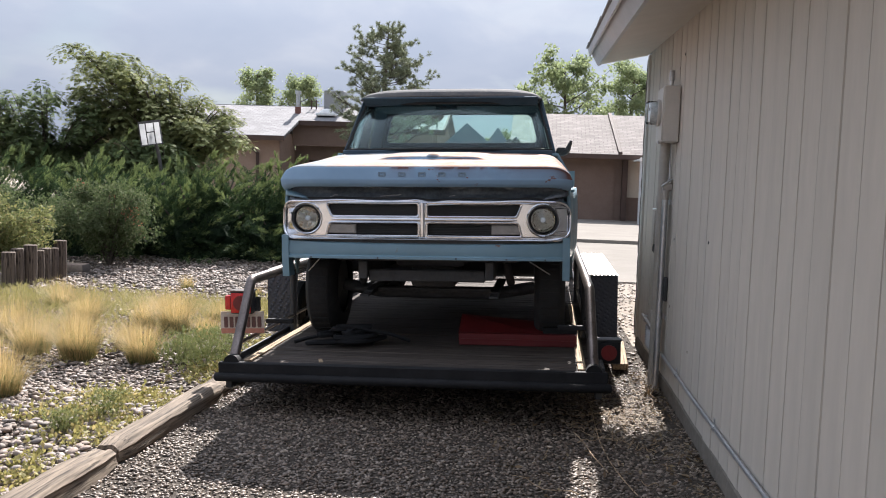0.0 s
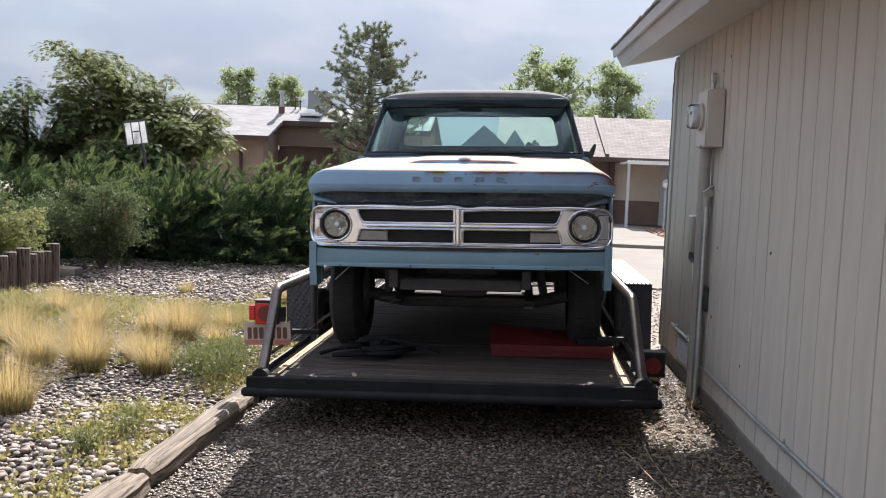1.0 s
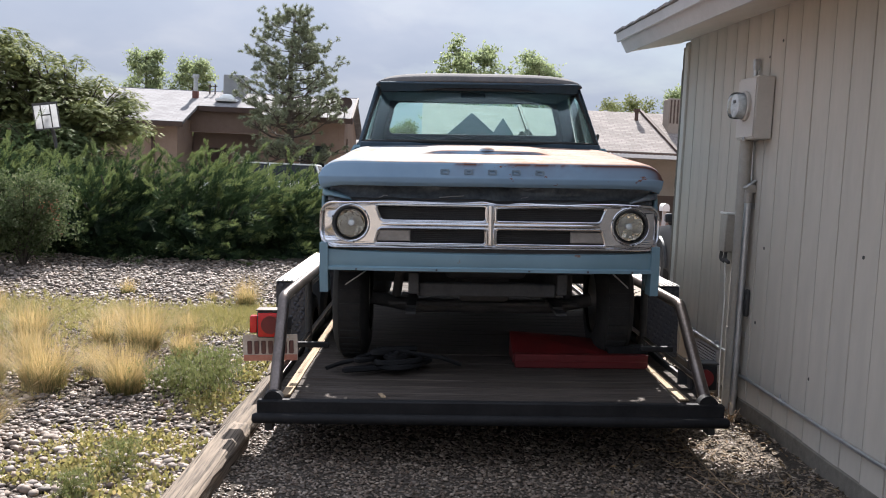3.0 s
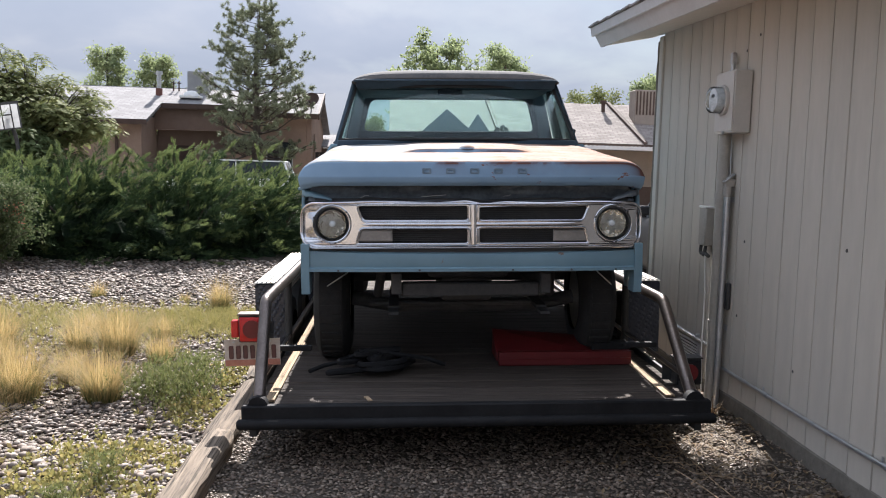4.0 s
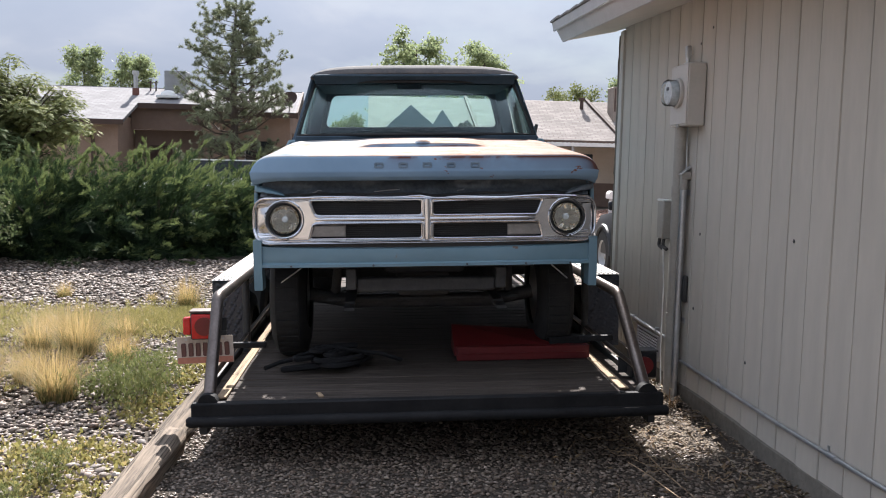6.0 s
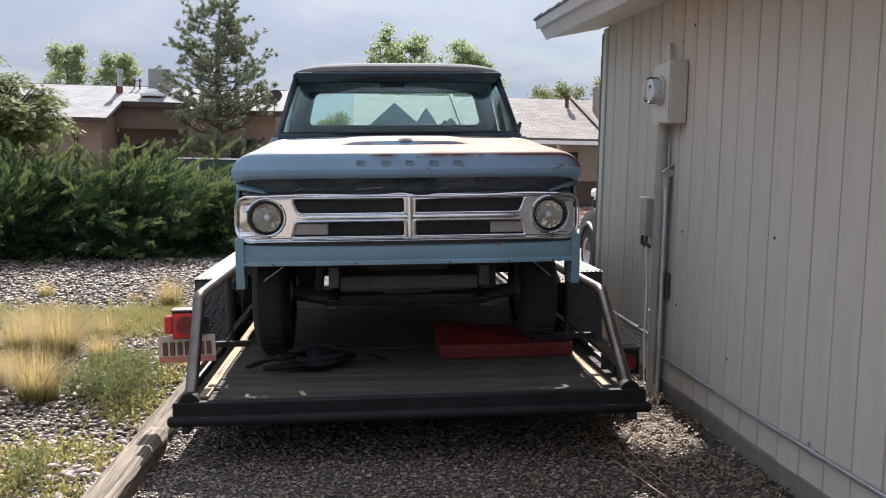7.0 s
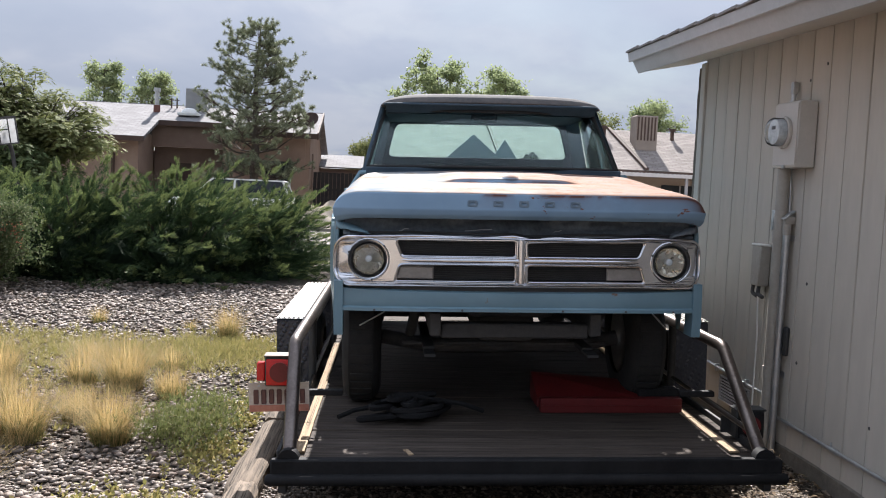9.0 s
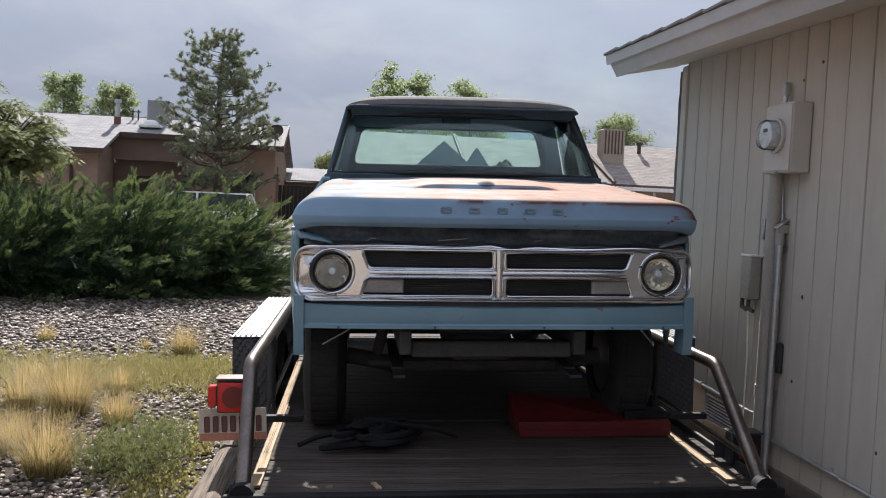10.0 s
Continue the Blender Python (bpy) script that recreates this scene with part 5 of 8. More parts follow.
def side_sheet(s):
    """Front fender with its wheel arch, bowed outwards."""
    bm = bmesh.new()
    n = 26
    cy, r = 1.31, 0.43
    rows = []
    for i in range(n + 1):
        y = 0.58 + (1.80 - 0.58) * i / n
        low = 0.66 if y < cy - r else 0.50
        if abs(y - cy) < r:
            low = max(low, 0.32 + math.sqrt(r * r - (y - cy) ** 2))
        rows.append([(s * (0.945 + 0.066 * min(1.0, (y - 0.58) / 0.6) + 0.014 * math.sin((z - 0.5) / 0.75 * math.pi) - 0.03 * max(0, (z - 1.05) / 0.2) ** 2), y, z) for z in (low + (1.12 - low) * k / 7 for k in range(8))])
    loft(bm, rows, False, False)
    ob = part("fender", bm, M_PAINT, truck, "faded blue front fender")
    sol = ob.modifiers.new("thickness", "SOLIDIFY")
    sol.thickness, sol.offset = 0.02, -1
    # added plate, hidden below the hood edge, keeps stray sun off the deck
    part("fender_light_stop", boxed((s * 0.86, 0.66, 1.095), (s * 0.985, 1.80, 1.112), 0.003), M_PAINT, truck)
    part("inner_fender", boxed((s * 0.60, 0.7, 0.72), (s * 0.64, 1.75, 1.1)), M_DARK, truck)


side_sheet(-1)
side_sheet(1)


def pane(name, corners, mat, parent, label, thick=0.004):
    a, b, c, d = [Vector(p) for p in corners]
    nrm = (b - a).cross(d - a).normalized() * thick
    bm = bmesh.new()
    loft(bm, [[a, b, c, d], [a + nrm, b + nrm, c + nrm, d + nrm]])
    ob = part(name, bm, mat, parent, label, False)
    ob.visible_shadow = False
    return ob


def cab():
    # lower body
    bm = bmesh.new()
    prof = [(0.93, 0.42), (0.99, 0.5), (1.035, 0.8), (1.035, 1.05), (0.985, 1.22), (0.885, 1.385)]
    rings = []
    for y in (1.81, 2.4, 3.02):
        rings.append([(-x, y, z) for x, z in prof] + [(x, y, z) for x, z in reversed(prof)])
    loft(bm, rings, False, False)
    body = part("cab_body", bm, M_PAINT, truck, "faded blue cab")
    sol = body.modifiers.new("thickness", "SOLIDIFY")
    sol.thickness, sol.offset = 0.03, -1
    bm = bmesh.new()
    loft(bm, [[(x, y, z - 0.06 * (x / 0.84) ** 4) for y, z in ((1.695, 1.355), (1.79, 1.372), (1.79, 1.33), (1.695, 1.32))] for x in np.linspace(-0.84, 0.84, 15)])
    part("cowl", bm, M_PAINT, truck, "blue cowl below the windshield")
    part("windshield_sill", boxed((-0.84, 1.772, 1.29), (0.84, 1.80, 1.409), 0.006), M_PILLAR, truck, "dark blue sill under the windshield")
    part("firewall", boxed((-0.88, 1.80, 0.45), (0.88, 1.83, 1.36)), M_DARK, truck)
    part("dashboard", boxed((-0.80, 1.86, 1.18), (0.80, 2.10, 1.405), 0.04, None, 3), M_SEAT, truck, "dark dashboard")
    # pillars and roof
    wb, wt_ = 0.830, 0.724          # half width of the windshield opening, low and high
    yb, yt, zb, zt = 1.76, 2.03, 1.415, 1.80

    def bow(u):
        """How far the glass curves back towards its ends."""
        return 0.13 * abs(u) ** 2.6

    for s in (-1, 1):
        bm = bmesh.new()
        tube(bm, [(s * (wb + 0.030), yb + 0.11, zb - 0.08), (s * (wt_ + 0.014), yt + 0.14, zt + 0.03)], [0.022, 0.018], 8)
        part("pillar", bm, M_PILLAR, body, "dark windshield pillar")
        bm = bmesh.new()
        loft(bm, [[(s * 0.845, 2.78, 1.38), (s * 0.845, 3.02, 1.38), (s * 0.74, 3.02, 1.38), (s * 0.76, 2.96, 1.38)], [(s * 0.735, 2.70, 1.84), (s * 0.735, 2.94, 1.84), (s * 0.68, 2.94, 1.84), (s * 0.69, 2.88, 1.84)]])
        part("rear_pillar", bm, M_PILLAR, body)
        bm = bmesh.new()
        tube(bm, [(s * 0.825, 2.16, 1.40), (s * 0.735, 2.25, 1.82)], 0.014, 8)
        part("vent_post", bm, M_ALU, body, "bright vent window post")
        pane("side_window", [(s * 0.84, 1.83, 1.40), (s * 0.845, 2.76, 1.40), (s * 0.735, 2.68, 1.82), (s * 0.735, 2.10, 1.82)], M_GLASS, body, "clear side window")
        bm = bmesh.new()
        tube(bm, [(s * 0.868, 1.95, 1.395), (s * 0.872, 2.95, 1.405)], 0.012, 6)
        part("belt_trim", bm, M_PILLAR, body)
    bm = bmesh.new()
    us_ = np.linspace(-1, 1, 21)
    tube(bm, [(u * wb, yb - 0.006 + bow(u), zb) for u in us_] + [(u * wt_, yt - 0.01 + bow(u), zt) for u in us_[::-1]] + [(-wb, yb - 0.01 + bow(1), zb)], 0.011, 8)
    part("windshield_seal", bm, M_RUBBER, body, "black rubber windshield seal")
    bm = bmesh.new()
    n, rows = 24, []
    for z_, y_, w_ in ((zb, yb, wb), ((zb + zt) / 2, (yb + yt) / 2 - 0.012, (wb + wt_) / 2 + 0.006), (zt, yt, wt_)):
        rows.append([(w_ * (2 * k / n - 1), y_ + bow(2 * k / n - 1), z_) for k in range(n + 1)])
    loft(bm, rows, False, False)
    ws = part("windshield", bm, M_GLASS, body, "clear curved windshield")
    sol = ws.modifiers.new("thickness", "SOLIDIFY")
    sol.thickness, sol.use_rim = 0.004, False
    ws.visible_shadow = False
    # roof skin: a soft cushion with a front visor lip
    bm = bmesh.new()
    rows = []
    for y, z, w in ((1.985, 1.838, 0.70), (1.966, 1.852, 0.728), (1.976, 1.892, 0.728), (2.03, 1.920, 0.72), (2.25, 1.938, 0.71), (2.5, 1.942, 0.705), (2.75, 1.932, 0.705), (2.93, 1.895, 0.71), (2.98, 1.85, 0.715)):
        line = []
        for k in range(-8, 9):
            u = math.sin(k / 8 * math.pi / 2)
            line.append(bm.verts.new((u * w * 1.035, y + 0.05 * u ** 4 * (y < 2.2), 1.832 + (z - 1.832) * (1 - abs(u) ** 6) ** 0.4 - 0.008 * u * u)))
        rows.append(line)
    for a, b in zip(rows, rows[1:]):
        for i in range(16):
            bm.faces.new((a[i], a[i + 1], b[i + 1], b[i]))
    r = part("roof", bm, M_ROOF, body, "dull slate-blue cab roof")
    sol = r.modifiers.new("thickness", "SOLIDIFY")
    sol.thickness, sol.offset = 0.03, -1
    sub = r.modifiers.new("smooth", "SUBSURF")
    sub.levels = sub.render_levels = 1
    bm = bmesh.new()
    tube(bm, rounded([(-0.745, 2.96, 1.835), (-0.745, 2.06, 1.835), (-0.70, 1.975, 1.838), (0.70, 1.975, 1.838), (0.745, 2.06, 1.835), (0.745, 2.96, 1.835)], 0.05, 3), 0.009, 8)
    part("drip_rail", bm, M_PILLAR, body)
    bm = bmesh.new()
    loft(bm, [[(x, 1.983, 1.842), (x, 2.05, 1.788), (x, 2.075, 1.788), (x, 2.03, 1.842)] for x in (-0.715, 0.715)])
    part("header", bm, M_PILLAR, body, "dark blue header above the windshield", False)
    # back wall with its window
    bm = cutout([(-0.88, 1.0), (0.88, 1.0), (0.86, 1.42), (0.73, 1.86), (-0.73, 1.86), (-0.86, 1.42)], [[(x * (0.71 - 0.065 * (z - 1.512) / 0.264) / 0.71, z) for x, z in rrect(-0.71, 1.512, 0.71, 1.776, 0.05, 4)]], 0.03, 0.004, 2.93)
    part("back_wall", bm, M_SEAT, body, "dark inner back wall")
    pane("rear_window", [(-0.715, 2.945, 1.505), (0.715, 2.945, 1.505), (0.66, 2.945, 1.782), (-0.66, 2.945, 1.782)], M_GLASS, body, "clear rear window")
    part("headliner", boxed((-0.705, 2.085, 1.782), (0.705, 2.925, 1.792)), M_SEAT, body)
    part("seat", box(boxed((-0.72, 2.35, 0.80), (0.72, 2.90, 1.0), 0.05, None, 3), (-0.72, 2.72, 1.0), (0.72, 2.90, 1.44), 0.05, None, 3), M_SEAT, truck, "dark bench seat")
    bm = bmesh.new()
    tube(bm, [(-0.36 + 0.19 * math.cos(a), 2.22 + 0.05 * math.sin(a), 1.27 + 0.17 * math.sin(a)) for a in np.linspace(0, 2 * math.pi, 25)], 0.012, 6, False)
    part("steering_wheel", bm, M_BLACK, truck)
    part("inside_mirror", boxed((-0.13, 2.10, 1.745), (0.05, 2.125, 1.795), 0.008), M_SEAT, truck)
    bm = bmesh.new()
    tube(bm, rounded([(0.87, 2.76, 1.40), (0.97, 2.75, 1.425), (0.985, 2.75, 1.47), (1.008, 2.75, 1.525)], 0.03), [0.02, 0.026, 0.028, 0.028, 0.028, 0.026, 0.026, 0.024, 0.022, 0.02, 0.018, 0.012][:12], 8)
    mi = part("door_mirror", bm, M_BLACK, truck, "dark curved door mirror arm")
    part("mirror_head", boxed((0.875, 2.735, 1.40), (0.965, 2.765, 1.465), 0.02, None, 2), M_BLACK, mi)
    part("floor_pan", boxed((-0.88, 1.83, 0.42), (0.88, 3.0, 0.46)), M_DARK, truck)


cab()


def bed():
    for s in (-1, 1):
        bm = bmesh.new()
        a, b = sorted((s * 0.80, s * 1.05))
        loft(bm, [[(a, y, 0.85), (b, y, 0.52), (b, y, 1.26), (a, y, 1.26)] for y in (3.08, 5.25)])
        part("bed_side", bm, M_PAINT, truck, "faded blue bed side", False)
    part("bed_floor", boxed((-0.80, 3.08, 0.82), (0.80, 5.25, 0.86)), M_DARK, truck)
    part("tailgate", boxed((-0.79, 5.2, 0.86), (0.79, 5.25, 1.25), 0.01), M_PAINT, truck)
    part("bed_front", boxed((-0.79, 3.08, 0.86), (0.79, 3.11, 1.28), 0.006), M_PAINT, truck)


bed()


def chassis():
    for s in (-1, 1):
        part("frame_rail", boxed((s * 0.40, 0.62, 0.50), (s * 0.46, 5.1, 0.62), 0.006), M_DARK, truck)
        part("spring", box(boxed((s * 0.42, 0.75, 0.36), (s * 0.48, 1.9, 0.375)), (s * 0.42, 0.9, 0.3765), (s * 0.48, 1.7, 0.39)), M_DARK, truck, "leaf spring")
        bm = bmesh.new()
        tube(bm, [(s * 0.52, 1.0, 0.60), (s * 0.55, 1.2, 0.42)], 0.03, 10)
        part("damper", bm, M_DARK, truck)
    bm = bmesh.new()
    tube(bm, [(-0.72, 1.31, 0.38), (-0.45, 1.31, 0.33), (0.45, 1.31, 0.33), (0.72, 1.31, 0.38)], 0.045, 10)
    part("front_axle", bm, M_DARK, truck)
    bm = bmesh.new()
    tube(bm, [(-0.6, 1.12, 0.37), (0.6, 1.12, 0.37)], 0.014, 8)
    part("tie_rod", bm, M_DARK, truck)
    bm = bmesh.new()
    box(bm, (-0.16, 1.0, 0.40), (0.16, 1.75, 0.56), 0.03, None, 2)
    box(bm, (-0.25, 0.85, 0.561), (0.25, 1.75, 1.1), 0.04, None, 2)
    part("engine", bm, M_DARK, truck, "greasy engine block and pan")
    bm = bmesh.new()
    tube(bm, [(0.0, 1.75, 0.5), (0.0, 3.9, 0.42)], 0.045, 10)
    part("drive_shaft", bm, M_DARK, truck)
    bm = bmesh.new()
    tube(bm, [(-0.75, 4.15, 0.37), (0.75, 4.15, 0.37)], 0.05, 10)
    lathe(bm, (0, 4.3, 0.37), (0, -1, 0), [(0.001, 0), (0.13, 0.04), (0.15, 0.14), (0.13, 0.26), (0.001, 0.3)], 16)
    part("rear_axle", bm, M_DARK, truck)
    part("front_cross_member", boxed((-0.40, 0.66, 0.48), (0.40, 0.76, 0.56), 0.01), M_DARK, truck)
    for s in (-1, 1):
        for y in (1.31, 4.15):
            bm = bmesh.new()
            c = (s * 0.722, y, 0.375)
            lathe(bm, c, (s, 0, 0), [(0.21, 0.0), (0.30, 0.0), (0.345, 0.015), (0.37, 0.04), (0.375, 0.11), (0.37, 0.18), (0.345, 0.205), (0.30, 0.22), (0.21, 0.22)], 40)
            w = part("wheel", bm, M_RUBBER, truck, "black truck tyre")
            if y < 2:
                for k in range(40):
                    a = 2 * math.pi * k / 40
                    part("tread_block", boxed((c[0] + s * 0.05, -0.016, 0.371), (c[0] + s * 0.17, 0.016, 0.381), 0.0, Matrix.Translation((0, y, 0.375)) @ pose(0, 0, 0, math.degrees(a), 0, 0)), M_RUBBER, w, "", False)
            bm = bmesh.new()
            lathe(bm, c, (s, 0, 0), [(0.001, 0.14), (0.07, 0.14), (0.09, 0.1), (0.16, 0.1), (0.205, 0.19), (0.215, 0.2), (0.215, 0.02)], 28)
            part("rim", bm, M_ALU, w)


chassis()

# ---- loads on the deck and in the bed ----


def red_ramp():
    th = thing("loading_ramp", "red painted steel loading ramp lying on the deck", "ramp", RIG @ pose(0, 0, 0.004))
    part("front_beam", boxed((0.21, 0.93, 0.0), (1.035, 0.99, 0.085), 0.005), M_RED, th)
    bm = bmesh.new()
    loft(bm, [[(x, 0.992, 0.02), (x, 1.25, 0.02), (x, 1.25, h), (x, 0.992, 0.075)] for x, h in ((0.20, 0.175), (0.80, 0.125))])
    part("tread", bm, M_RED, th)
    part("hinge_block", boxed((0.801, 0.995, 0.0), (1.04, 1.10, 0.125), 0.006), M_BEAM, th, "dark hinge block")
    part("seam", boxed((0.22, 0.9265, 0.040), (1.03, 0.9295, 0.046)), M_REDDARK, th)


red_ramp()


def strap_pile():
    th = thing("tie_down_chain", "dark heap of tie-down chain and strap on the deck", "chain", RIG @ pose(-0.55, 0.78, 0.02))
    bm = bmesh.new()
    pts = [(0.26 * math.cos(a) * (1.1 - a / 70) * (0.55 + 0.45 * math.sin(a * 0.37)), 0.13 * math.sin(a * 1.37 + 0.6 * math.sin(a * 0.9)) * (1.1 - a / 60), 0.014 + 0.0027 * a) for a in np.linspace(0, 40, 200)]
    tube(bm, pts, 0.018, 6)
    part("strap", bm, M_BEAM, th)
    bm = bmesh.new()
    tube(bm, [(-0.38, -0.05, 0.012), (-0.3, 0.02, 0.03), (-0.2, 0.03, 0.05), (-0.05, -0.02, 0.13), (0.3, 0.02, 0.07), (0.42, 0.06, 0.02)], 0.014, 6)
    part("rope", bm, M_BEAM, th)


strap_pile()


def deck_clip():
    th = thing("deck_chip", "pale splinter of wood standing at the rear deck edge", "wood scrap", RIG @ pose(-0.565, 0.05, 0.046))
    part("splinter", boxed((-0.012, -0.05, 0.0), (0.012, 0.03, 0.008), 0.002, pose(0, 0, 0, 0, 0, 18)), M_FRESH, th)


deck_clip()


def bed_boards():
    for x, w, h in ((-0.02, 0.30, 0.50), (0.27, 0.20, 0.43)):
        th = thing("peaked_panel", "slate blue peaked panel standing in the truck bed", "panel", PARKED @ pose(x + 0.03, 3.42 + 0.2 * (w < 0.25), 0.865), "panels in the truck bed")
        bm = bmesh.new()
        top = 0.86
        loft(bm, [[(-w, y, 0.0), (w, y, 0.0), (w, y, h + 0.10), (w * 0.02, y, top if w > 0.25 else top - 0.03), (-w * 0.02, y, top if w > 0.25 else top - 0.03), (-w, y, h + 0.10)] for y in (0.0, 0.03)])
        part("sheet", bm, M_TARP, th, "", False)
        part("edge", boxed((-w, -0.01, 0.0), (-w + 0.02, -0.001, h + 0.1)), M_ALU, th)


bed_boards()


def cargo_bundle():
    th = thing("cargo_bundle", "dark lumpy bundle standing in the truck bed", "bundle", PARKED @ pose(0.48, 3.30, 0.862))
    bm = bmesh.new()
    bmesh.ops.create_icosphere(bm, subdivisions=4, radius=1.0)
    for v in bm.verts:
        n = 1 + 0.22 * noise.noise(v.co * 3.1) + 0.1 * noise.noise(v.co * 8)
        v.co = Vector((v.co.x * 0.15 * n, v.co.y * 0.12 * n, max(0.0, 0.34 + v.co.z * 0.36 * n)))
    part("bundle", bm, M_DARK, th)


cargo_bundle()


def loose_board():
    th = thing("loose_board", "bleached loose board lying on the gravel by the wall", "board", pose(0.80, 7.35, 0.075, 2, -4, -3))
    part("plank", boxed((-0.06, -0.42, 0), (0.06, 0.42, 0.045), 0.006), M_FRESH, th)


loose_board()


def ground_cable():
    for pts in ([(0.49, 5.81), (0.485, 5.45), (0.49, 5.04), (0.52, 4.68), (0.56, 4.43), (0.61, 4.21)], [(0.35, 5.21), (0.40, 5.02), (0.43, 4.8), (0.5, 4.5)]):
        bm = bmesh.new()
        tube(bm, rounded([(x, y, 0.038) for x, y in pts], 0.1, 3), 0.0028, 6)
        tagged(part("cable", bm, M_FRESH), "thin pale cable lying on the gravel", "cable", "cables on the gravel")


ground_cable()


def dry_weed():
    """A few curled dry stems standing at the foot of the conduit."""
    rng = np.random.default_rng(31)
    th = thing("dry_weed", "curled dry weed at the foot of the conduit", "weed", pose(0.90, 6.12, 0.05))
    for k in range(9):
        a, ln = rng.uniform(0, 6.28), rng.uniform(0.10, 0.30)
        bm = bmesh.new()
        pts = [(math.cos(a + 0.5 * u) * ln * 0.5 * u, math.sin(a + 0.8 * u) * ln * 0.6 * u, ln * (u - 0.45 * u ** 3)) for u in np.linspace(0, 1, 8)]
        tube(bm, pts, [0.0032 - 0.0003 * j for j in range(8)], 5)
        part("stem", bm, M_FRESH, th)


dry_weed()


def twigs():
    rng = np.random.default_rng(3)
    for k in range(46):
        x, y = (rng.uniform(0.1, 0.93), rng.uniform(3.6, 6.3)) if k < 16 else (rng.uniform(0.4, 0.9), rng.uniform(4.9, 5.9))
        a, ln = rng.uniform(0, math.pi), rng.uniform(0.15, 0.6) if k < 12 else rng.uniform(0.07, 0.22)
        bm = bmesh.new()
        pts = [(x + math.cos(a + 0.25 * math.sin(j)) * ln * (j / 6 - 0.5), y + math.sin(a + 0.3 * math.cos(j * 0.8)) * ln * (j / 6 - 0.5), 0.035 + 0.012 * math.sin(j * 1.4)) for j in range(7)]
        tube(bm, pts, [0.0035 - 0.0003 * j for j in range(7)], 5)
        tagged(part("twig", bm, M_FRESH), "thin dry pale twig on the gravel", "twig", "twigs on the gravel")


twigs()

# ---- plants ----


def spray_shape():
    """A feathery twig tip: a stem with leaflets to both sides, pointing along z."""
    v, f = [], []
    for k in range(3):
        z = 0.14 + 0.28 * k
        ln = 0.25 * (1 - 0.2 * k)
        for s in (-1, 1):
            i = len(v)
            v += [(0, 0, z - 0.08), (0, 0.02 * s, z + 0.11), (s * ln, 0.05 * s + 0.03, z + 0.30)]
            f.append((i, i + 1, i + 2))
    i = len(v)
    v += [(-0.03, 0, 0.0), (0.03, 0, 0.0), (0, 0, 1.15)]
    f.append((i, i + 1, i + 2))
    return v, f


def tuft_shape(n, rng, spread=0.55, wide=0.02):
    """A burst of thin needles."""
    v, f = [], []
    for k in range(n):
        a = 2 * math.pi * k / n + rng.uniform(-0.3, 0.3)
        r = rng.uniform(0.1, 1.0) * spread
        tip = (math.cos(a) * r, math.sin(a) * r, rng.uniform(0.6, 1.0))
        i = len(v)
        v += [(-math.sin(a) * wide, math.cos(a) * wide, 0), (math.sin(a) * wide, -math.cos(a) * wide, 0), tip]
        f.append((i, i + 1, i + 2))
    return v, f


def leaf_cluster(n, rng, size=0.45):
    """A few kite-shaped leaves round a point."""
    v, f = [], []
    for k in range(n):
        d = Vector(rng.normal(0, 1, 3)).normalized()
        u = d.orthogonal().normalized()
        u.rotate(Matrix.Rotation(rng.uniform(0, 6.28), 3, d))
        c = Vector(rng.normal(0, 0.42, 3))
        i = len(v)
        for p in (c, c + (d * 0.5 + u * 0.3) * size, c + d * size, c + (d * 0.5 - u * 0.3) * size):
            v.append(tuple(p))
        f.append((i, i + 1, i + 2, i + 3))
    return v, f


def frond_shape():
    """A drooping leaf of four leaflets along z, its face towards y."""
    v, f = [], []
    for z, side, ln in ((0.05, -1, 0.5), (0.12, 1, 0.5), (0.36, -0.7, 0.48), (0.45, 0.6, 0.55)):
        i = len(v)
        d, w = Vector((0.62 * side, 0.08, 0.78)) * ln, Vector((0.15, -0.03 * side, -0.12 * side))
        c = Vector((0.03 * side, 0.0, z))
        v += [tuple(c), tuple(c + d * 0.5 + w), tuple(c + d), tuple(c + d * 0.5 - w)]
        f.append((i, i + 1, i + 2, i + 3))
    return v, f


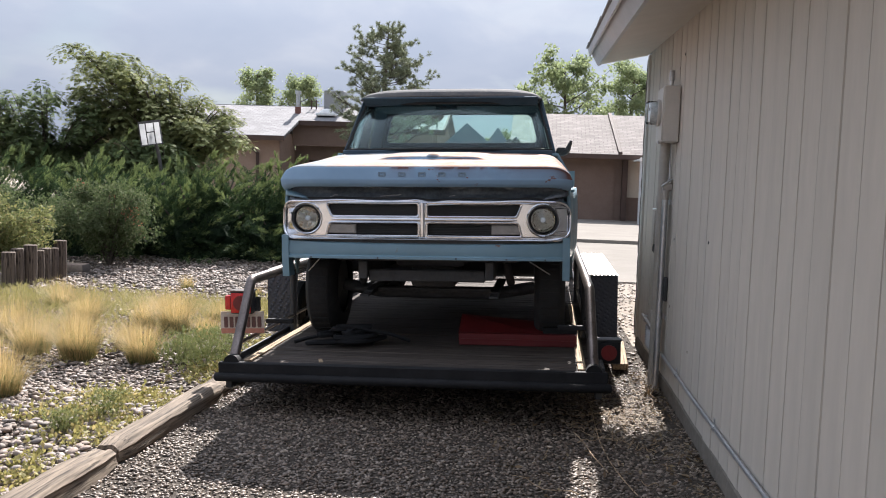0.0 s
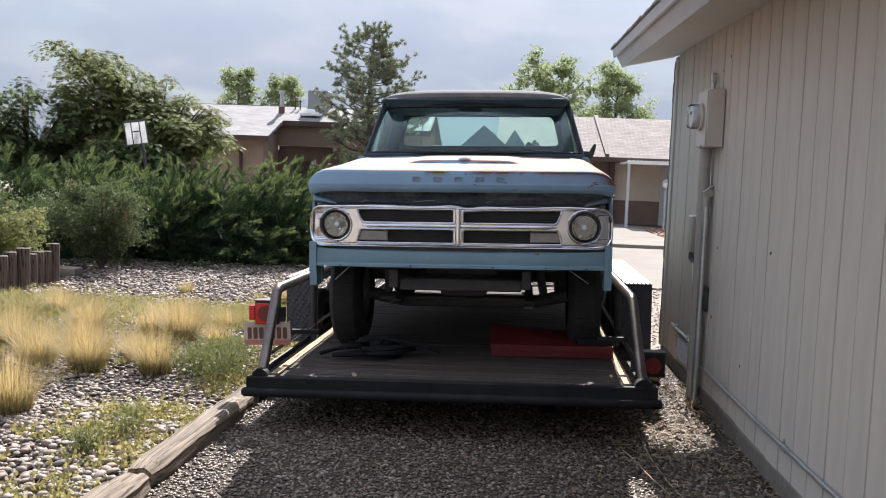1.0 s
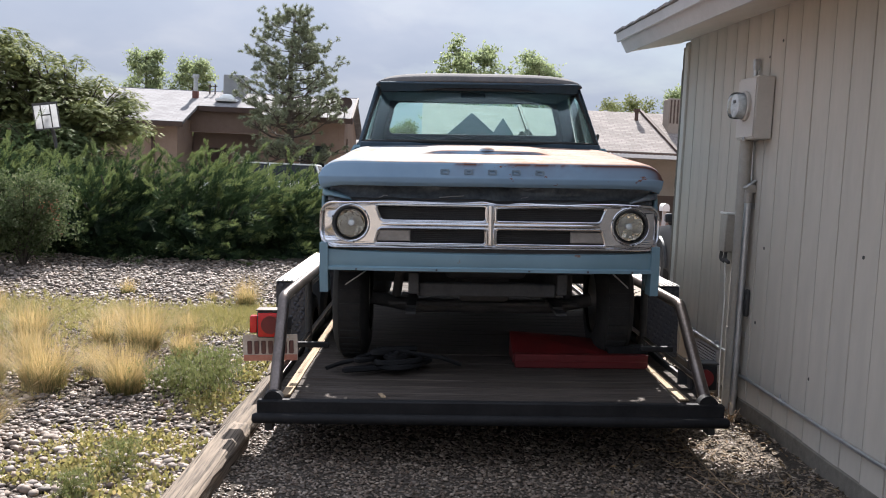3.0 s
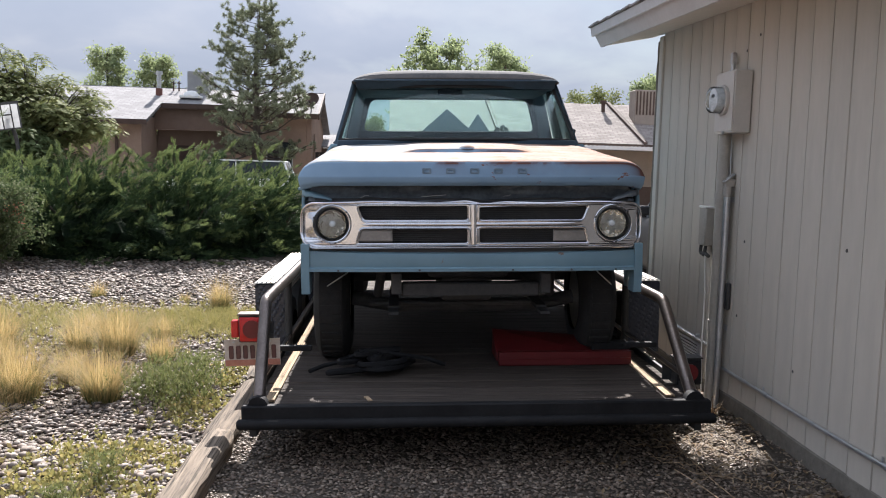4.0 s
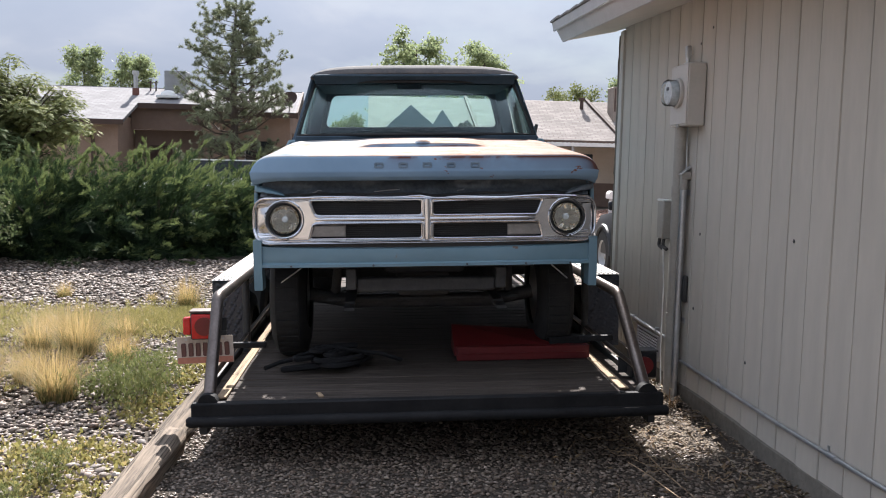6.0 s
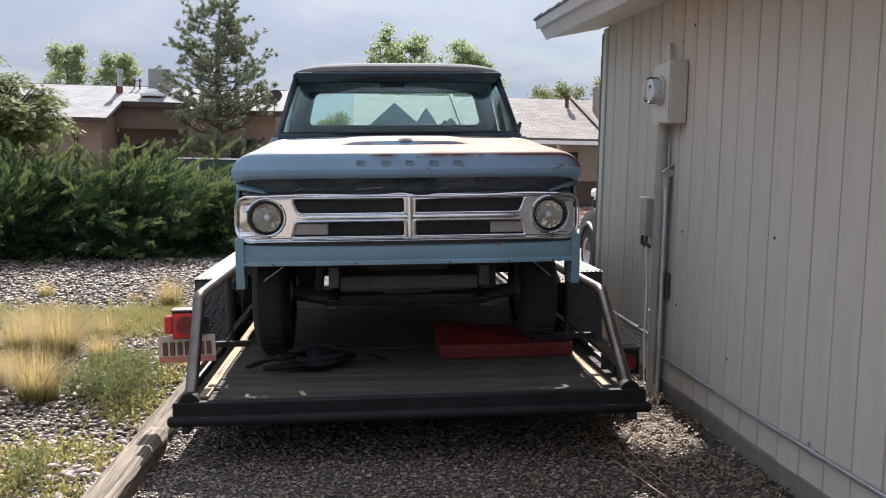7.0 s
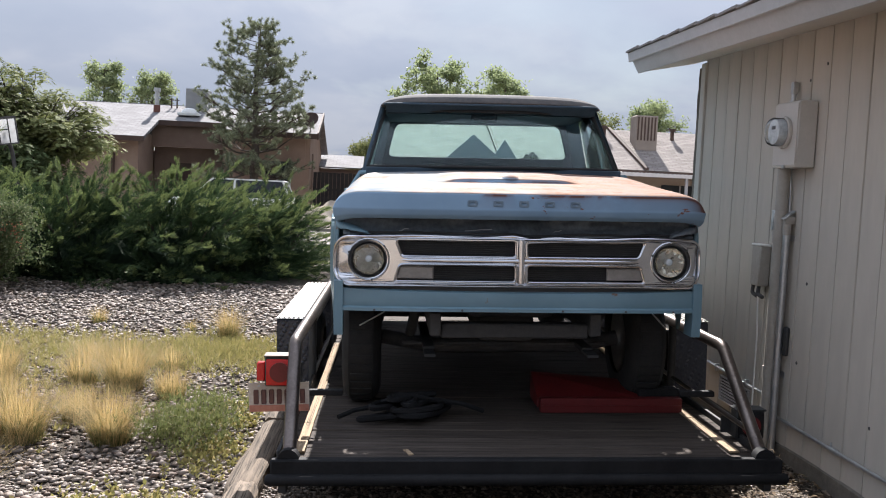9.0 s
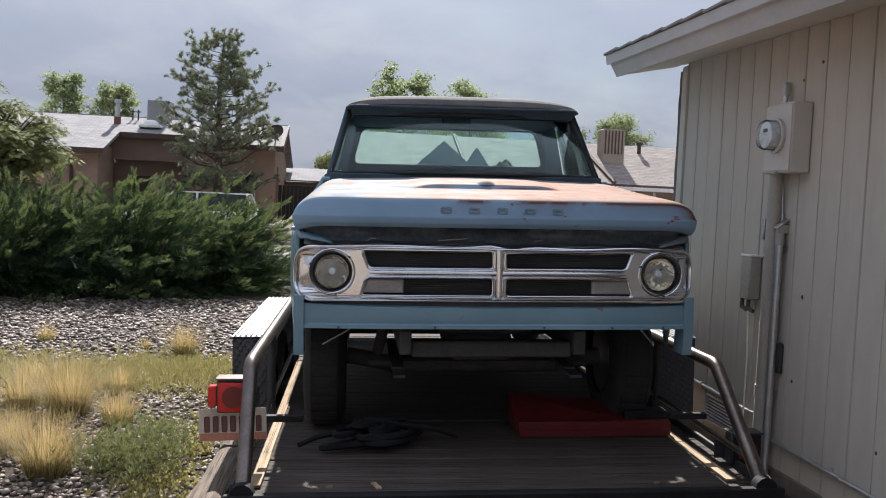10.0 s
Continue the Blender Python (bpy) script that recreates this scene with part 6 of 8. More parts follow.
def juniper(x, y, rx, ry, h, count, seed, label):
    rng = np.random.default_rng(seed)
    th = thing("juniper_shrub", label, "shrub", pose(x, y, -0.03), "juniper hedge")
    bm = bmesh.new()
    for k in range(9):
        a = 2 * math.pi * k / 9 + rng.uniform(-0.3, 0.3)
        e = Vector((math.cos(a) * rx * 0.6, math.sin(a) * ry * 0.6, h * rng.uniform(0.45, 0.8)))
        tube(bm, [(0, 0, 0), e * 0.35 + Vector((0, 0, 0.05)), e * 0.7, e], [0.05, 0.035, 0.022, 0.01], 6)
    part("trunk", bm, M_BARK, th)
    # an added core that closes the shrub, inner shade put into its dark colour
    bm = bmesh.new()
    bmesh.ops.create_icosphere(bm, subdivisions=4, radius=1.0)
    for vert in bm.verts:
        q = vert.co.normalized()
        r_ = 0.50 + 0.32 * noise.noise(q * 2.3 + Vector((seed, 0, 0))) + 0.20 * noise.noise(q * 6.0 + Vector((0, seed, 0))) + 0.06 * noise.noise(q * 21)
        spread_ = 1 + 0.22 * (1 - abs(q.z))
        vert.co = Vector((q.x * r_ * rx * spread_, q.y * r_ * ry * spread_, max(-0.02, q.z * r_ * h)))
    tagged(part("shade_core", bm, M_INNER, th, "dark core with the shrub's inner shade put into its colour"), "dark core with the shrub's inner shade put into its colour", "", "", "stuff")
    # plumes: arching tips set on a lumpy mound that reaches the ground, each feathered with sprays
    m = count // 30
    a = rng.uniform(0, 2 * math.pi, m)
    e = np.arcsin(rng.uniform(0.0, 1.0, m) ** 0.8)
    d = np.column_stack([np.cos(a) * np.cos(e), np.sin(a) * np.cos(e), np.sin(e)])
    lump = np.array([noise.noise(Vector(q) * 2.3 + Vector((seed, 0, 0))) for q in d.tolist()])
    knob = np.array([noise.noise(Vector(q) * 6.0 + Vector((0, seed, 0))) for q in d.tolist()])
    wall_ = 1 + 0.22 * (1 - np.sin(e))
    root = d * ((0.64 + 0.40 * lump + 0.30 * knob) * rng.uniform(0.80, 1.06, m))[:, None] * np.array([rx, ry, h]) * np.column_stack([wall_, wall_, np.ones(m)])
    way = d * 0.75 + np.column_stack([rng.normal(0.58, 0.40, m), rng.normal(-0.22, 0.3, m), rng.uniform(-0.15, 0.42, m)])
    way /= np.linalg.norm(way, axis=1, keepdims=True)
    ln = rng.uniform(0.45, 0.95, m) * (1 + 0.7 * (rng.uniform(0, 1, m) < 0.03) * (e > 0.7))
    w = np.repeat(np.arange(m), 52)
    k = rng.uniform(0.0, 1.0, len(w))
    off = rng.normal(0, 1, (len(w), 3))
    off /= np.linalg.norm(off, axis=1, keepdims=True)
    p = root[w] + way[w] * (ln[w] * k)[:, None] + off * (0.100 * (1.10 - k) * rng.uniform(0.15, 1.0, len(w)))[:, None]
    p[:, 2] -= 0.16 * k * k * ln[w]
    dirs = way[w] * 1.0 + off * (0.5 * (1.1 - k))[:, None] + rng.normal(0, 0.15, p.shape)
    keep = p[:, 2] > 0.0
    # outer sprays on the lumps take a lighter green that paints sunlight
    lit_tip = keep & (k > 0.5) & (0.5 * lump[w] + knob[w] + rng.normal(0, 0.12, len(k)) > 0.02)
    v, f = spray_shape()
    for name, mat, which, text in (("foliage", M_JUNIPER, keep & ~lit_tip, "feathery dark green juniper sprays"), ("young_growth", M_JUNTIP, lit_tip, "lighter yellow-green plume tips, sunlight put into their colour")):
        n = int(which.sum())
        ob = scattered(name, v, f, p[which], turns_to(dirs[which], rng), rng.uniform(0.060, 0.140, n), mat, th)
        tagged(ob, text, "", "", "stuff")
    return th


for k, (x, y, rx, ry, h, c) in enumerate(((-3.25, 16.2, 1.15, 1.4, 1.46, 7500), (-4.4, 15.4, 1.25, 1.7, 1.68, 8500), (-5.8, 15.2, 1.45, 1.8, 1.72, 10000), (-7.5, 15.2, 1.6, 1.8, 1.8, 10000), (-9.4, 15.3, 1.6, 1.8, 1.85, 8000), (-11.5, 15.6, 1.7, 1.8, 1.85, 5500), (-4.5, 17.5, 1.6, 1.3, 1.62, 4800))):
    juniper(x, y, rx, ry, h, c, 20 + k, "dense dark green juniper shrub of the hedge, feathery tips")


def grass(x, y, h, r, n, seed, label, straw=0.8):
    """A bunch of fine arching blades, straw above and green at the foot."""
    rng = np.random.default_rng(seed)
    th = thing("bunch_grass", label, "ornamental grass", pose(x, y, -0.01), "bunch grasses")
    for name, mat, count, hh in (("straw_blades", M_STRAW, int(n * straw * 1.35), h * 0.84), ("green_blades", M_BASEGRASS, int(n * (1 - straw) * 3.2 + 90), h * 0.50)):
        me = bpy.data.meshes.new(name)
        a = rng.uniform(0, 2 * math.pi, count)
        rr = r * 0.24 * np.sqrt(rng.uniform(0, 1, count))
        base = np.column_stack([np.cos(a) * rr, np.sin(a) * rr, np.zeros(count)])
        lean = rng.uniform(0.03, 0.95, count) ** 1.3
        a2 = a + rng.normal(0, 0.5, count)
        ht = hh * rng.uniform(0.55, 1.08, count)
        out = np.column_stack([np.cos(a2), np.sin(a2), np.zeros(count)])
        sd = np.column_stack([-np.sin(a2), np.cos(a2), np.zeros(count)])
        w = rng.uniform(0.0008, 0.0018, count)[:, None]
        rows = []
        for k in (0.0, 0.35, 0.7, 1.0):
            c = base + out * (lean * ht * (0.35 * k + 0.85 * k * k))[:, None]
            c[:, 2] = ht * (k - 0.25 * lean * k * k)
            ww = w * (1 - 0.85 * k)
            rows += [c - sd * ww, c + sd * ww]
        v = np.stack(rows, 1).reshape(-1, 3)
        f = np.array([(0, 1, 3, 2), (2, 3, 5, 4), (4, 5, 7, 6)])
        f = (f[None] + (np.arange(count) * 8)[:, None, None]).reshape(-1, 4)
        me.from_pydata(v.tolist(), [], f.tolist())
        me.materials.append(mat)
        ob = new(name, me)
        ob.parent = th
        tagged(ob, "", "", "", "stuff")
    return th


for k, (x, y, h, r, n) in enumerate(((-3.43, 6.53, 0.50, 0.5, 1100), (-2.92, 6.56, 0.42, 0.45, 900), (-3.86, 6.62, 0.44, 0.5, 900), (-3.33, 5.36, 0.50, 0.5, 900), (-3.2, 7.85, 0.52, 0.5, 1000), (-3.24, 6.98, 0.33, 0.4, 600), (-2.82, 7.65, 0.31, 0.4, 500), (-3.55, 8.0, 0.38, 0.4, 600), (-2.83, 10.1, 0.44, 0.34, 500), (-4.28, 10.76, 0.24, 0.3, 240), (-3.28, 10.47, 0.17, 0.2, 140), (-4.35, 7.15, 0.46, 0.5, 800), (-4.2, 8.1, 0.42, 0.5, 700), (-4.9, 8.9, 0.4, 0.5, 500), (-5.2, 7.7, 0.45, 0.5, 500), (-5.0, 6.4, 0.5, 0.5, 500), (-3.95, 7.5, 0.32, 0.4, 500), (-3.7, 8.7, 0.3, 0.5, 400), (-3.05, 8.6, 0.28, 0.4, 350))):
    grass(x, y, h, r, n, 50 + k, "clump of golden dry bunch grass, green at its foot")


def weeds(name, n, spots, lo, hi, mat, label, seed, leafy=True):
    rng = np.random.default_rng(seed)
    s = np.array(spots)
    w = s[rng.integers(0, len(s), n)]
    p = np.column_stack([w[:, 0] + rng.normal(0, 0.5, n) * w[:, 2], w[:, 1] + rng.normal(0, 0.5, n) * w[:, 3], rng.uniform(0.0, 1.0, n) * w[:, 4] * 0.6])
    keep = p[:, 0] < -2.12
    p = p[keep]
    v, f = leaf_cluster(7, rng, 0.9) if leafy else tuft_shape(9, rng, 1.1, 0.05)
    ob = scattered(name, v, f, p, yaw_turns(len(p), rng, 0.35), rng.uniform(lo, hi, len(p)), mat)
    return tagged(ob, label, "weeds", "", "stuff")


weeds("low_weeds", 1700, ((-2.64, 5.4, 0.32, 0.3, 0.03), (-2.7, 4.99, 0.36, 0.16, 0.025), (-2.33, 4.71, 0.28, 0.4, 0.03), (-2.36, 3.95, 0.34, 0.34, 0.03), (-2.4, 5.42, 0.36, 0.24, 0.03), (-2.3, 6.3, 0.2, 0.5, 0.03), (-2.2, 7.2, 0.2, 0.9, 0.03), (-3.1, 4.4, 0.3, 0.2, 0.03)), 0.018, 0.042, M_WEED, "low yellow-green weeds among the river stones", 5)
weeds("meadow_weeds", 8200, ((-3.6, 9.1, 1.6, 0.9, 0.06), (-5.4, 9.2, 1.5, 1.0, 0.08), (-2.7, 9.3, 0.7, 0.7, 0.05), (-4.6, 7.5, 1.8, 1.2, 0.06), (-6.2, 8.0, 1.4, 1.6, 0.08)), 0.03, 0.085, M_WEED, "patch of yellow-green low weeds in the yard", 6, False)
weeds("small_feathery_weed", 420, ((-2.44, 5.05, 0.1, 0.1, 0.26), (-2.52, 4.7, 0.09, 0.09, 0.2)), 0.018, 0.042, M_FEATHER, "small grey-green feathery weed by the timber", 9, False)
weeds("feathery_weed", 1350, ((-2.36, 6.40, 0.24, 0.22, 0.48), (-2.62, 6.60, 0.22, 0.22, 0.30), (-2.42, 6.85, 0.24, 0.26, 0.38)), 0.022, 0.06, M_FEATHER, "soft grey-green feathery weeds beside the grass", 8, False)


def leafy_bush(x, y, rx, ry, h, count, seed, mat, name, label, size=(0.03, 0.07), blooms=0):
    """Arching stems that fan out from the foot, leaves in loose sprays along their outer parts."""
    rng = np.random.default_rng(seed)
    th = thing(name, label, "bush", pose(x, y, -0.02), "yard bushes")
    arcs = []
    for k in range(34):
        a, far_ = rng.uniform(0, 6.28), math.sqrt(rng.uniform(0.05, 1.0))
        e = Vector((math.cos(a) * rx * far_, math.sin(a) * ry * far_, h * rng.uniform(0.45, 1.0) * (1.1 - 0.45 * far_)))
        bend = Vector((e.x * 0.45, e.y * 0.45, e.z * 1.12))
        arc = [(bend * (2 * u * (1 - u)) + e * (u * u)) for u in (0, 0.25, 0.5, 0.75, 1.0)]
        bm = bmesh.new()
        tube(bm, arc, [0.012, 0.010, 0.008, 0.005, 0.003], 5)
        part("stem", bm, M_BARK, th)
        arcs.append((bend, e))
    pick = rng.integers(0, len(arcs), count)
    u = rng.uniform(0.22, 1.04, count)[:, None]
    bends, ends = np.array([tuple(q[0]) for q in arcs])[pick], np.array([tuple(q[1]) for q in arcs])[pick]
    p = bends * (2 * u * (1 - u)) + ends * (u * u) + rng.normal(0, 0.075, (count, 3))
    p = p[p[:, 2] > 0.03]
    v, f = leaf_cluster(5, rng, 0.7)
    ob = scattered("foliage", v, f, p, turns_to(rng.normal(0, 1, p.shape), rng), rng.uniform(*size, len(p)), mat, th)
    tagged(ob, "", "", "", "stuff")
    if blooms:
        p = np.array([tuple(q[1]) for q in arcs])[rng.integers(0, 9, blooms)] + rng.normal(0, 0.06, (blooms, 3)) + np.array([0, 0, 0.04])
        ob = scattered("flower_heads", v, f, p, turns_to(rng.normal(0, 1, p.shape), rng), rng.uniform(0.02, 0.045, blooms), M_BLOOM, th)
        tagged(ob, "small dull red flower heads", "", "", "stuff")


leafy_bush(-6.35, 12.8, 0.80, 0.75, 1.42, 5600, 91, M_PLUME, "silvery_bush", "silvery green loose bush with dull red flower heads", (0.03, 0.07), 150)
leafy_bush(-7.15, 10.9, 0.95, 0.85, 1.22, 6200, 92, M_OLIVE, "yellow_bush", "yellow-green spreading bush beside the log posts")
leafy_bush(-7.9, 12.6, 1.05, 1.0, 1.35, 4000, 93, M_PLUME, "silvery_bush", "silvery green tall bush in front of the hedge")


def log_edging():
    rng = np.random.default_rng(12)
    for k in range(7):
        x, y = -6.16 - 0.012 * k + rng.uniform(-0.03, 0.03), 11.1 - 0.17 * k
        h = 0.47 + rng.uniform(-0.07, 0.04)
        bm = bmesh.new()
        tube(bm, [(0, 0, -0.05), (0.005, 0, h * 0.5), (0.0, 0.01, h - 0.01), (0, 0.01, h)], [0.085, 0.083, 0.08, 0.07], 12)
        for v in bm.verts:
            v.co.x += 0.008 * noise.noise((v.co * 9) + Vector((k, 0, 0)))
        ob = part("log_post", bm, M_LOG)
        ob.location = (x, y, 0)
        tagged(ob, "weathered upright log post of the raised bed edging", "log post", "log edging")
    for k, (x, y) in enumerate(((-6.42, 11.85), (-6.85, 12.1))):
        ob = part("flat_stone", boxed((-0.22, -0.12, 0.0), (0.22, 0.12, 0.13), 0.03, pose(0, 0, 0, 0, 0, 12 * k), 2), M_STONES)
        ob.location = (x, y, -0.01)
        tagged(ob, "flat tan stone block beside the log posts", "stone block", "stone blocks")


log_edging()


def branchy(bm, rng, base, top, reach, n, r0, droop=0.0, low=0.25):
    """A tapered trunk with limbs; gives back the limb tips and mid points."""
    b, t = Vector(base), Vector(top)
    tube(bm, [b, b.lerp(t, 0.35) + Vector((0.03, 0, 0)), b.lerp(t, 0.7), t], [r0, r0 * 0.75, r0 * 0.45, r0 * 0.12], 9)
    spots = []
    for k in range(n):
        f = low + (1 - low) * (k + 0.5) / n
        a = k * 2.4 + rng.uniform(-0.4, 0.4)
        s = b.lerp(t, f)
        ln = reach(f) * rng.uniform(0.66, 1.12)
        e = s + Vector((math.cos(a) * ln, math.sin(a) * ln, ln * (0.32 - droop) * rng.uniform(0.4, 1.2)))
        m = s.lerp(e, 0.55) + Vector((0, 0, -0.08 * ln if droop else 0.1 * ln))
        r = r0 * 0.34 * (1 - 0.6 * f)
        tube(bm, [s, m, e], [r, r * 0.6, r * 0.2], 6)
        spots.append((s, m, e))
        for q in range(3):
            st = m.lerp(e, 0.25 * q + 0.1)
            e2 = st + Vector(rng.normal(0, 1, 3)).normalized() * ln * 0.33 + Vector((0, 0, 0.05 * ln))
            tube(bm, [st, e2], [r * 0.4, r * 0.12], 5)
            spots.append((st, st.lerp(e2, 0.6), e2))
    return spots


def pine(x, y, h, seed):
    """A straight trunk with uneven limbs that sweep up at their ends; round tufts of needles on the outer twigs, open gaps between."""
    rng = np.random.default_rng(seed)
    th = thing("pine_tree", "tall dark green pine with open branches and tufted needles", "pine tree", pose(x, y, -0.03))
    bm = bmesh.new()
    tube(bm, [(0, 0, 0), (0.03, 0, h * 0.35), (-0.02, 0, h * 0.7), (0.08, 0, h * 0.9), (0.1, 0, h - 0.1)], [0.2, 0.15, 0.085, 0.035, 0.015], 9)
    tips = [(Vector((0.1, 0, h - 0.1)), 0.9), (Vector((0.09, 0, h - 0.35)), 0.9)]
    n = 86
    for k in range(n):
        f = 0.27 + 0.70 * ((k + 0.5) / n) ** 0.92
        g0 = (f - 0.27) / 0.73
        a = k * 2.4 + rng.uniform(-0.5, 0.5)
        ln = (0.30 + 2.1 * (1.0 - g0) ** 0.55 * min(1.0, 0.74 + 1.4 * g0)) * rng.choice((0.6, 0.8, 0.95, 1.1))
        s = Vector((0.03, 0, h * f - 0.25 * ln))
        rise = rng.uniform(0.12, 0.42) if g0 > 0.15 else rng.uniform(-0.22, 0.1)
        e = s + Vector((math.cos(a) * ln, math.sin(a) * ln, ln * rise))
        m = s.lerp(e, 0.5) - Vector((0, 0, 0.10 * ln))
        r = 0.055 * (1.15 - f)
        tube(bm, [s, m, m.lerp(e, 0.6) + Vector((0, 0, 0.01)), e], [r, r * 0.7, r * 0.45, r * 0.25], 6)
        tips.append((e, 1.0))
        for q in range(int(5 + 8 * min(1.0, ln / 1.5))):
            g = rng.uniform(0.34, 0.98)
            st = s.lerp(m, g / 0.5) if g < 0.5 else m.lerp(e, (g - 0.5) / 0.5)
            side = a + rng.choice((-1, 1)) * rng.uniform(0.4, 1.2)
            l2 = min(0.62, ln * rng.uniform(0.18, 0.42))
            e2 = st + Vector((math.cos(side) * l2, math.sin(side) * l2, l2 * rng.uniform(0.15, 0.9)))
            tube(bm, [st, e2], [r * 0.42, r * 0.15], 5)
            tips.append((e2, rng.uniform(0.75, 1.1)))
            if rng.uniform() < 0.45:
                tips.append((st.lerp(e2, 0.5) + Vector((0, 0, 0.05)), 0.7))
    part("trunk", bm, M_BARK, th)
    p, d, size = [], [], []
    for c, big_ in tips:
        for k in range(10):
            o = Vector(rng.normal(0, 1, 3)).normalized()
            p.append(c + o * 0.02)
            d.append(o + Vector((0, 0, 0.2)))
            size.append(big_ * rng.uniform(0.12, 0.185))
    p, d = np.array([tuple(q) for q in p]), np.array([tuple(q) for q in d])
    v, f = tuft_shape(11, rng, 0.85, 0.048)
    ob = scattered("crown", v, f, p, turns_to(d, rng), np.array(size), M_PINE, th)
    tagged(ob, "", "", "", "stuff")


pine(-6.3, 36.0, 7.8, 31)


def broadleaf(x, y, h, reach, n, count, seed, mat, label, size, low=0.35, lean=(0, 0), clump=0.3, r0=0.18, rise=-0.35):
    rng = np.random.default_rng(seed)
    th = thing("leafy_tree", label, "tree", pose(x, y, -0.03), "leafy trees")
    bm = bmesh.new()
    spots = branchy(bm, rng, (0, 0, 0), (lean[0], lean[1], h * 0.86), reach, n, r0, rise, low)
    part("trunk", bm, M_BARK, th)
    idx = rng.integers(0, len(spots), count)
    p = np.array([tuple(spots[i][1].lerp(spots[i][2], rng.uniform(0.1, 1.12))) for i in idx]) + rng.normal(0, clump, (count, 3)) * np.array([1, 1, 0.7])
    v, f = leaf_cluster(4, rng, 0.95)
    ob = scattered("crown", v, f, p, turns_to(rng.normal(0, 1, p.shape), rng), rng.uniform(*size, count) * 1.12, mat, th)
    tagged(ob, "", "", "", "stuff")


broadleaf(-16.9, 52.0, 8.5, lambda f: 2.0 * (1.15 - f) ** 0.5, 22, 3600, 41, M_LEAF, "slim yellow-green tree behind the roof", (0.085, 0.15), 0.35, (0, 0), 0.19)
broadleaf(-14.4, 52.5, 8.0, lambda f: 2.0 * (1.15 - f) ** 0.5, 22, 3600, 42, M_LEAF, "slim yellow-green tree beside its twin", (0.085, 0.15), 0.35, (0, 0), 0.19)
broadleaf(1.5, 45.0, 8.4, lambda f: 3.4 * (1.12 - f) ** 0.5, 22, 4400, 43, M_LEAF, "broad yellow-green tree behind the low house", (0.085, 0.15), 0.35, (-0.3, 0), 0.2)
broadleaf(4.4, 45.5, 8.3, lambda f: 2.6 * (1.12 - f) ** 0.5, 18, 3600, 44, M_LEAF, "yellow-green tree behind the low house", (0.085, 0.15), 0.35, (0.3, 0), 0.2)
broadleaf(9.5, 47.0, 5.9, lambda f: 2.6 * (1.12 - f) ** 0.5, 16, 3000, 45, M_LOCUST, "dull green tree behind the roof ridge", (0.085, 0.15), 0.35, (0, 0), 0.2)
broadleaf(12.2, 46.0, 7.0, lambda f: 2.4 * (1.12 - f) ** 0.5, 20, 3800, 46, M_LEAF, "bright yellow-green tree behind the roof cooler", (0.085, 0.15), 0.35, (0, 0), 0.2)
broadleaf(-2.2, 50.0, 4.3, lambda f: 1.4 * (1.12 - f) ** 0.5, 14, 3000, 47, M_LOCUST, "small dark green tree behind the fence", (0.08, 0.14), 0.3, (0, 0), 0.19)


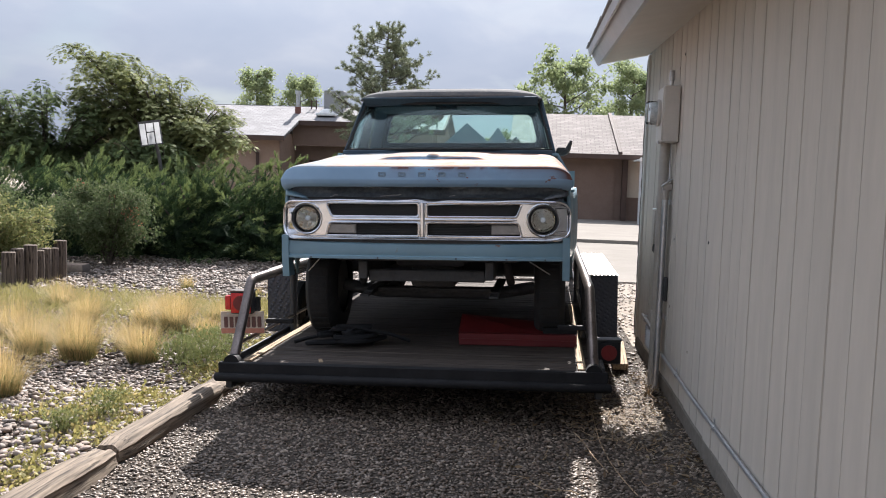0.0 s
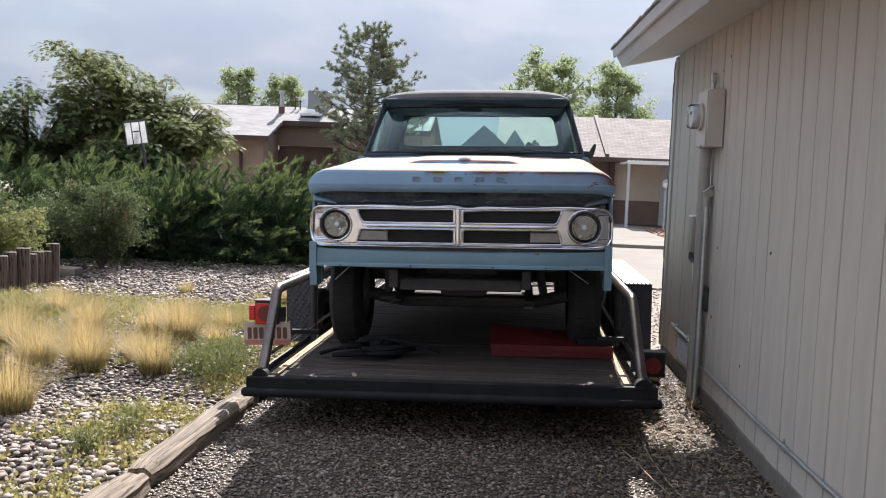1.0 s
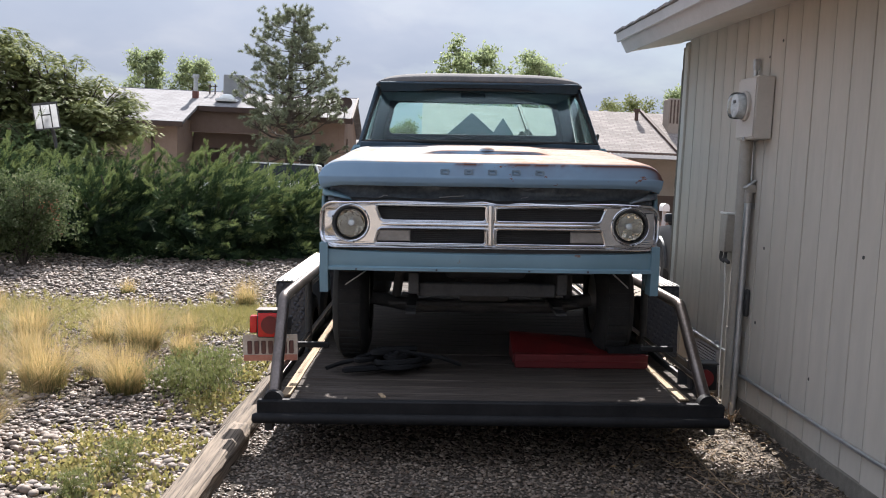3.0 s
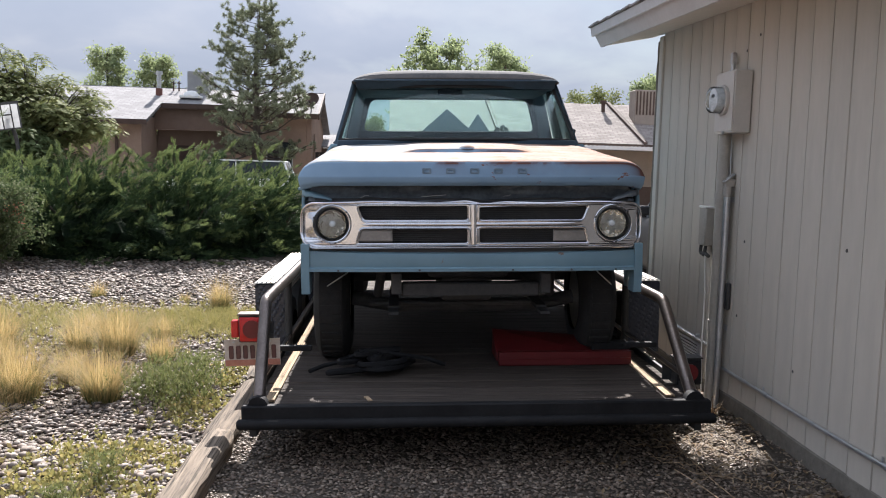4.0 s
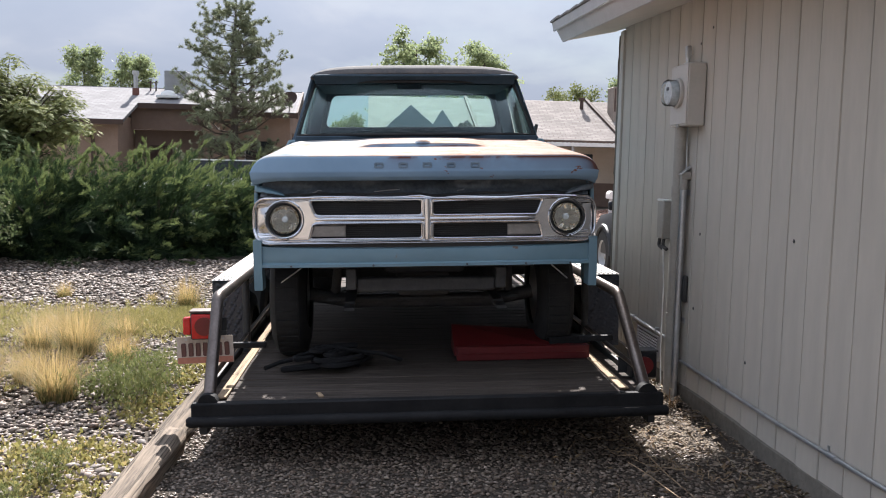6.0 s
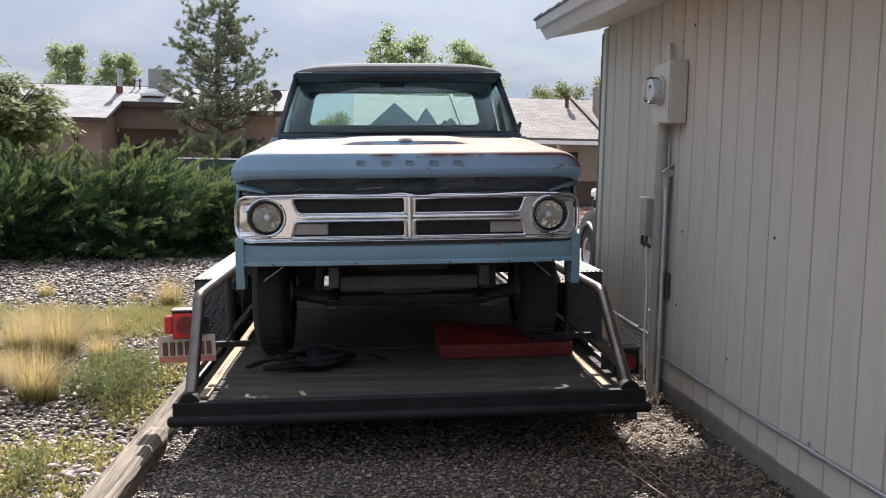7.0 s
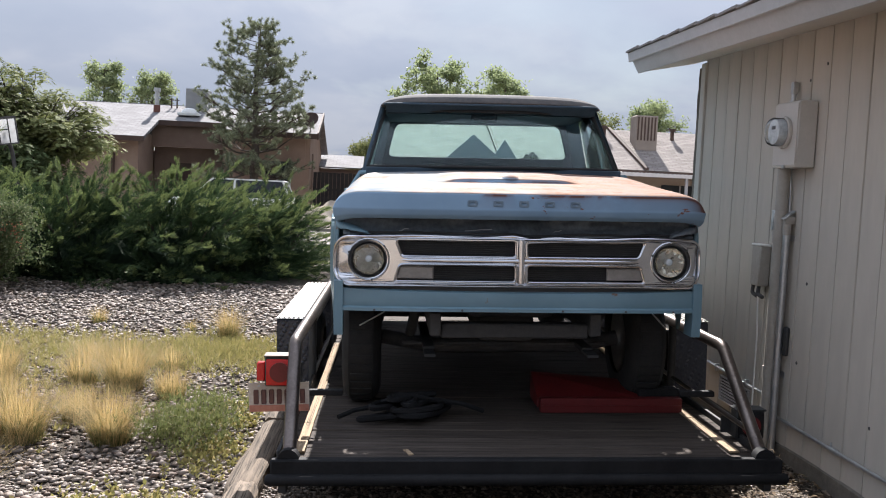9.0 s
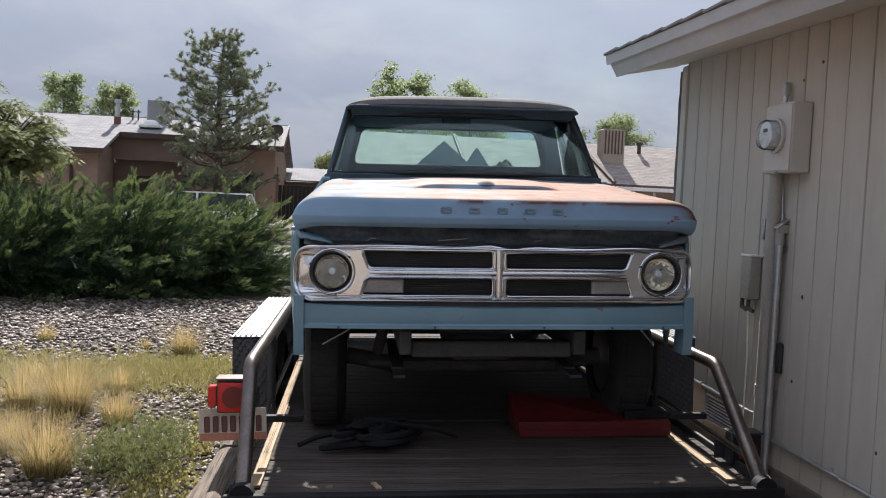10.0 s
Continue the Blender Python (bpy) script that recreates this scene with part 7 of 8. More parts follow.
def spreading_tree(x, y, edge, low, depth, pads, leaves, seed, label, leaf=None):
    """A broad tree: limbs fan out to flat leaf pads below an upper edge given as (x, z) knots."""
    rng = np.random.default_rng(seed)
    th = thing("leafy_tree", label, "tree", pose(x, y, -0.03), "leafy trees")
    xs, zs = [p[0] - x for p in edge], [p[1] for p in edge]
    fork = Vector((0.1, 0, low * 0.62))
    bm = bmesh.new()
    tube(bm, [(0, 0, 0), fork * 0.5, fork], [0.2, 0.16, 0.13], 9)
    p, d = [], []
    limbs = max(6, pads // 5)
    for k in range(limbs):
        px = xs[0] + (xs[-1] - xs[0]) * ((k + rng.uniform(0.2, 0.8)) / limbs)
        top = float(np.interp(px, xs, zs))
        for tier in (rng.uniform(0.92, 1.0), rng.uniform(0.35, 0.7)):
            tip = Vector((px + rng.normal(0, 0.15), rng.uniform(-1, 1) * depth * 0.8, low + (top - low) * tier - 0.15))
            bend = fork.lerp(tip, 0.5) + Vector((0, 0, 0.28 * (tip - fork).length * 0.5))
            arc = [fork.lerp(bend, u).lerp(bend.lerp(tip, u), u) for u in (0, 0.2, 0.4, 0.6, 0.8, 1.0)]
            tube(bm, arc, [0.065, 0.05, 0.04, 0.03, 0.018, 0.006], 6)
            for q_ in range(5):
                u = (1.0, 0.88, 0.74, 0.6, 0.45)[q_]
                c = fork.lerp(bend, u).lerp(bend.lerp(tip, u), u) + Vector((rng.normal(0, 0.22), rng.normal(0, 0.3), rng.uniform(-0.02, 0.10)))
                r = rng.uniform(0.32, 0.50) * (1.2 - 0.3 * u)
                n = int(leaves * 0.56 * (r / 0.4) ** 2 * rng.uniform(0.8, 1.2))
                # an umbrella of small sprays whose rim hangs down in lobes
                ang, rad = rng.uniform(0, 2 * math.pi, n), r * np.sqrt(rng.uniform(0, 1, n))
                lobes = 1 + 0.3 * np.sin(ang * 4 + k + q_) + 0.18 * np.sin(ang * 7 + 2 * q_)
                q = np.column_stack([np.cos(ang) * rad * lobes, np.sin(ang) * rad * lobes, rng.normal(0, 0.03, n)])
                q[:, 2] -= 0.78 * rad * rad / r + rng.uniform(0, 0.14, n) * (rad / r) ** 2
                p.append(q + np.array(c))
                out_ = np.column_stack([np.cos(ang), np.sin(ang), -0.25 - 0.75 * (rad / r) ** 2])
                d.append(out_ + rng.normal(0, 0.28, out_.shape))
    part("trunk", bm, M_BARK, th)
    p, d = np.concatenate(p), np.concatenate(d)
    v, f = frond_shape()
    ob = scattered("crown", v, f, p, turns_to(d, rng, False), rng.uniform(0.11, 0.21, len(p)), leaf or M_LOCUST, th)
    tagged(ob, "", "", "", "stuff")


spreading_tree(-10.9, 25.5, ((-14.2, 4.5), (-13.5, 5.3), (-12.5, 5.1), (-11.4, 4.6), (-10.4, 4.15), (-9.7, 3.75), (-9.0, 3.35), (-8.6, 2.7)), 2.2, 1.7, 100, 185, 48, "wide spreading olive green locust tree behind the hedge")
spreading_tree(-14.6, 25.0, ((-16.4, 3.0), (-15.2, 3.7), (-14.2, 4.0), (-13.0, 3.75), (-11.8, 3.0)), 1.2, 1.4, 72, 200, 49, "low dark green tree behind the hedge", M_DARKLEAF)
spreading_tree(-17.6, 25.0, ((-20.5, 5.2), (-18.6, 5.6), (-17.0, 4.9), (-16.0, 3.9), (-15.3, 2.8)), 1.6, 1.6, 54, 210, 50, "dark green tree at the edge of the yard")
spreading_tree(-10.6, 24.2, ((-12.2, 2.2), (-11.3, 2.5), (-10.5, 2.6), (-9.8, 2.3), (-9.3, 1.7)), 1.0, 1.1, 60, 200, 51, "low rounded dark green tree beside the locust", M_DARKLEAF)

# ---- houses across the street ----


def roof_plane(name, x0, x1, y0, z0, y1, z1, parent, mat, label, thick=0.12):
    """A pitched roof slope between its eave and its ridge; built flat and tilted, so that its shingle rows follow the slope."""
    ln = math.hypot(y1 - y0, z1 - z0)
    a = math.degrees(math.atan2(z1 - z0, y1 - y0))
    ob = part(name, boxed((0, 0, -thick), (x1 - x0, ln, 0)), mat, parent, label, False)
    ob.matrix_basis = pose(x0, y0, z0, a, 0, 0)
    return ob


def gable_wall(name, x, y0, y1, ym, z, zm, thick, mat, parent):
    bm = bmesh.new()
    loft(bm, [[(xx, y0, 0), (xx, y1, 0), (xx, y1, z), (xx, ym, zm), (xx, y0, z)] for xx in (x, x + thick)])
    return part(name, bm, mat, parent, "", False)


def brown_house():
    th = thing("brown_house", "brown stucco single-storey house with a pale grey shingle roof", "house")
    slope = 0.345
    rz = 4.62
    def z_at(y):
        return rz - slope * (41.0 - y)
    part("wing_wall", boxed((-20.0, 36.95, 0), (-10.95, 37.2, z_at(36.95) - 0.13)), M_STUCCO, th, "brown stucco wing", False)
    part("wing_side", boxed((-11.2, 37.201, 0), (-10.95, 39.3, z_at(37.3) - 0.13)), M_STUCCO, th, "", False)
    # the recess's shade is put into a darker stucco than the wing's
    part("porch_wall", boxed((-10.949, 39.5, 0), (-4.3, 39.75, 2.75)), M_STUCCO2, th, "recessed wall, its shade put into a darker brown", False)
    part("porch_header", boxed((-10.949, 38.95, 2.751), (-7.9, 39.2, z_at(39.1) - 0.13)), M_STUCCO2, th, "header over the entry, its shade put into a darker brown", False)
    part("front_wall", boxed((-7.9, 38.35, 0), (-4.55, 38.6, z_at(38.35) - 0.13)), M_STUCCO, th, "brown stucco front wall", False)
    part("rear_wall", boxed((-20.0, 45.0, 0), (-4.55, 45.2, 2.7)), M_STUCCO, th, "", False)
    gable_wall("gable_wall", -4.549, 38.4, 45.2, 41.0, z_at(38.4) - 0.14, rz - 0.14, 0.2, M_STUCCO, th)
    roof_plane("roof", -20.3, -10.6, 36.4, z_at(36.4), 41.0, rz, th, M_FARROOF, "pale grey shingle slope")
    roof_plane("roof", -10.599, -7.75, 38.7, z_at(38.7), 41.0, rz, th, M_FARROOF, "pale grey shingle slope")
    roof_plane("roof", -7.749, -4.05, 37.85, z_at(37.85), 41.0, rz, th, M_FARROOF, "pale grey shingle slope")
    back = part("roof_back", boxed((0, 0, -0.12), (16.25, 4.9, 0)), M_FARROOF, th, "", False)
    back.matrix_basis = pose(-4.05, 45.6, rz - slope * 4.6, math.degrees(math.atan(slope)), 0, 180)
    part("fascia", boxed((-20.3, 36.37, z_at(36.4) - 0.2), (-10.6, 36.399, z_at(36.4) - 0.02)), M_BROWN, th, "dark brown fascia", False)
    part("fascia", boxed((-10.59, 38.67, z_at(38.7) - 0.22), (-7.76, 38.699, z_at(38.7) - 0.02)), M_BROWN, th, "dark brown fascia", False)
    part("fascia", boxed((-7.74, 37.82, z_at(37.85) - 0.22), (-4.05, 37.849, z_at(37.85) - 0.02)), M_BROWN, th, "dark brown fascia", False)
    bm = bmesh.new()
    loft(bm, [[(x, 37.85, z_at(37.85) - 0.24), (x, 41.0, rz - 0.24), (x, 41.0, rz + 0.02), (x, 37.85, z_at(37.85) + 0.02)] for x in (-4.049, -3.98)])
    part("rake_board", bm, M_BROWN, th, "dark brown rake board", False)
    # window with pale mullion, door
    w = part("window", boxed((-6.2, 38.30, 1.0), (-5.1, 38.349, 2.35)), M_DARKGLASS, th, "dark window with a pale frame", False)
    for x in (-6.2, -5.68, -5.14):
        part("mullion", boxed((x, 38.27, 1.0), (x + 0.05, 38.299, 2.35)), M_TRIM, w, "", False)
    part("entry_door", boxed((-10.3, 39.44, 0.0), (-9.4, 39.499, 2.1)), M_BROWN, th, "dark entry door", False)
    part("downspout", tube(bmesh.new(), [(-12.9, 36.3, 3.0), (-11.95, 36.35, 2.45), (-11.9, 36.9, 2.3), (-11.9, 36.9, 0.0)], 0.07, 8), M_BROWN, th, "dark downspout")
    # chimney pipe, skylight, cooler and dish
    bm = bmesh.new()
    tube(bm, [(-11.0, 39.9, z_at(39.9) - 0.05), (-11.0, 39.9, z_at(39.9) + 0.27)], 0.14, 12)
    v = part("vent_base", bm, M_RUSTVENT, th, "rusty red vent collar")
    bm = bmesh.new()
    tube(bm, [(-11.0, 39.9, z_at(39.9) + 0.271), (-11.0, 39.9, z_at(39.9) + 0.85)], 0.09, 12)
    tube(bm, [(-11.0, 39.9, z_at(39.9) + 0.851), (-11.0, 39.9, z_at(39.9) + 1.0)], 0.14, 12)
    part("vent_cap", bm, M_GALV, v, "grey metal vent pipe")
    c = part("roof_cooler", boxed((-9.88, 40.2, z_at(40.2) - 0.1), (-8.95, 41.1, 5.33), 0.03), M_COOLER, th, "grey metal evaporative cooler", False)
    for k in range(7):
        part("louvre", boxed((-9.80, 40.19, 4.42 + 0.12 * k), (-9.03, 40.199, 4.52 + 0.12 * k)), M_COOLER, c, "", False)
    bm = bmesh.new()
    box(bm, (-10.0, 39.2, 0), (-9.1, 39.9, 0.12), 0.02)
    lathe(bm, (-9.55, 39.55, 0.12), (0, 0, 1), [(0.36, 0), (0.3, 0.12), (0.15, 0.2), (0.01, 0.22)], 16)
    for x in (-10.55, -10.32):
        bm2 = bmesh.new()
        tube(bm2, [(x, 40.6, z_at(40.6) - 0.03), (x, 40.6, z_at(40.6) + 0.42)], 0.03, 8)
        tube(bm2, [(x - 0.1, 40.6, z_at(40.6) + 0.34), (x + 0.1, 40.6, z_at(40.6) + 0.34)], 0.022, 6)
        part("roof_pipe", bm2, M_BROWN, th, "dark thin roof pipe")
    sk = part("skylight", bm, M_WHITE, th, "pale domed skylight")
    sk.location = (0, 0, z_at(39.55) - 0.02)
    d = part("dish_mast", tube(bmesh.new(), [(-4.35, 38.2, z_at(38.2)), (-4.35, 38.15, 4.0)], 0.03, 8), M_GALV, th)
    bm = bmesh.new()
    lathe(bm, (-4.35, 38.1, 4.05), (-0.25, -0.75, 0.55), [(0.001, 0.0), (0.17, 0.02), (0.31, 0.07), (0.37, 0.11), (0.37, 0.125), (0.31, 0.085), (0.001, 0.015)], 24)
    part("satellite_dish", bm, M_BROWN, d, "dark round satellite dish")
    part("dish_arm", tube(bmesh.new(), [(-4.35, 38.1, 3.95), (-4.47, 37.7, 4.1)], 0.02, 6), M_BROWN, d)


brown_house()


def low_house():
    th = thing("tan_roof_house", "low brown house with a broad tan shingle roof and patio", "house")
    part("front_wall", boxed((-0.6, 35.9, 0), (18.0, 36.15, 2.62)), M_STUCCO2, th, "dark brown front wall", False)
    part("rear_wall", boxed((-0.6, 43.0, 0), (18.0, 43.2, 2.62)), M_STUCCO2, th, "", False)
    gable_wall("gable_wall", -0.601, 35.9, 43.2, 39.0, 2.60, 4.1, -0.2, M_STUCCO2, th)
    gable_wall("gable_wall", 18.001, 35.9, 43.2, 39.0, 2.60, 4.1, 0.2, M_STUCCO2, th)
    roof_plane("roof", -1.1, 18.5, 35.1, 2.62, 39.0, 4.42, th, M_FARROOF2, "tan shingle slope")
    back = part("roof_back", boxed((0, 0, -0.12), (19.6, 5.1, 0)), M_FARROOF2, th, "", False)
    back.matrix_basis = pose(18.5, 43.7, 2.42, math.degrees(math.atan2(2.0, 4.7)), 0, 180)
    part("fascia", boxed((-1.1, 35.06, 2.44), (18.5, 35.099, 2.60)), M_BROWN, th, "brown fascia", False)
    for x0, x1 in ((3.05, 3.25), (8.35, 8.95)):
        bm = bmesh.new()
        loft(bm, [[(x - 0.07, y, z), (x + 0.07, y, z), (x + 0.07, y, z + 0.1), (x - 0.07, y, z + 0.1)] for x, y, z in ((x1, 35.1, 2.63), (x0, 39.0, 4.43))])
        part("roof_strip", bm, M_BROWN, th, "dark strip running up the roof", False)
    part("garage_panel", boxed((0.6, 35.84, 0.0), (3.1, 35.899, 2.2)), M_STUCCO2, th, "plain brown garage door", False)
    part("patio_wall", boxed((3.62, 35.85, 0.95), (5.44, 35.8985, 2.43)), M_BEIGE, th, "beige plastered upper patio wall", False)
    part("patio_wall", boxed((6.33, 35.85, 0.95), (18.0, 35.8985, 2.43)), M_BEIGE, th, "beige plastered upper patio wall", False)
    part("corner_post", boxed((3.4, 35.5, 0.0), (3.6, 35.89, 2.43)), M_BROWN, th, "", False)
    part("porch_panel", boxed((5.45, 35.86, 0.0), (6.32, 35.898, 2.43)), M_TRIM, th, "pale grey porch wall panel", False)
    # patio cover with a corrugated white edge
    pc = part("patio_cover", boxed((3.75, 33.0, 2.36), (16.0, 35.05, 2.42)), M_WHITE, th, "white corrugated patio cover", False)
    bm = bmesh.new()
    n = 160
    ring = []
    for i in range(n + 1):
        x = 3.75 + 12.25 * i / n
        ring.append([(x, 32.95, 2.33), (x, 32.97, 2.33), (x, 32.97, 2.45 + 0.03 * (i % 2)), (x, 32.95, 2.45 + 0.03 * (i % 2))])
    loft(bm, ring)
    part("corrugated_edge", bm, M_WHITE, pc, "white corrugated edge", False)
    for x in (3.79, 6.4, 9.8, 13.2):
        part("patio_post", boxed((x, 33.05, 0), (x + 0.1, 33.15, 2.355)), M_TRIM, th, "pale patio post", False)
    for x in (6.4, 9.8, 13.0):
        w = part("window", boxed((x, 35.80, 0.9), (x + 1.5, 35.849, 2.1)), M_DARKGLASS, th, "dark patio window", False)
        part("window_frame", boxed((x + 0.72, 35.77, 0.9), (x + 0.78, 35.799, 2.1)), M_TRIM, w, "", False)
    c = part("roof_cooler", boxed((8.98, 37.0, 3.4), (9.88, 37.9, 4.92), 0.03), M_PLANKBOX, th, "brown slatted evaporative cooler", False)
    for k in range(6):
        part("louvre", boxed((9.03 + 0.14 * k, 36.97, 3.9), (9.09 + 0.14 * k, 36.999, 4.85)), M_BROWN, c, "", False)
    for x in (7.95, 10.9):
        bm = bmesh.new()
        tube(bm, [(x, 38.2, 3.9), (x, 38.2, 4.4)], 0.08, 10)
        tube(bm, [(x, 38.2, 4.401), (x, 38.2, 4.52)], 0.14, 10)
        part("roof_vent", bm, M_BROWN, th, "dark roof vent")


low_house()


def lamp_post():
    th = thing("lamp_post", "white twisted garden lamp post with a small lantern", "lamp post", pose(5.12, 32.6, 0))
    bm = bmesh.new()
    tube(bm, [(0.009 * math.cos(k), 0.009 * math.sin(k), 1.5 * k / 40) for k in range(41)], 0.032, 8)
    part("pole", bm, M_TRIM, th)
    bm = bmesh.new()
    lathe(bm, (0, 0, 1.5), (0, 0, 1), [(0.03, 0), (0.08, 0.02), (0.11, 0.05), (0.12, 0.2), (0.10, 0.22)], 6)
    part("lantern", bm, M_WHITE, th, "pale glazed lantern", False)
    bm = bmesh.new()
    lathe(bm, (0, 0, 1.72), (0, 0, 1), [(0.14, 0), (0.05, 0.08), (0.015, 0.10), (0.001, 0.16)], 6)
    part("lantern_cap", bm, M_COOLER, th, "", False)


def mailbox():
    th = thing("mailbox", "white mailbox on a post in the gravel yard", "mailbox", pose(6.82, 29.0, 0))
    part("post", boxed((-0.05, -0.05, -0.03), (0.05, 0.05, 0.569)), M_TRIM, th, "", False)
    bm = bmesh.new()
    loft(bm, [[(0.11 * math.cos(a), y, 0.70 + 0.12 * math.sin(a)) for a in np.linspace(0, math.pi, 9)] + [(-0.11, y, 0.57), (0.11, y, 0.57)] for y in (-0.22, 0.22)])
    part("box", bm, M_WHITE, th)


def porch_railing():
    th = thing("porch_railing", "grey metal porch railing between the patio posts", "railing", pose(5.5, 33.4, 0))
    for z in (0.12, 0.86):
        part("rail", boxed((0, 0, z), (0.85, 0.05, z + 0.05)), M_COOLER, th, "", False)
    for k in range(8):
        part("baluster", boxed((0.02 + 0.115 * k, 0.012, 0.0 if k in (0, 7) else 0.171), (0.045 + 0.115 * k, 0.038, 0.859)), M_COOLER, th, "", False)
    th = thing("barbecue_grill", "dark barbecue grill standing under the patio cover", "grill", pose(6.9, 34.0, 0))
    part("hood", boxed((-0.3, -0.2, 0.62), (0.3, 0.2, 0.95), 0.06, None, 2), M_BLACK, th)
    for x in (-0.25, 0.25):
        part("leg", boxed((x - 0.03, -0.15, 0), (x + 0.03, 0.15, 0.619)), M_BLACK, th)


lamp_post()
mailbox()
porch_railing()


def far_bits():
    th = thing("board_fence", "dark weathered board fence between the houses", "fence", pose(-4.3, 40.0, 0))
    for k in range(22):
        part("board", boxed((0.17 * k, 0, 0), (0.17 * k + 0.15, 0.03, 2.0 + 0.05 * math.sin(k * 3.1))), M_FENCE, th, "", False)
    part("fence_rail", boxed((0, 0.031, 1.2), (3.75, 0.07, 1.3)), M_FENCE, th, "", False)
    th = thing("white_roof_shed", "small shed with a pale metal roof behind the fence", "shed", pose(-4.65, 44.0, 0.25))
    part("wall", boxed((0, 0.3, -0.28), (2.3, 2.2, 2.0)), M_STUCCO2, th, "", False)
    r = part("roof", boxed((0, 0, 0), (2.5, 2.2, 0.06)), M_FARROOF, th, "pale metal roof", False)
    r.matrix_basis = pose(-0.1, 0.1, 2.02, 17, 0, 0)
    # spoil heap beyond the hedge end
    bm = bmesh.new()
    bmesh.ops.create_grid(bm, x_segments=40, y_segments=24, size=1.0)
    for v in bm.verts:
        r = min(1.0, math.hypot(v.co.x, v.co.y))
        v.co.z = 0.95 * (1 - r) ** 0.8 * (1 + 0.35 * noise.noise(v.co * 4)) + 0.03 * noise.noise(v.co * 14)
        v.co.x, v.co.y = v.co.x * 2.6, v.co.y * 1.6
    ob = part("dirt_mound", bm, M_SOIL)
    ob.location = (-3.2, 31.9, -0.05)
    tagged(ob, "heap of loose tan dirt across the street", "dirt heap")
    th = thing("basketball_hoop", "white basketball backboard on a dark pole", "basketball hoop", pose(-9.72, 22.3, 0.50, 0, -9, 8) @ Matrix.Scale(0.76, 4))
    bb = part("backboard", boxed((-0.36, 0, 2.14), (0.36, 0.04, 2.94), 0.01), M_BACKBOARD, th, "white backboard")
    for lo, hi in (((-0.38, -0.01, 2.88), (0.38, -0.001, 2.96)), ((-0.38, -0.01, 2.12), (0.38, -0.001, 2.16)), ((-0.38, -0.01, 2.16), (-0.345, -0.001, 2.88)), ((0.335, -0.01, 2.16), (0.38, -0.001, 2.88)), ((-0.155, -0.01, 2.16), (-0.12, -0.001, 2.88)), ((0.12, -0.01, 2.16), (0.155, -0.001, 2.88)), ((-0.12, -0.01, 2.55), (0.12, -0.001, 2.59))):
        part("border", boxed(lo, hi), M_DARK, bb, "dark frame bar", False)
    part("pole", tube(bmesh.new(), rounded([(0, 0.6, -0.72), (0, 0.6, 2.0), (0, 0.06, 2.5)], 0.3), 0.06, 10), M_BLACK, th)


far_bits()


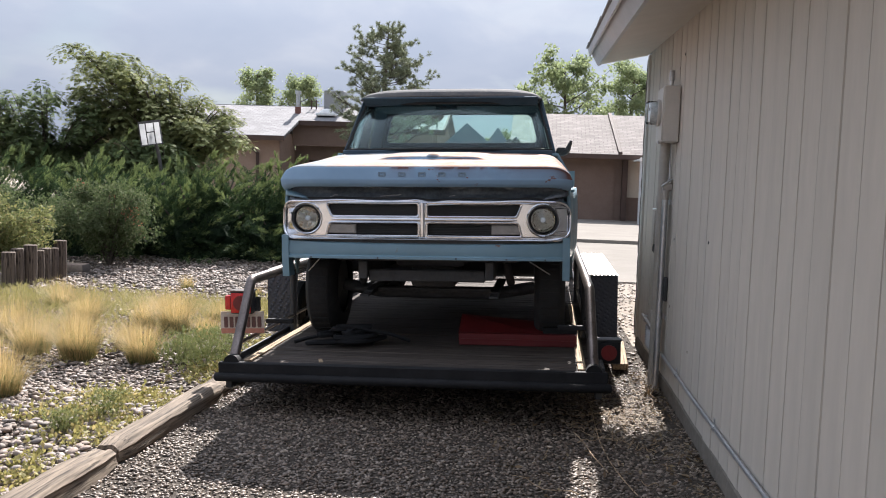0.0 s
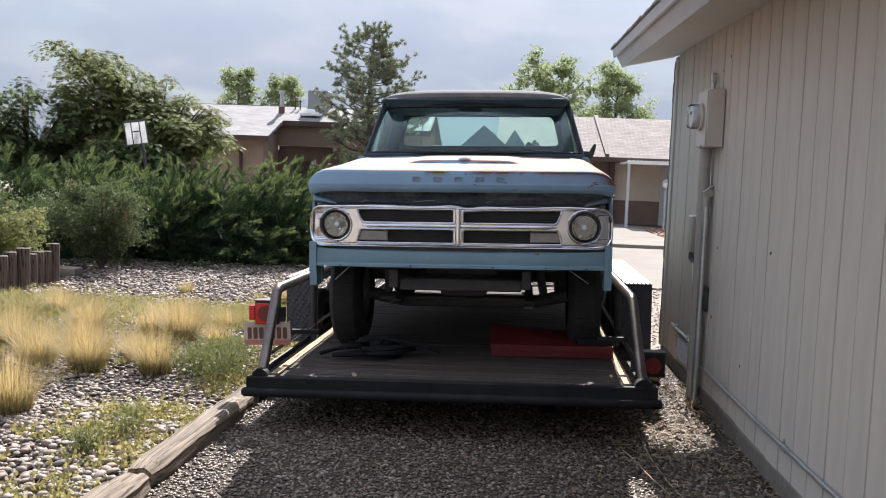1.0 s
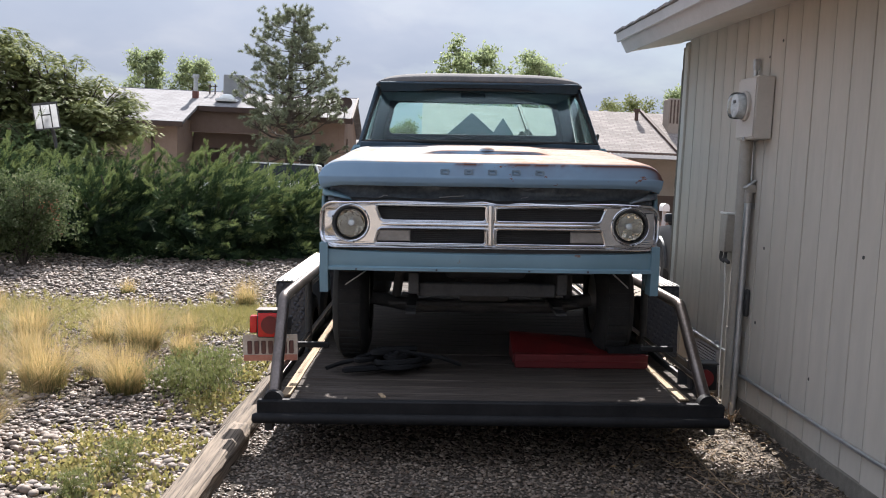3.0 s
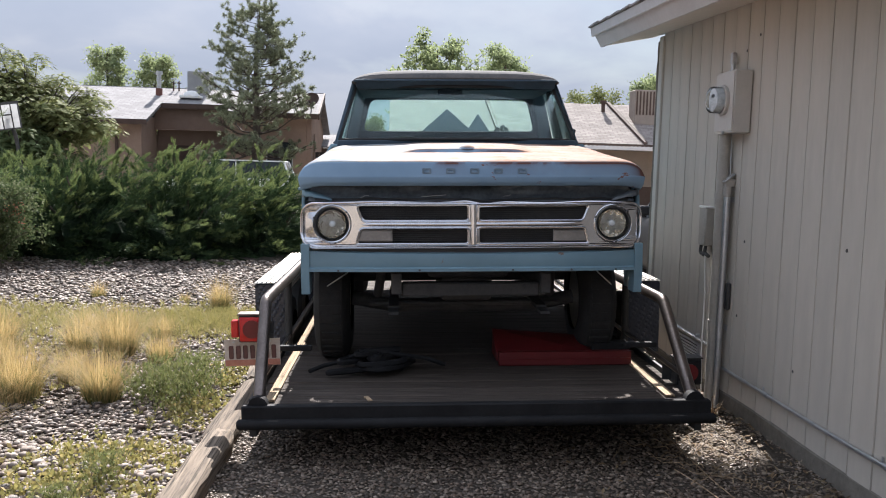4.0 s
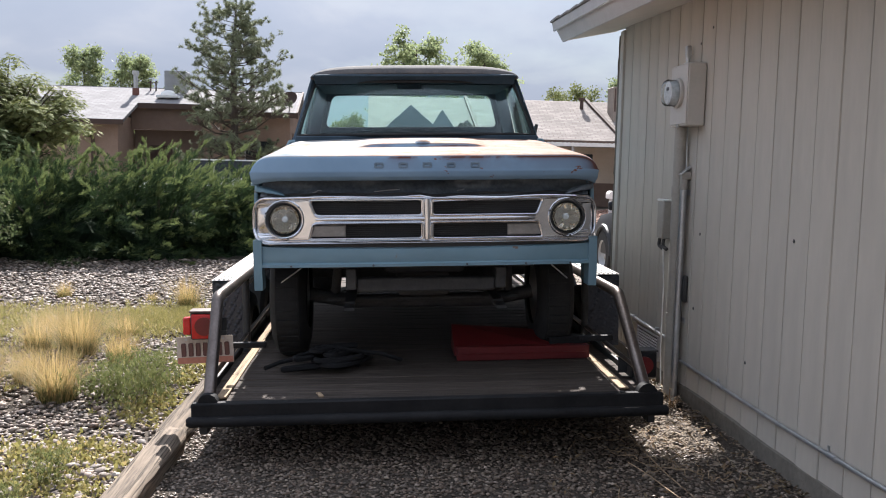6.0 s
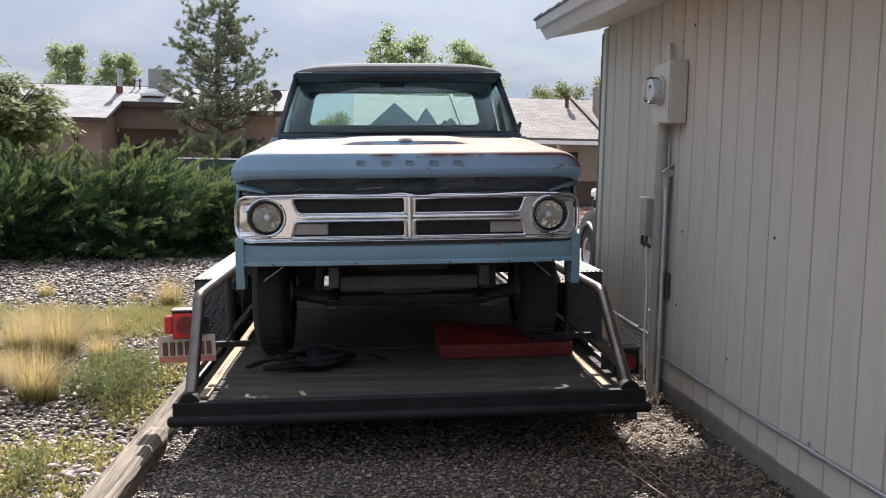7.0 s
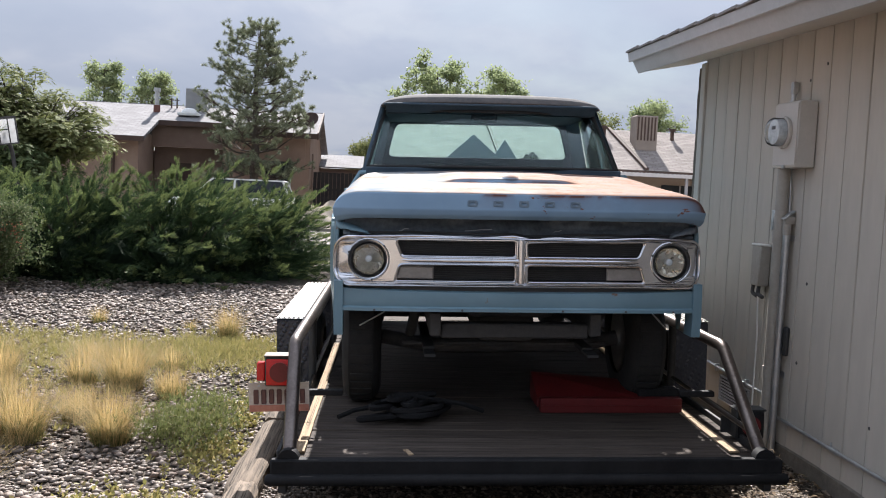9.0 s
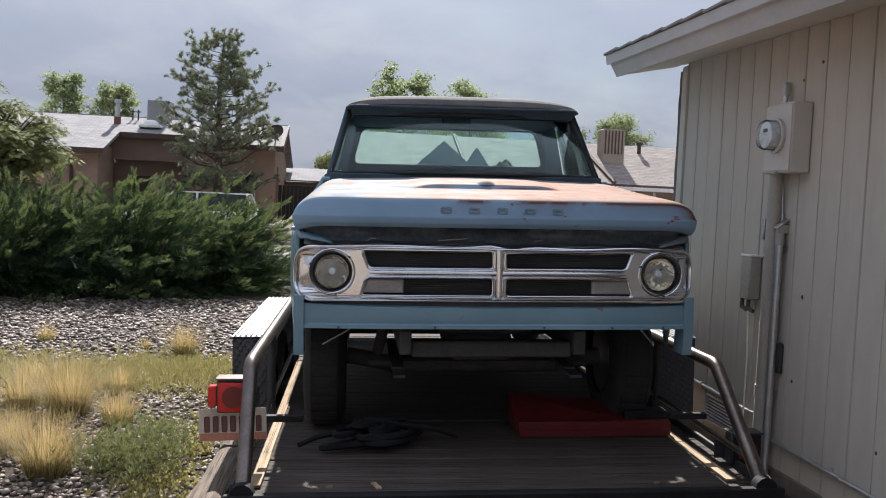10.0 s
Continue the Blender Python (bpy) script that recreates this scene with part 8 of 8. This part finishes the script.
def car(name, label, m, paint, length, width, height, tall):
    """A closed car: lower body, glazed upper body, wheels, lamps. Its nose points along -y."""
    th = thing(name, label, "car", m, "parked cars")
    hw = width / 2
    bm = bmesh.new()
    rings = []
    for k, (y, zlo, zhi, w) in enumerate(((0.0, 0.38, 0.66, 0.80), (0.05, 0.28, 0.78, 0.92), (0.35, 0.24, 0.88, 0.98), (1.0, 0.24, 0.95, 1.0), (length * 0.5, 0.24, 0.98, 1.0), (length - 0.5, 0.24, 1.0, 0.99), (length - 0.06, 0.28, 0.96, 0.94), (length, 0.4, 0.85, 0.84))):
        w *= hw
        rings.append([(-w * 0.9, y, zlo), (-w, y, zlo + 0.12), (-w, y, zhi - 0.14), (-w * 0.93, y, zhi - 0.02), (-w * 0.7, y, zhi), (w * 0.7, y, zhi), (w * 0.93, y, zhi - 0.02), (w, y, zhi - 0.14), (w, y, zlo + 0.12), (w * 0.9, y, zlo)])
    loft(bm, rings)
    part("body", bm, paint, th)
    a, b = 1.05, length - (0.15 if tall else 0.7)
    bm = bmesh.new()
    loft(bm, [[(-hw * 0.93, y0, z), (hw * 0.93, y0, z), (hw * 0.93, y1, z), (-hw * 0.93, y1, z)] if j == 0 else [(-hw * 0.74, y0, z), (hw * 0.74, y0, z), (hw * 0.74, y1, z), (-hw * 0.74, y1, z)] for j, (y0, y1, z) in enumerate(((a, b, 0.94), (a + 0.62, b - 0.25, height - 0.04)))])
    part("glazing", bm, M_DARKGLASS, th, "dark tinted glass", False)
    bm = bmesh.new()
    loft(bm, [[(-hw * 0.76, y0, z), (hw * 0.76, y0, z), (hw * 0.76, y1, z), (-hw * 0.76, y1, z)] for y0, y1, z in ((a + 0.58, b - 0.22, height - 0.045), (a + 0.66, b - 0.3, height))])
    part("roof", bm, paint, th)
    for s in (-1, 1):
        for y0, y1 in ((a + 0.02, a + 0.64), (length * 0.55, length * 0.55), (b - 0.02, b - 0.26)):
            bm = bmesh.new()
            tube(bm, [(s * hw * 0.93, y0, 0.95), (s * hw * 0.75, y1, height - 0.03)], 0.035, 6)
            part("pillar", bm, paint, th)
        for y in (0.82, length - 0.85):
            bm = bmesh.new()
            lathe(bm, (s * (hw - 0.2), y, 0.335), (s, 0, 0), [(0.2, 0), (0.31, 0.01), (0.335, 0.04), (0.335, 0.18), (0.31, 0.212), (0.2, 0.215)], 28)
            w = part("wheel", bm, M_RUBBER, th, "black tyre")
            bm = bmesh.new()
            lathe(bm, (s * (hw - 0.2), y, 0.335), (s, 0, 0), [(0.001, 0.18), (0.06, 0.19), (0.07, 0.16), (0.17, 0.18), (0.205, 0.214)], 20)
            part("rim", bm, M_GALV, w)
            bm = bmesh.new()
            tube(bm, [(s * (hw + 0.005), y + 0.40 * math.cos(t), 0.335 + 0.40 * math.sin(t)) for t in np.linspace(0.05, math.pi - 0.05, 14)], 0.03, 6)
            part("wheel_arch", bm, M_BLACK, th)
        part("headlamp", boxed((s * hw * 0.55, -0.01, 0.62), (s * hw * 0.86, 0.08, 0.74), 0.02), M_LENS, th)
        part("mirror", boxed((s * hw * 0.96, a + 0.35, 0.98), (s * (hw + 0.12), a + 0.45, 1.1), 0.02), paint, th)
    return th


car("parked_car", "dark parked car standing on the concrete drive", pose(3.16, 13.74, 0.0, 0, 0, 180), M_CARDARK, 4.3, 1.78, 1.5, True)
car("parked_car", "white parked car behind the juniper hedge", pose(-4.3, 31.6, -0.02, 0, 0, -90), M_CARWHITE, 4.4, 1.8, 1.58, True).location = (-8.6, 31.6, -0.02)


def leaf_litter():
    """Dry curled leaves blown against the foot of the wall and over the gravel."""
    rng = np.random.default_rng(77)
    n = 520
    x = np.where(rng.uniform(0, 1, n) < 0.6, 0.97 - np.abs(rng.normal(0, 0.13, n)), rng.uniform(-0.2, 0.95, n))
    p = np.column_stack([np.minimum(x, 0.965), rng.uniform(3.3, 6.8, n), rng.uniform(0.02, 0.04, n) + bank(np.minimum(x, 0.965))])
    v = [(0, -0.5, 0.05), (0.22, 0, 0.16), (0, 0.5, 0.1), (-0.22, 0, 0.14), (0, 0, 0)]
    f = [(0, 1, 4), (1, 2, 4), (2, 3, 4), (3, 0, 4)]
    ob = scattered("leaf_litter", v, f, p, yaw_turns(n, rng, 0.5), rng.uniform(0.02, 0.05, n), M_LITTER)
    tagged(ob, "dry brown leaf litter at the foot of the wall", "leaf litter", "", "stuff")


leaf_litter()


def straw_litter():
    """Dry stems, bark chips and curled leaves on the gravel beside the trailer's corner and along the wall's foot."""
    rng = np.random.default_rng(78)
    n = 1300
    x = np.where(rng.uniform(0, 1, n) < 0.6, np.clip(rng.normal(0.68, 0.14, n), 0.35, 0.96), 0.97 - np.abs(rng.normal(0, 0.12, n)))
    y = np.where(x > 0.85, rng.uniform(3.4, 6.7, n), np.clip(rng.normal(5.65, 0.3, n), 4.6, 6.6))
    p = np.column_stack([x, y, 0.016 + rng.uniform(0, 0.02, n) + bank(x)])
    v = [(-0.5, -0.5, 0.3), (0.5, -0.5, 0.0), (0.4, 0.5, 0.35), (-0.4, 0.5, 0.0), (0.0, 0.0, 0.6)]
    f = [(0, 1, 4), (1, 2, 4), (2, 3, 4), (3, 0, 4)]
    ob = scattered("straw_litter", v, f, p, yaw_turns(n, rng, 0.35), np.column_stack([rng.uniform(0.004, 0.013, n), rng.uniform(0.010, 0.034, n), rng.uniform(0.003, 0.009, n)]), M_STRAWBITS)
    tagged(ob, "pale dry straw and bark chips on the gravel", "straw litter", "", "stuff")


straw_litter()

# ---- deck planks ----


def deck():
    """Boards laid across the trailer, one mesh shared by all."""
    bm = boxed((-1.16, 0.0, -0.045), (1.16, 0.142, 0.0), 0.004)
    me = mesh_of(bm, False)
    me.materials.append(M_DECK)
    rng = np.random.default_rng(15)
    for k in range(36):
        ob = new("deck_board", me)
        ob.parent = trailer
        ob.location = (rng.uniform(-0.004, 0.004), 0.004 + 0.1465 * k, rng.uniform(-0.004, 0.003))


deck()


def yard_cobbles():
    """The river stones nearest the timber edging, each one a piece of the bed."""
    rng = np.random.default_rng(23)
    shapes = []
    v, f = pebble_shape(2)
    for k in range(8):
        s = np.array([rng.uniform(0.95, 1.35), rng.uniform(0.75, 1.0), rng.uniform(0.42, 0.66)])
        me = bpy.data.meshes.new("stone")
        me.from_pydata([tuple(np.array(q) * s * (1 + 0.16 * noise.noise(Vector(q) * 2.2 + Vector((k * 7, 0, 0))))) for q in v], [], f)
        me.polygons.foreach_set("use_smooth", [True] * len(me.polygons))
        me.materials.append(M_COBBLE)
        shapes.append(me)
    for k in range(300):
        ob = new("stone", shapes[k % 8])
        ob.parent = yard_bed
        d = rng.uniform(0.032, 0.06)
        ob.matrix_basis = pose(rng.uniform(-3.35, -2.17), rng.uniform(3.55, 5.6), 0.006 + d * 0.2, rng.uniform(-12, 12), rng.uniform(-12, 12), rng.uniform(0, 360)) @ Matrix.Scale(d, 4)


yard_cobbles()
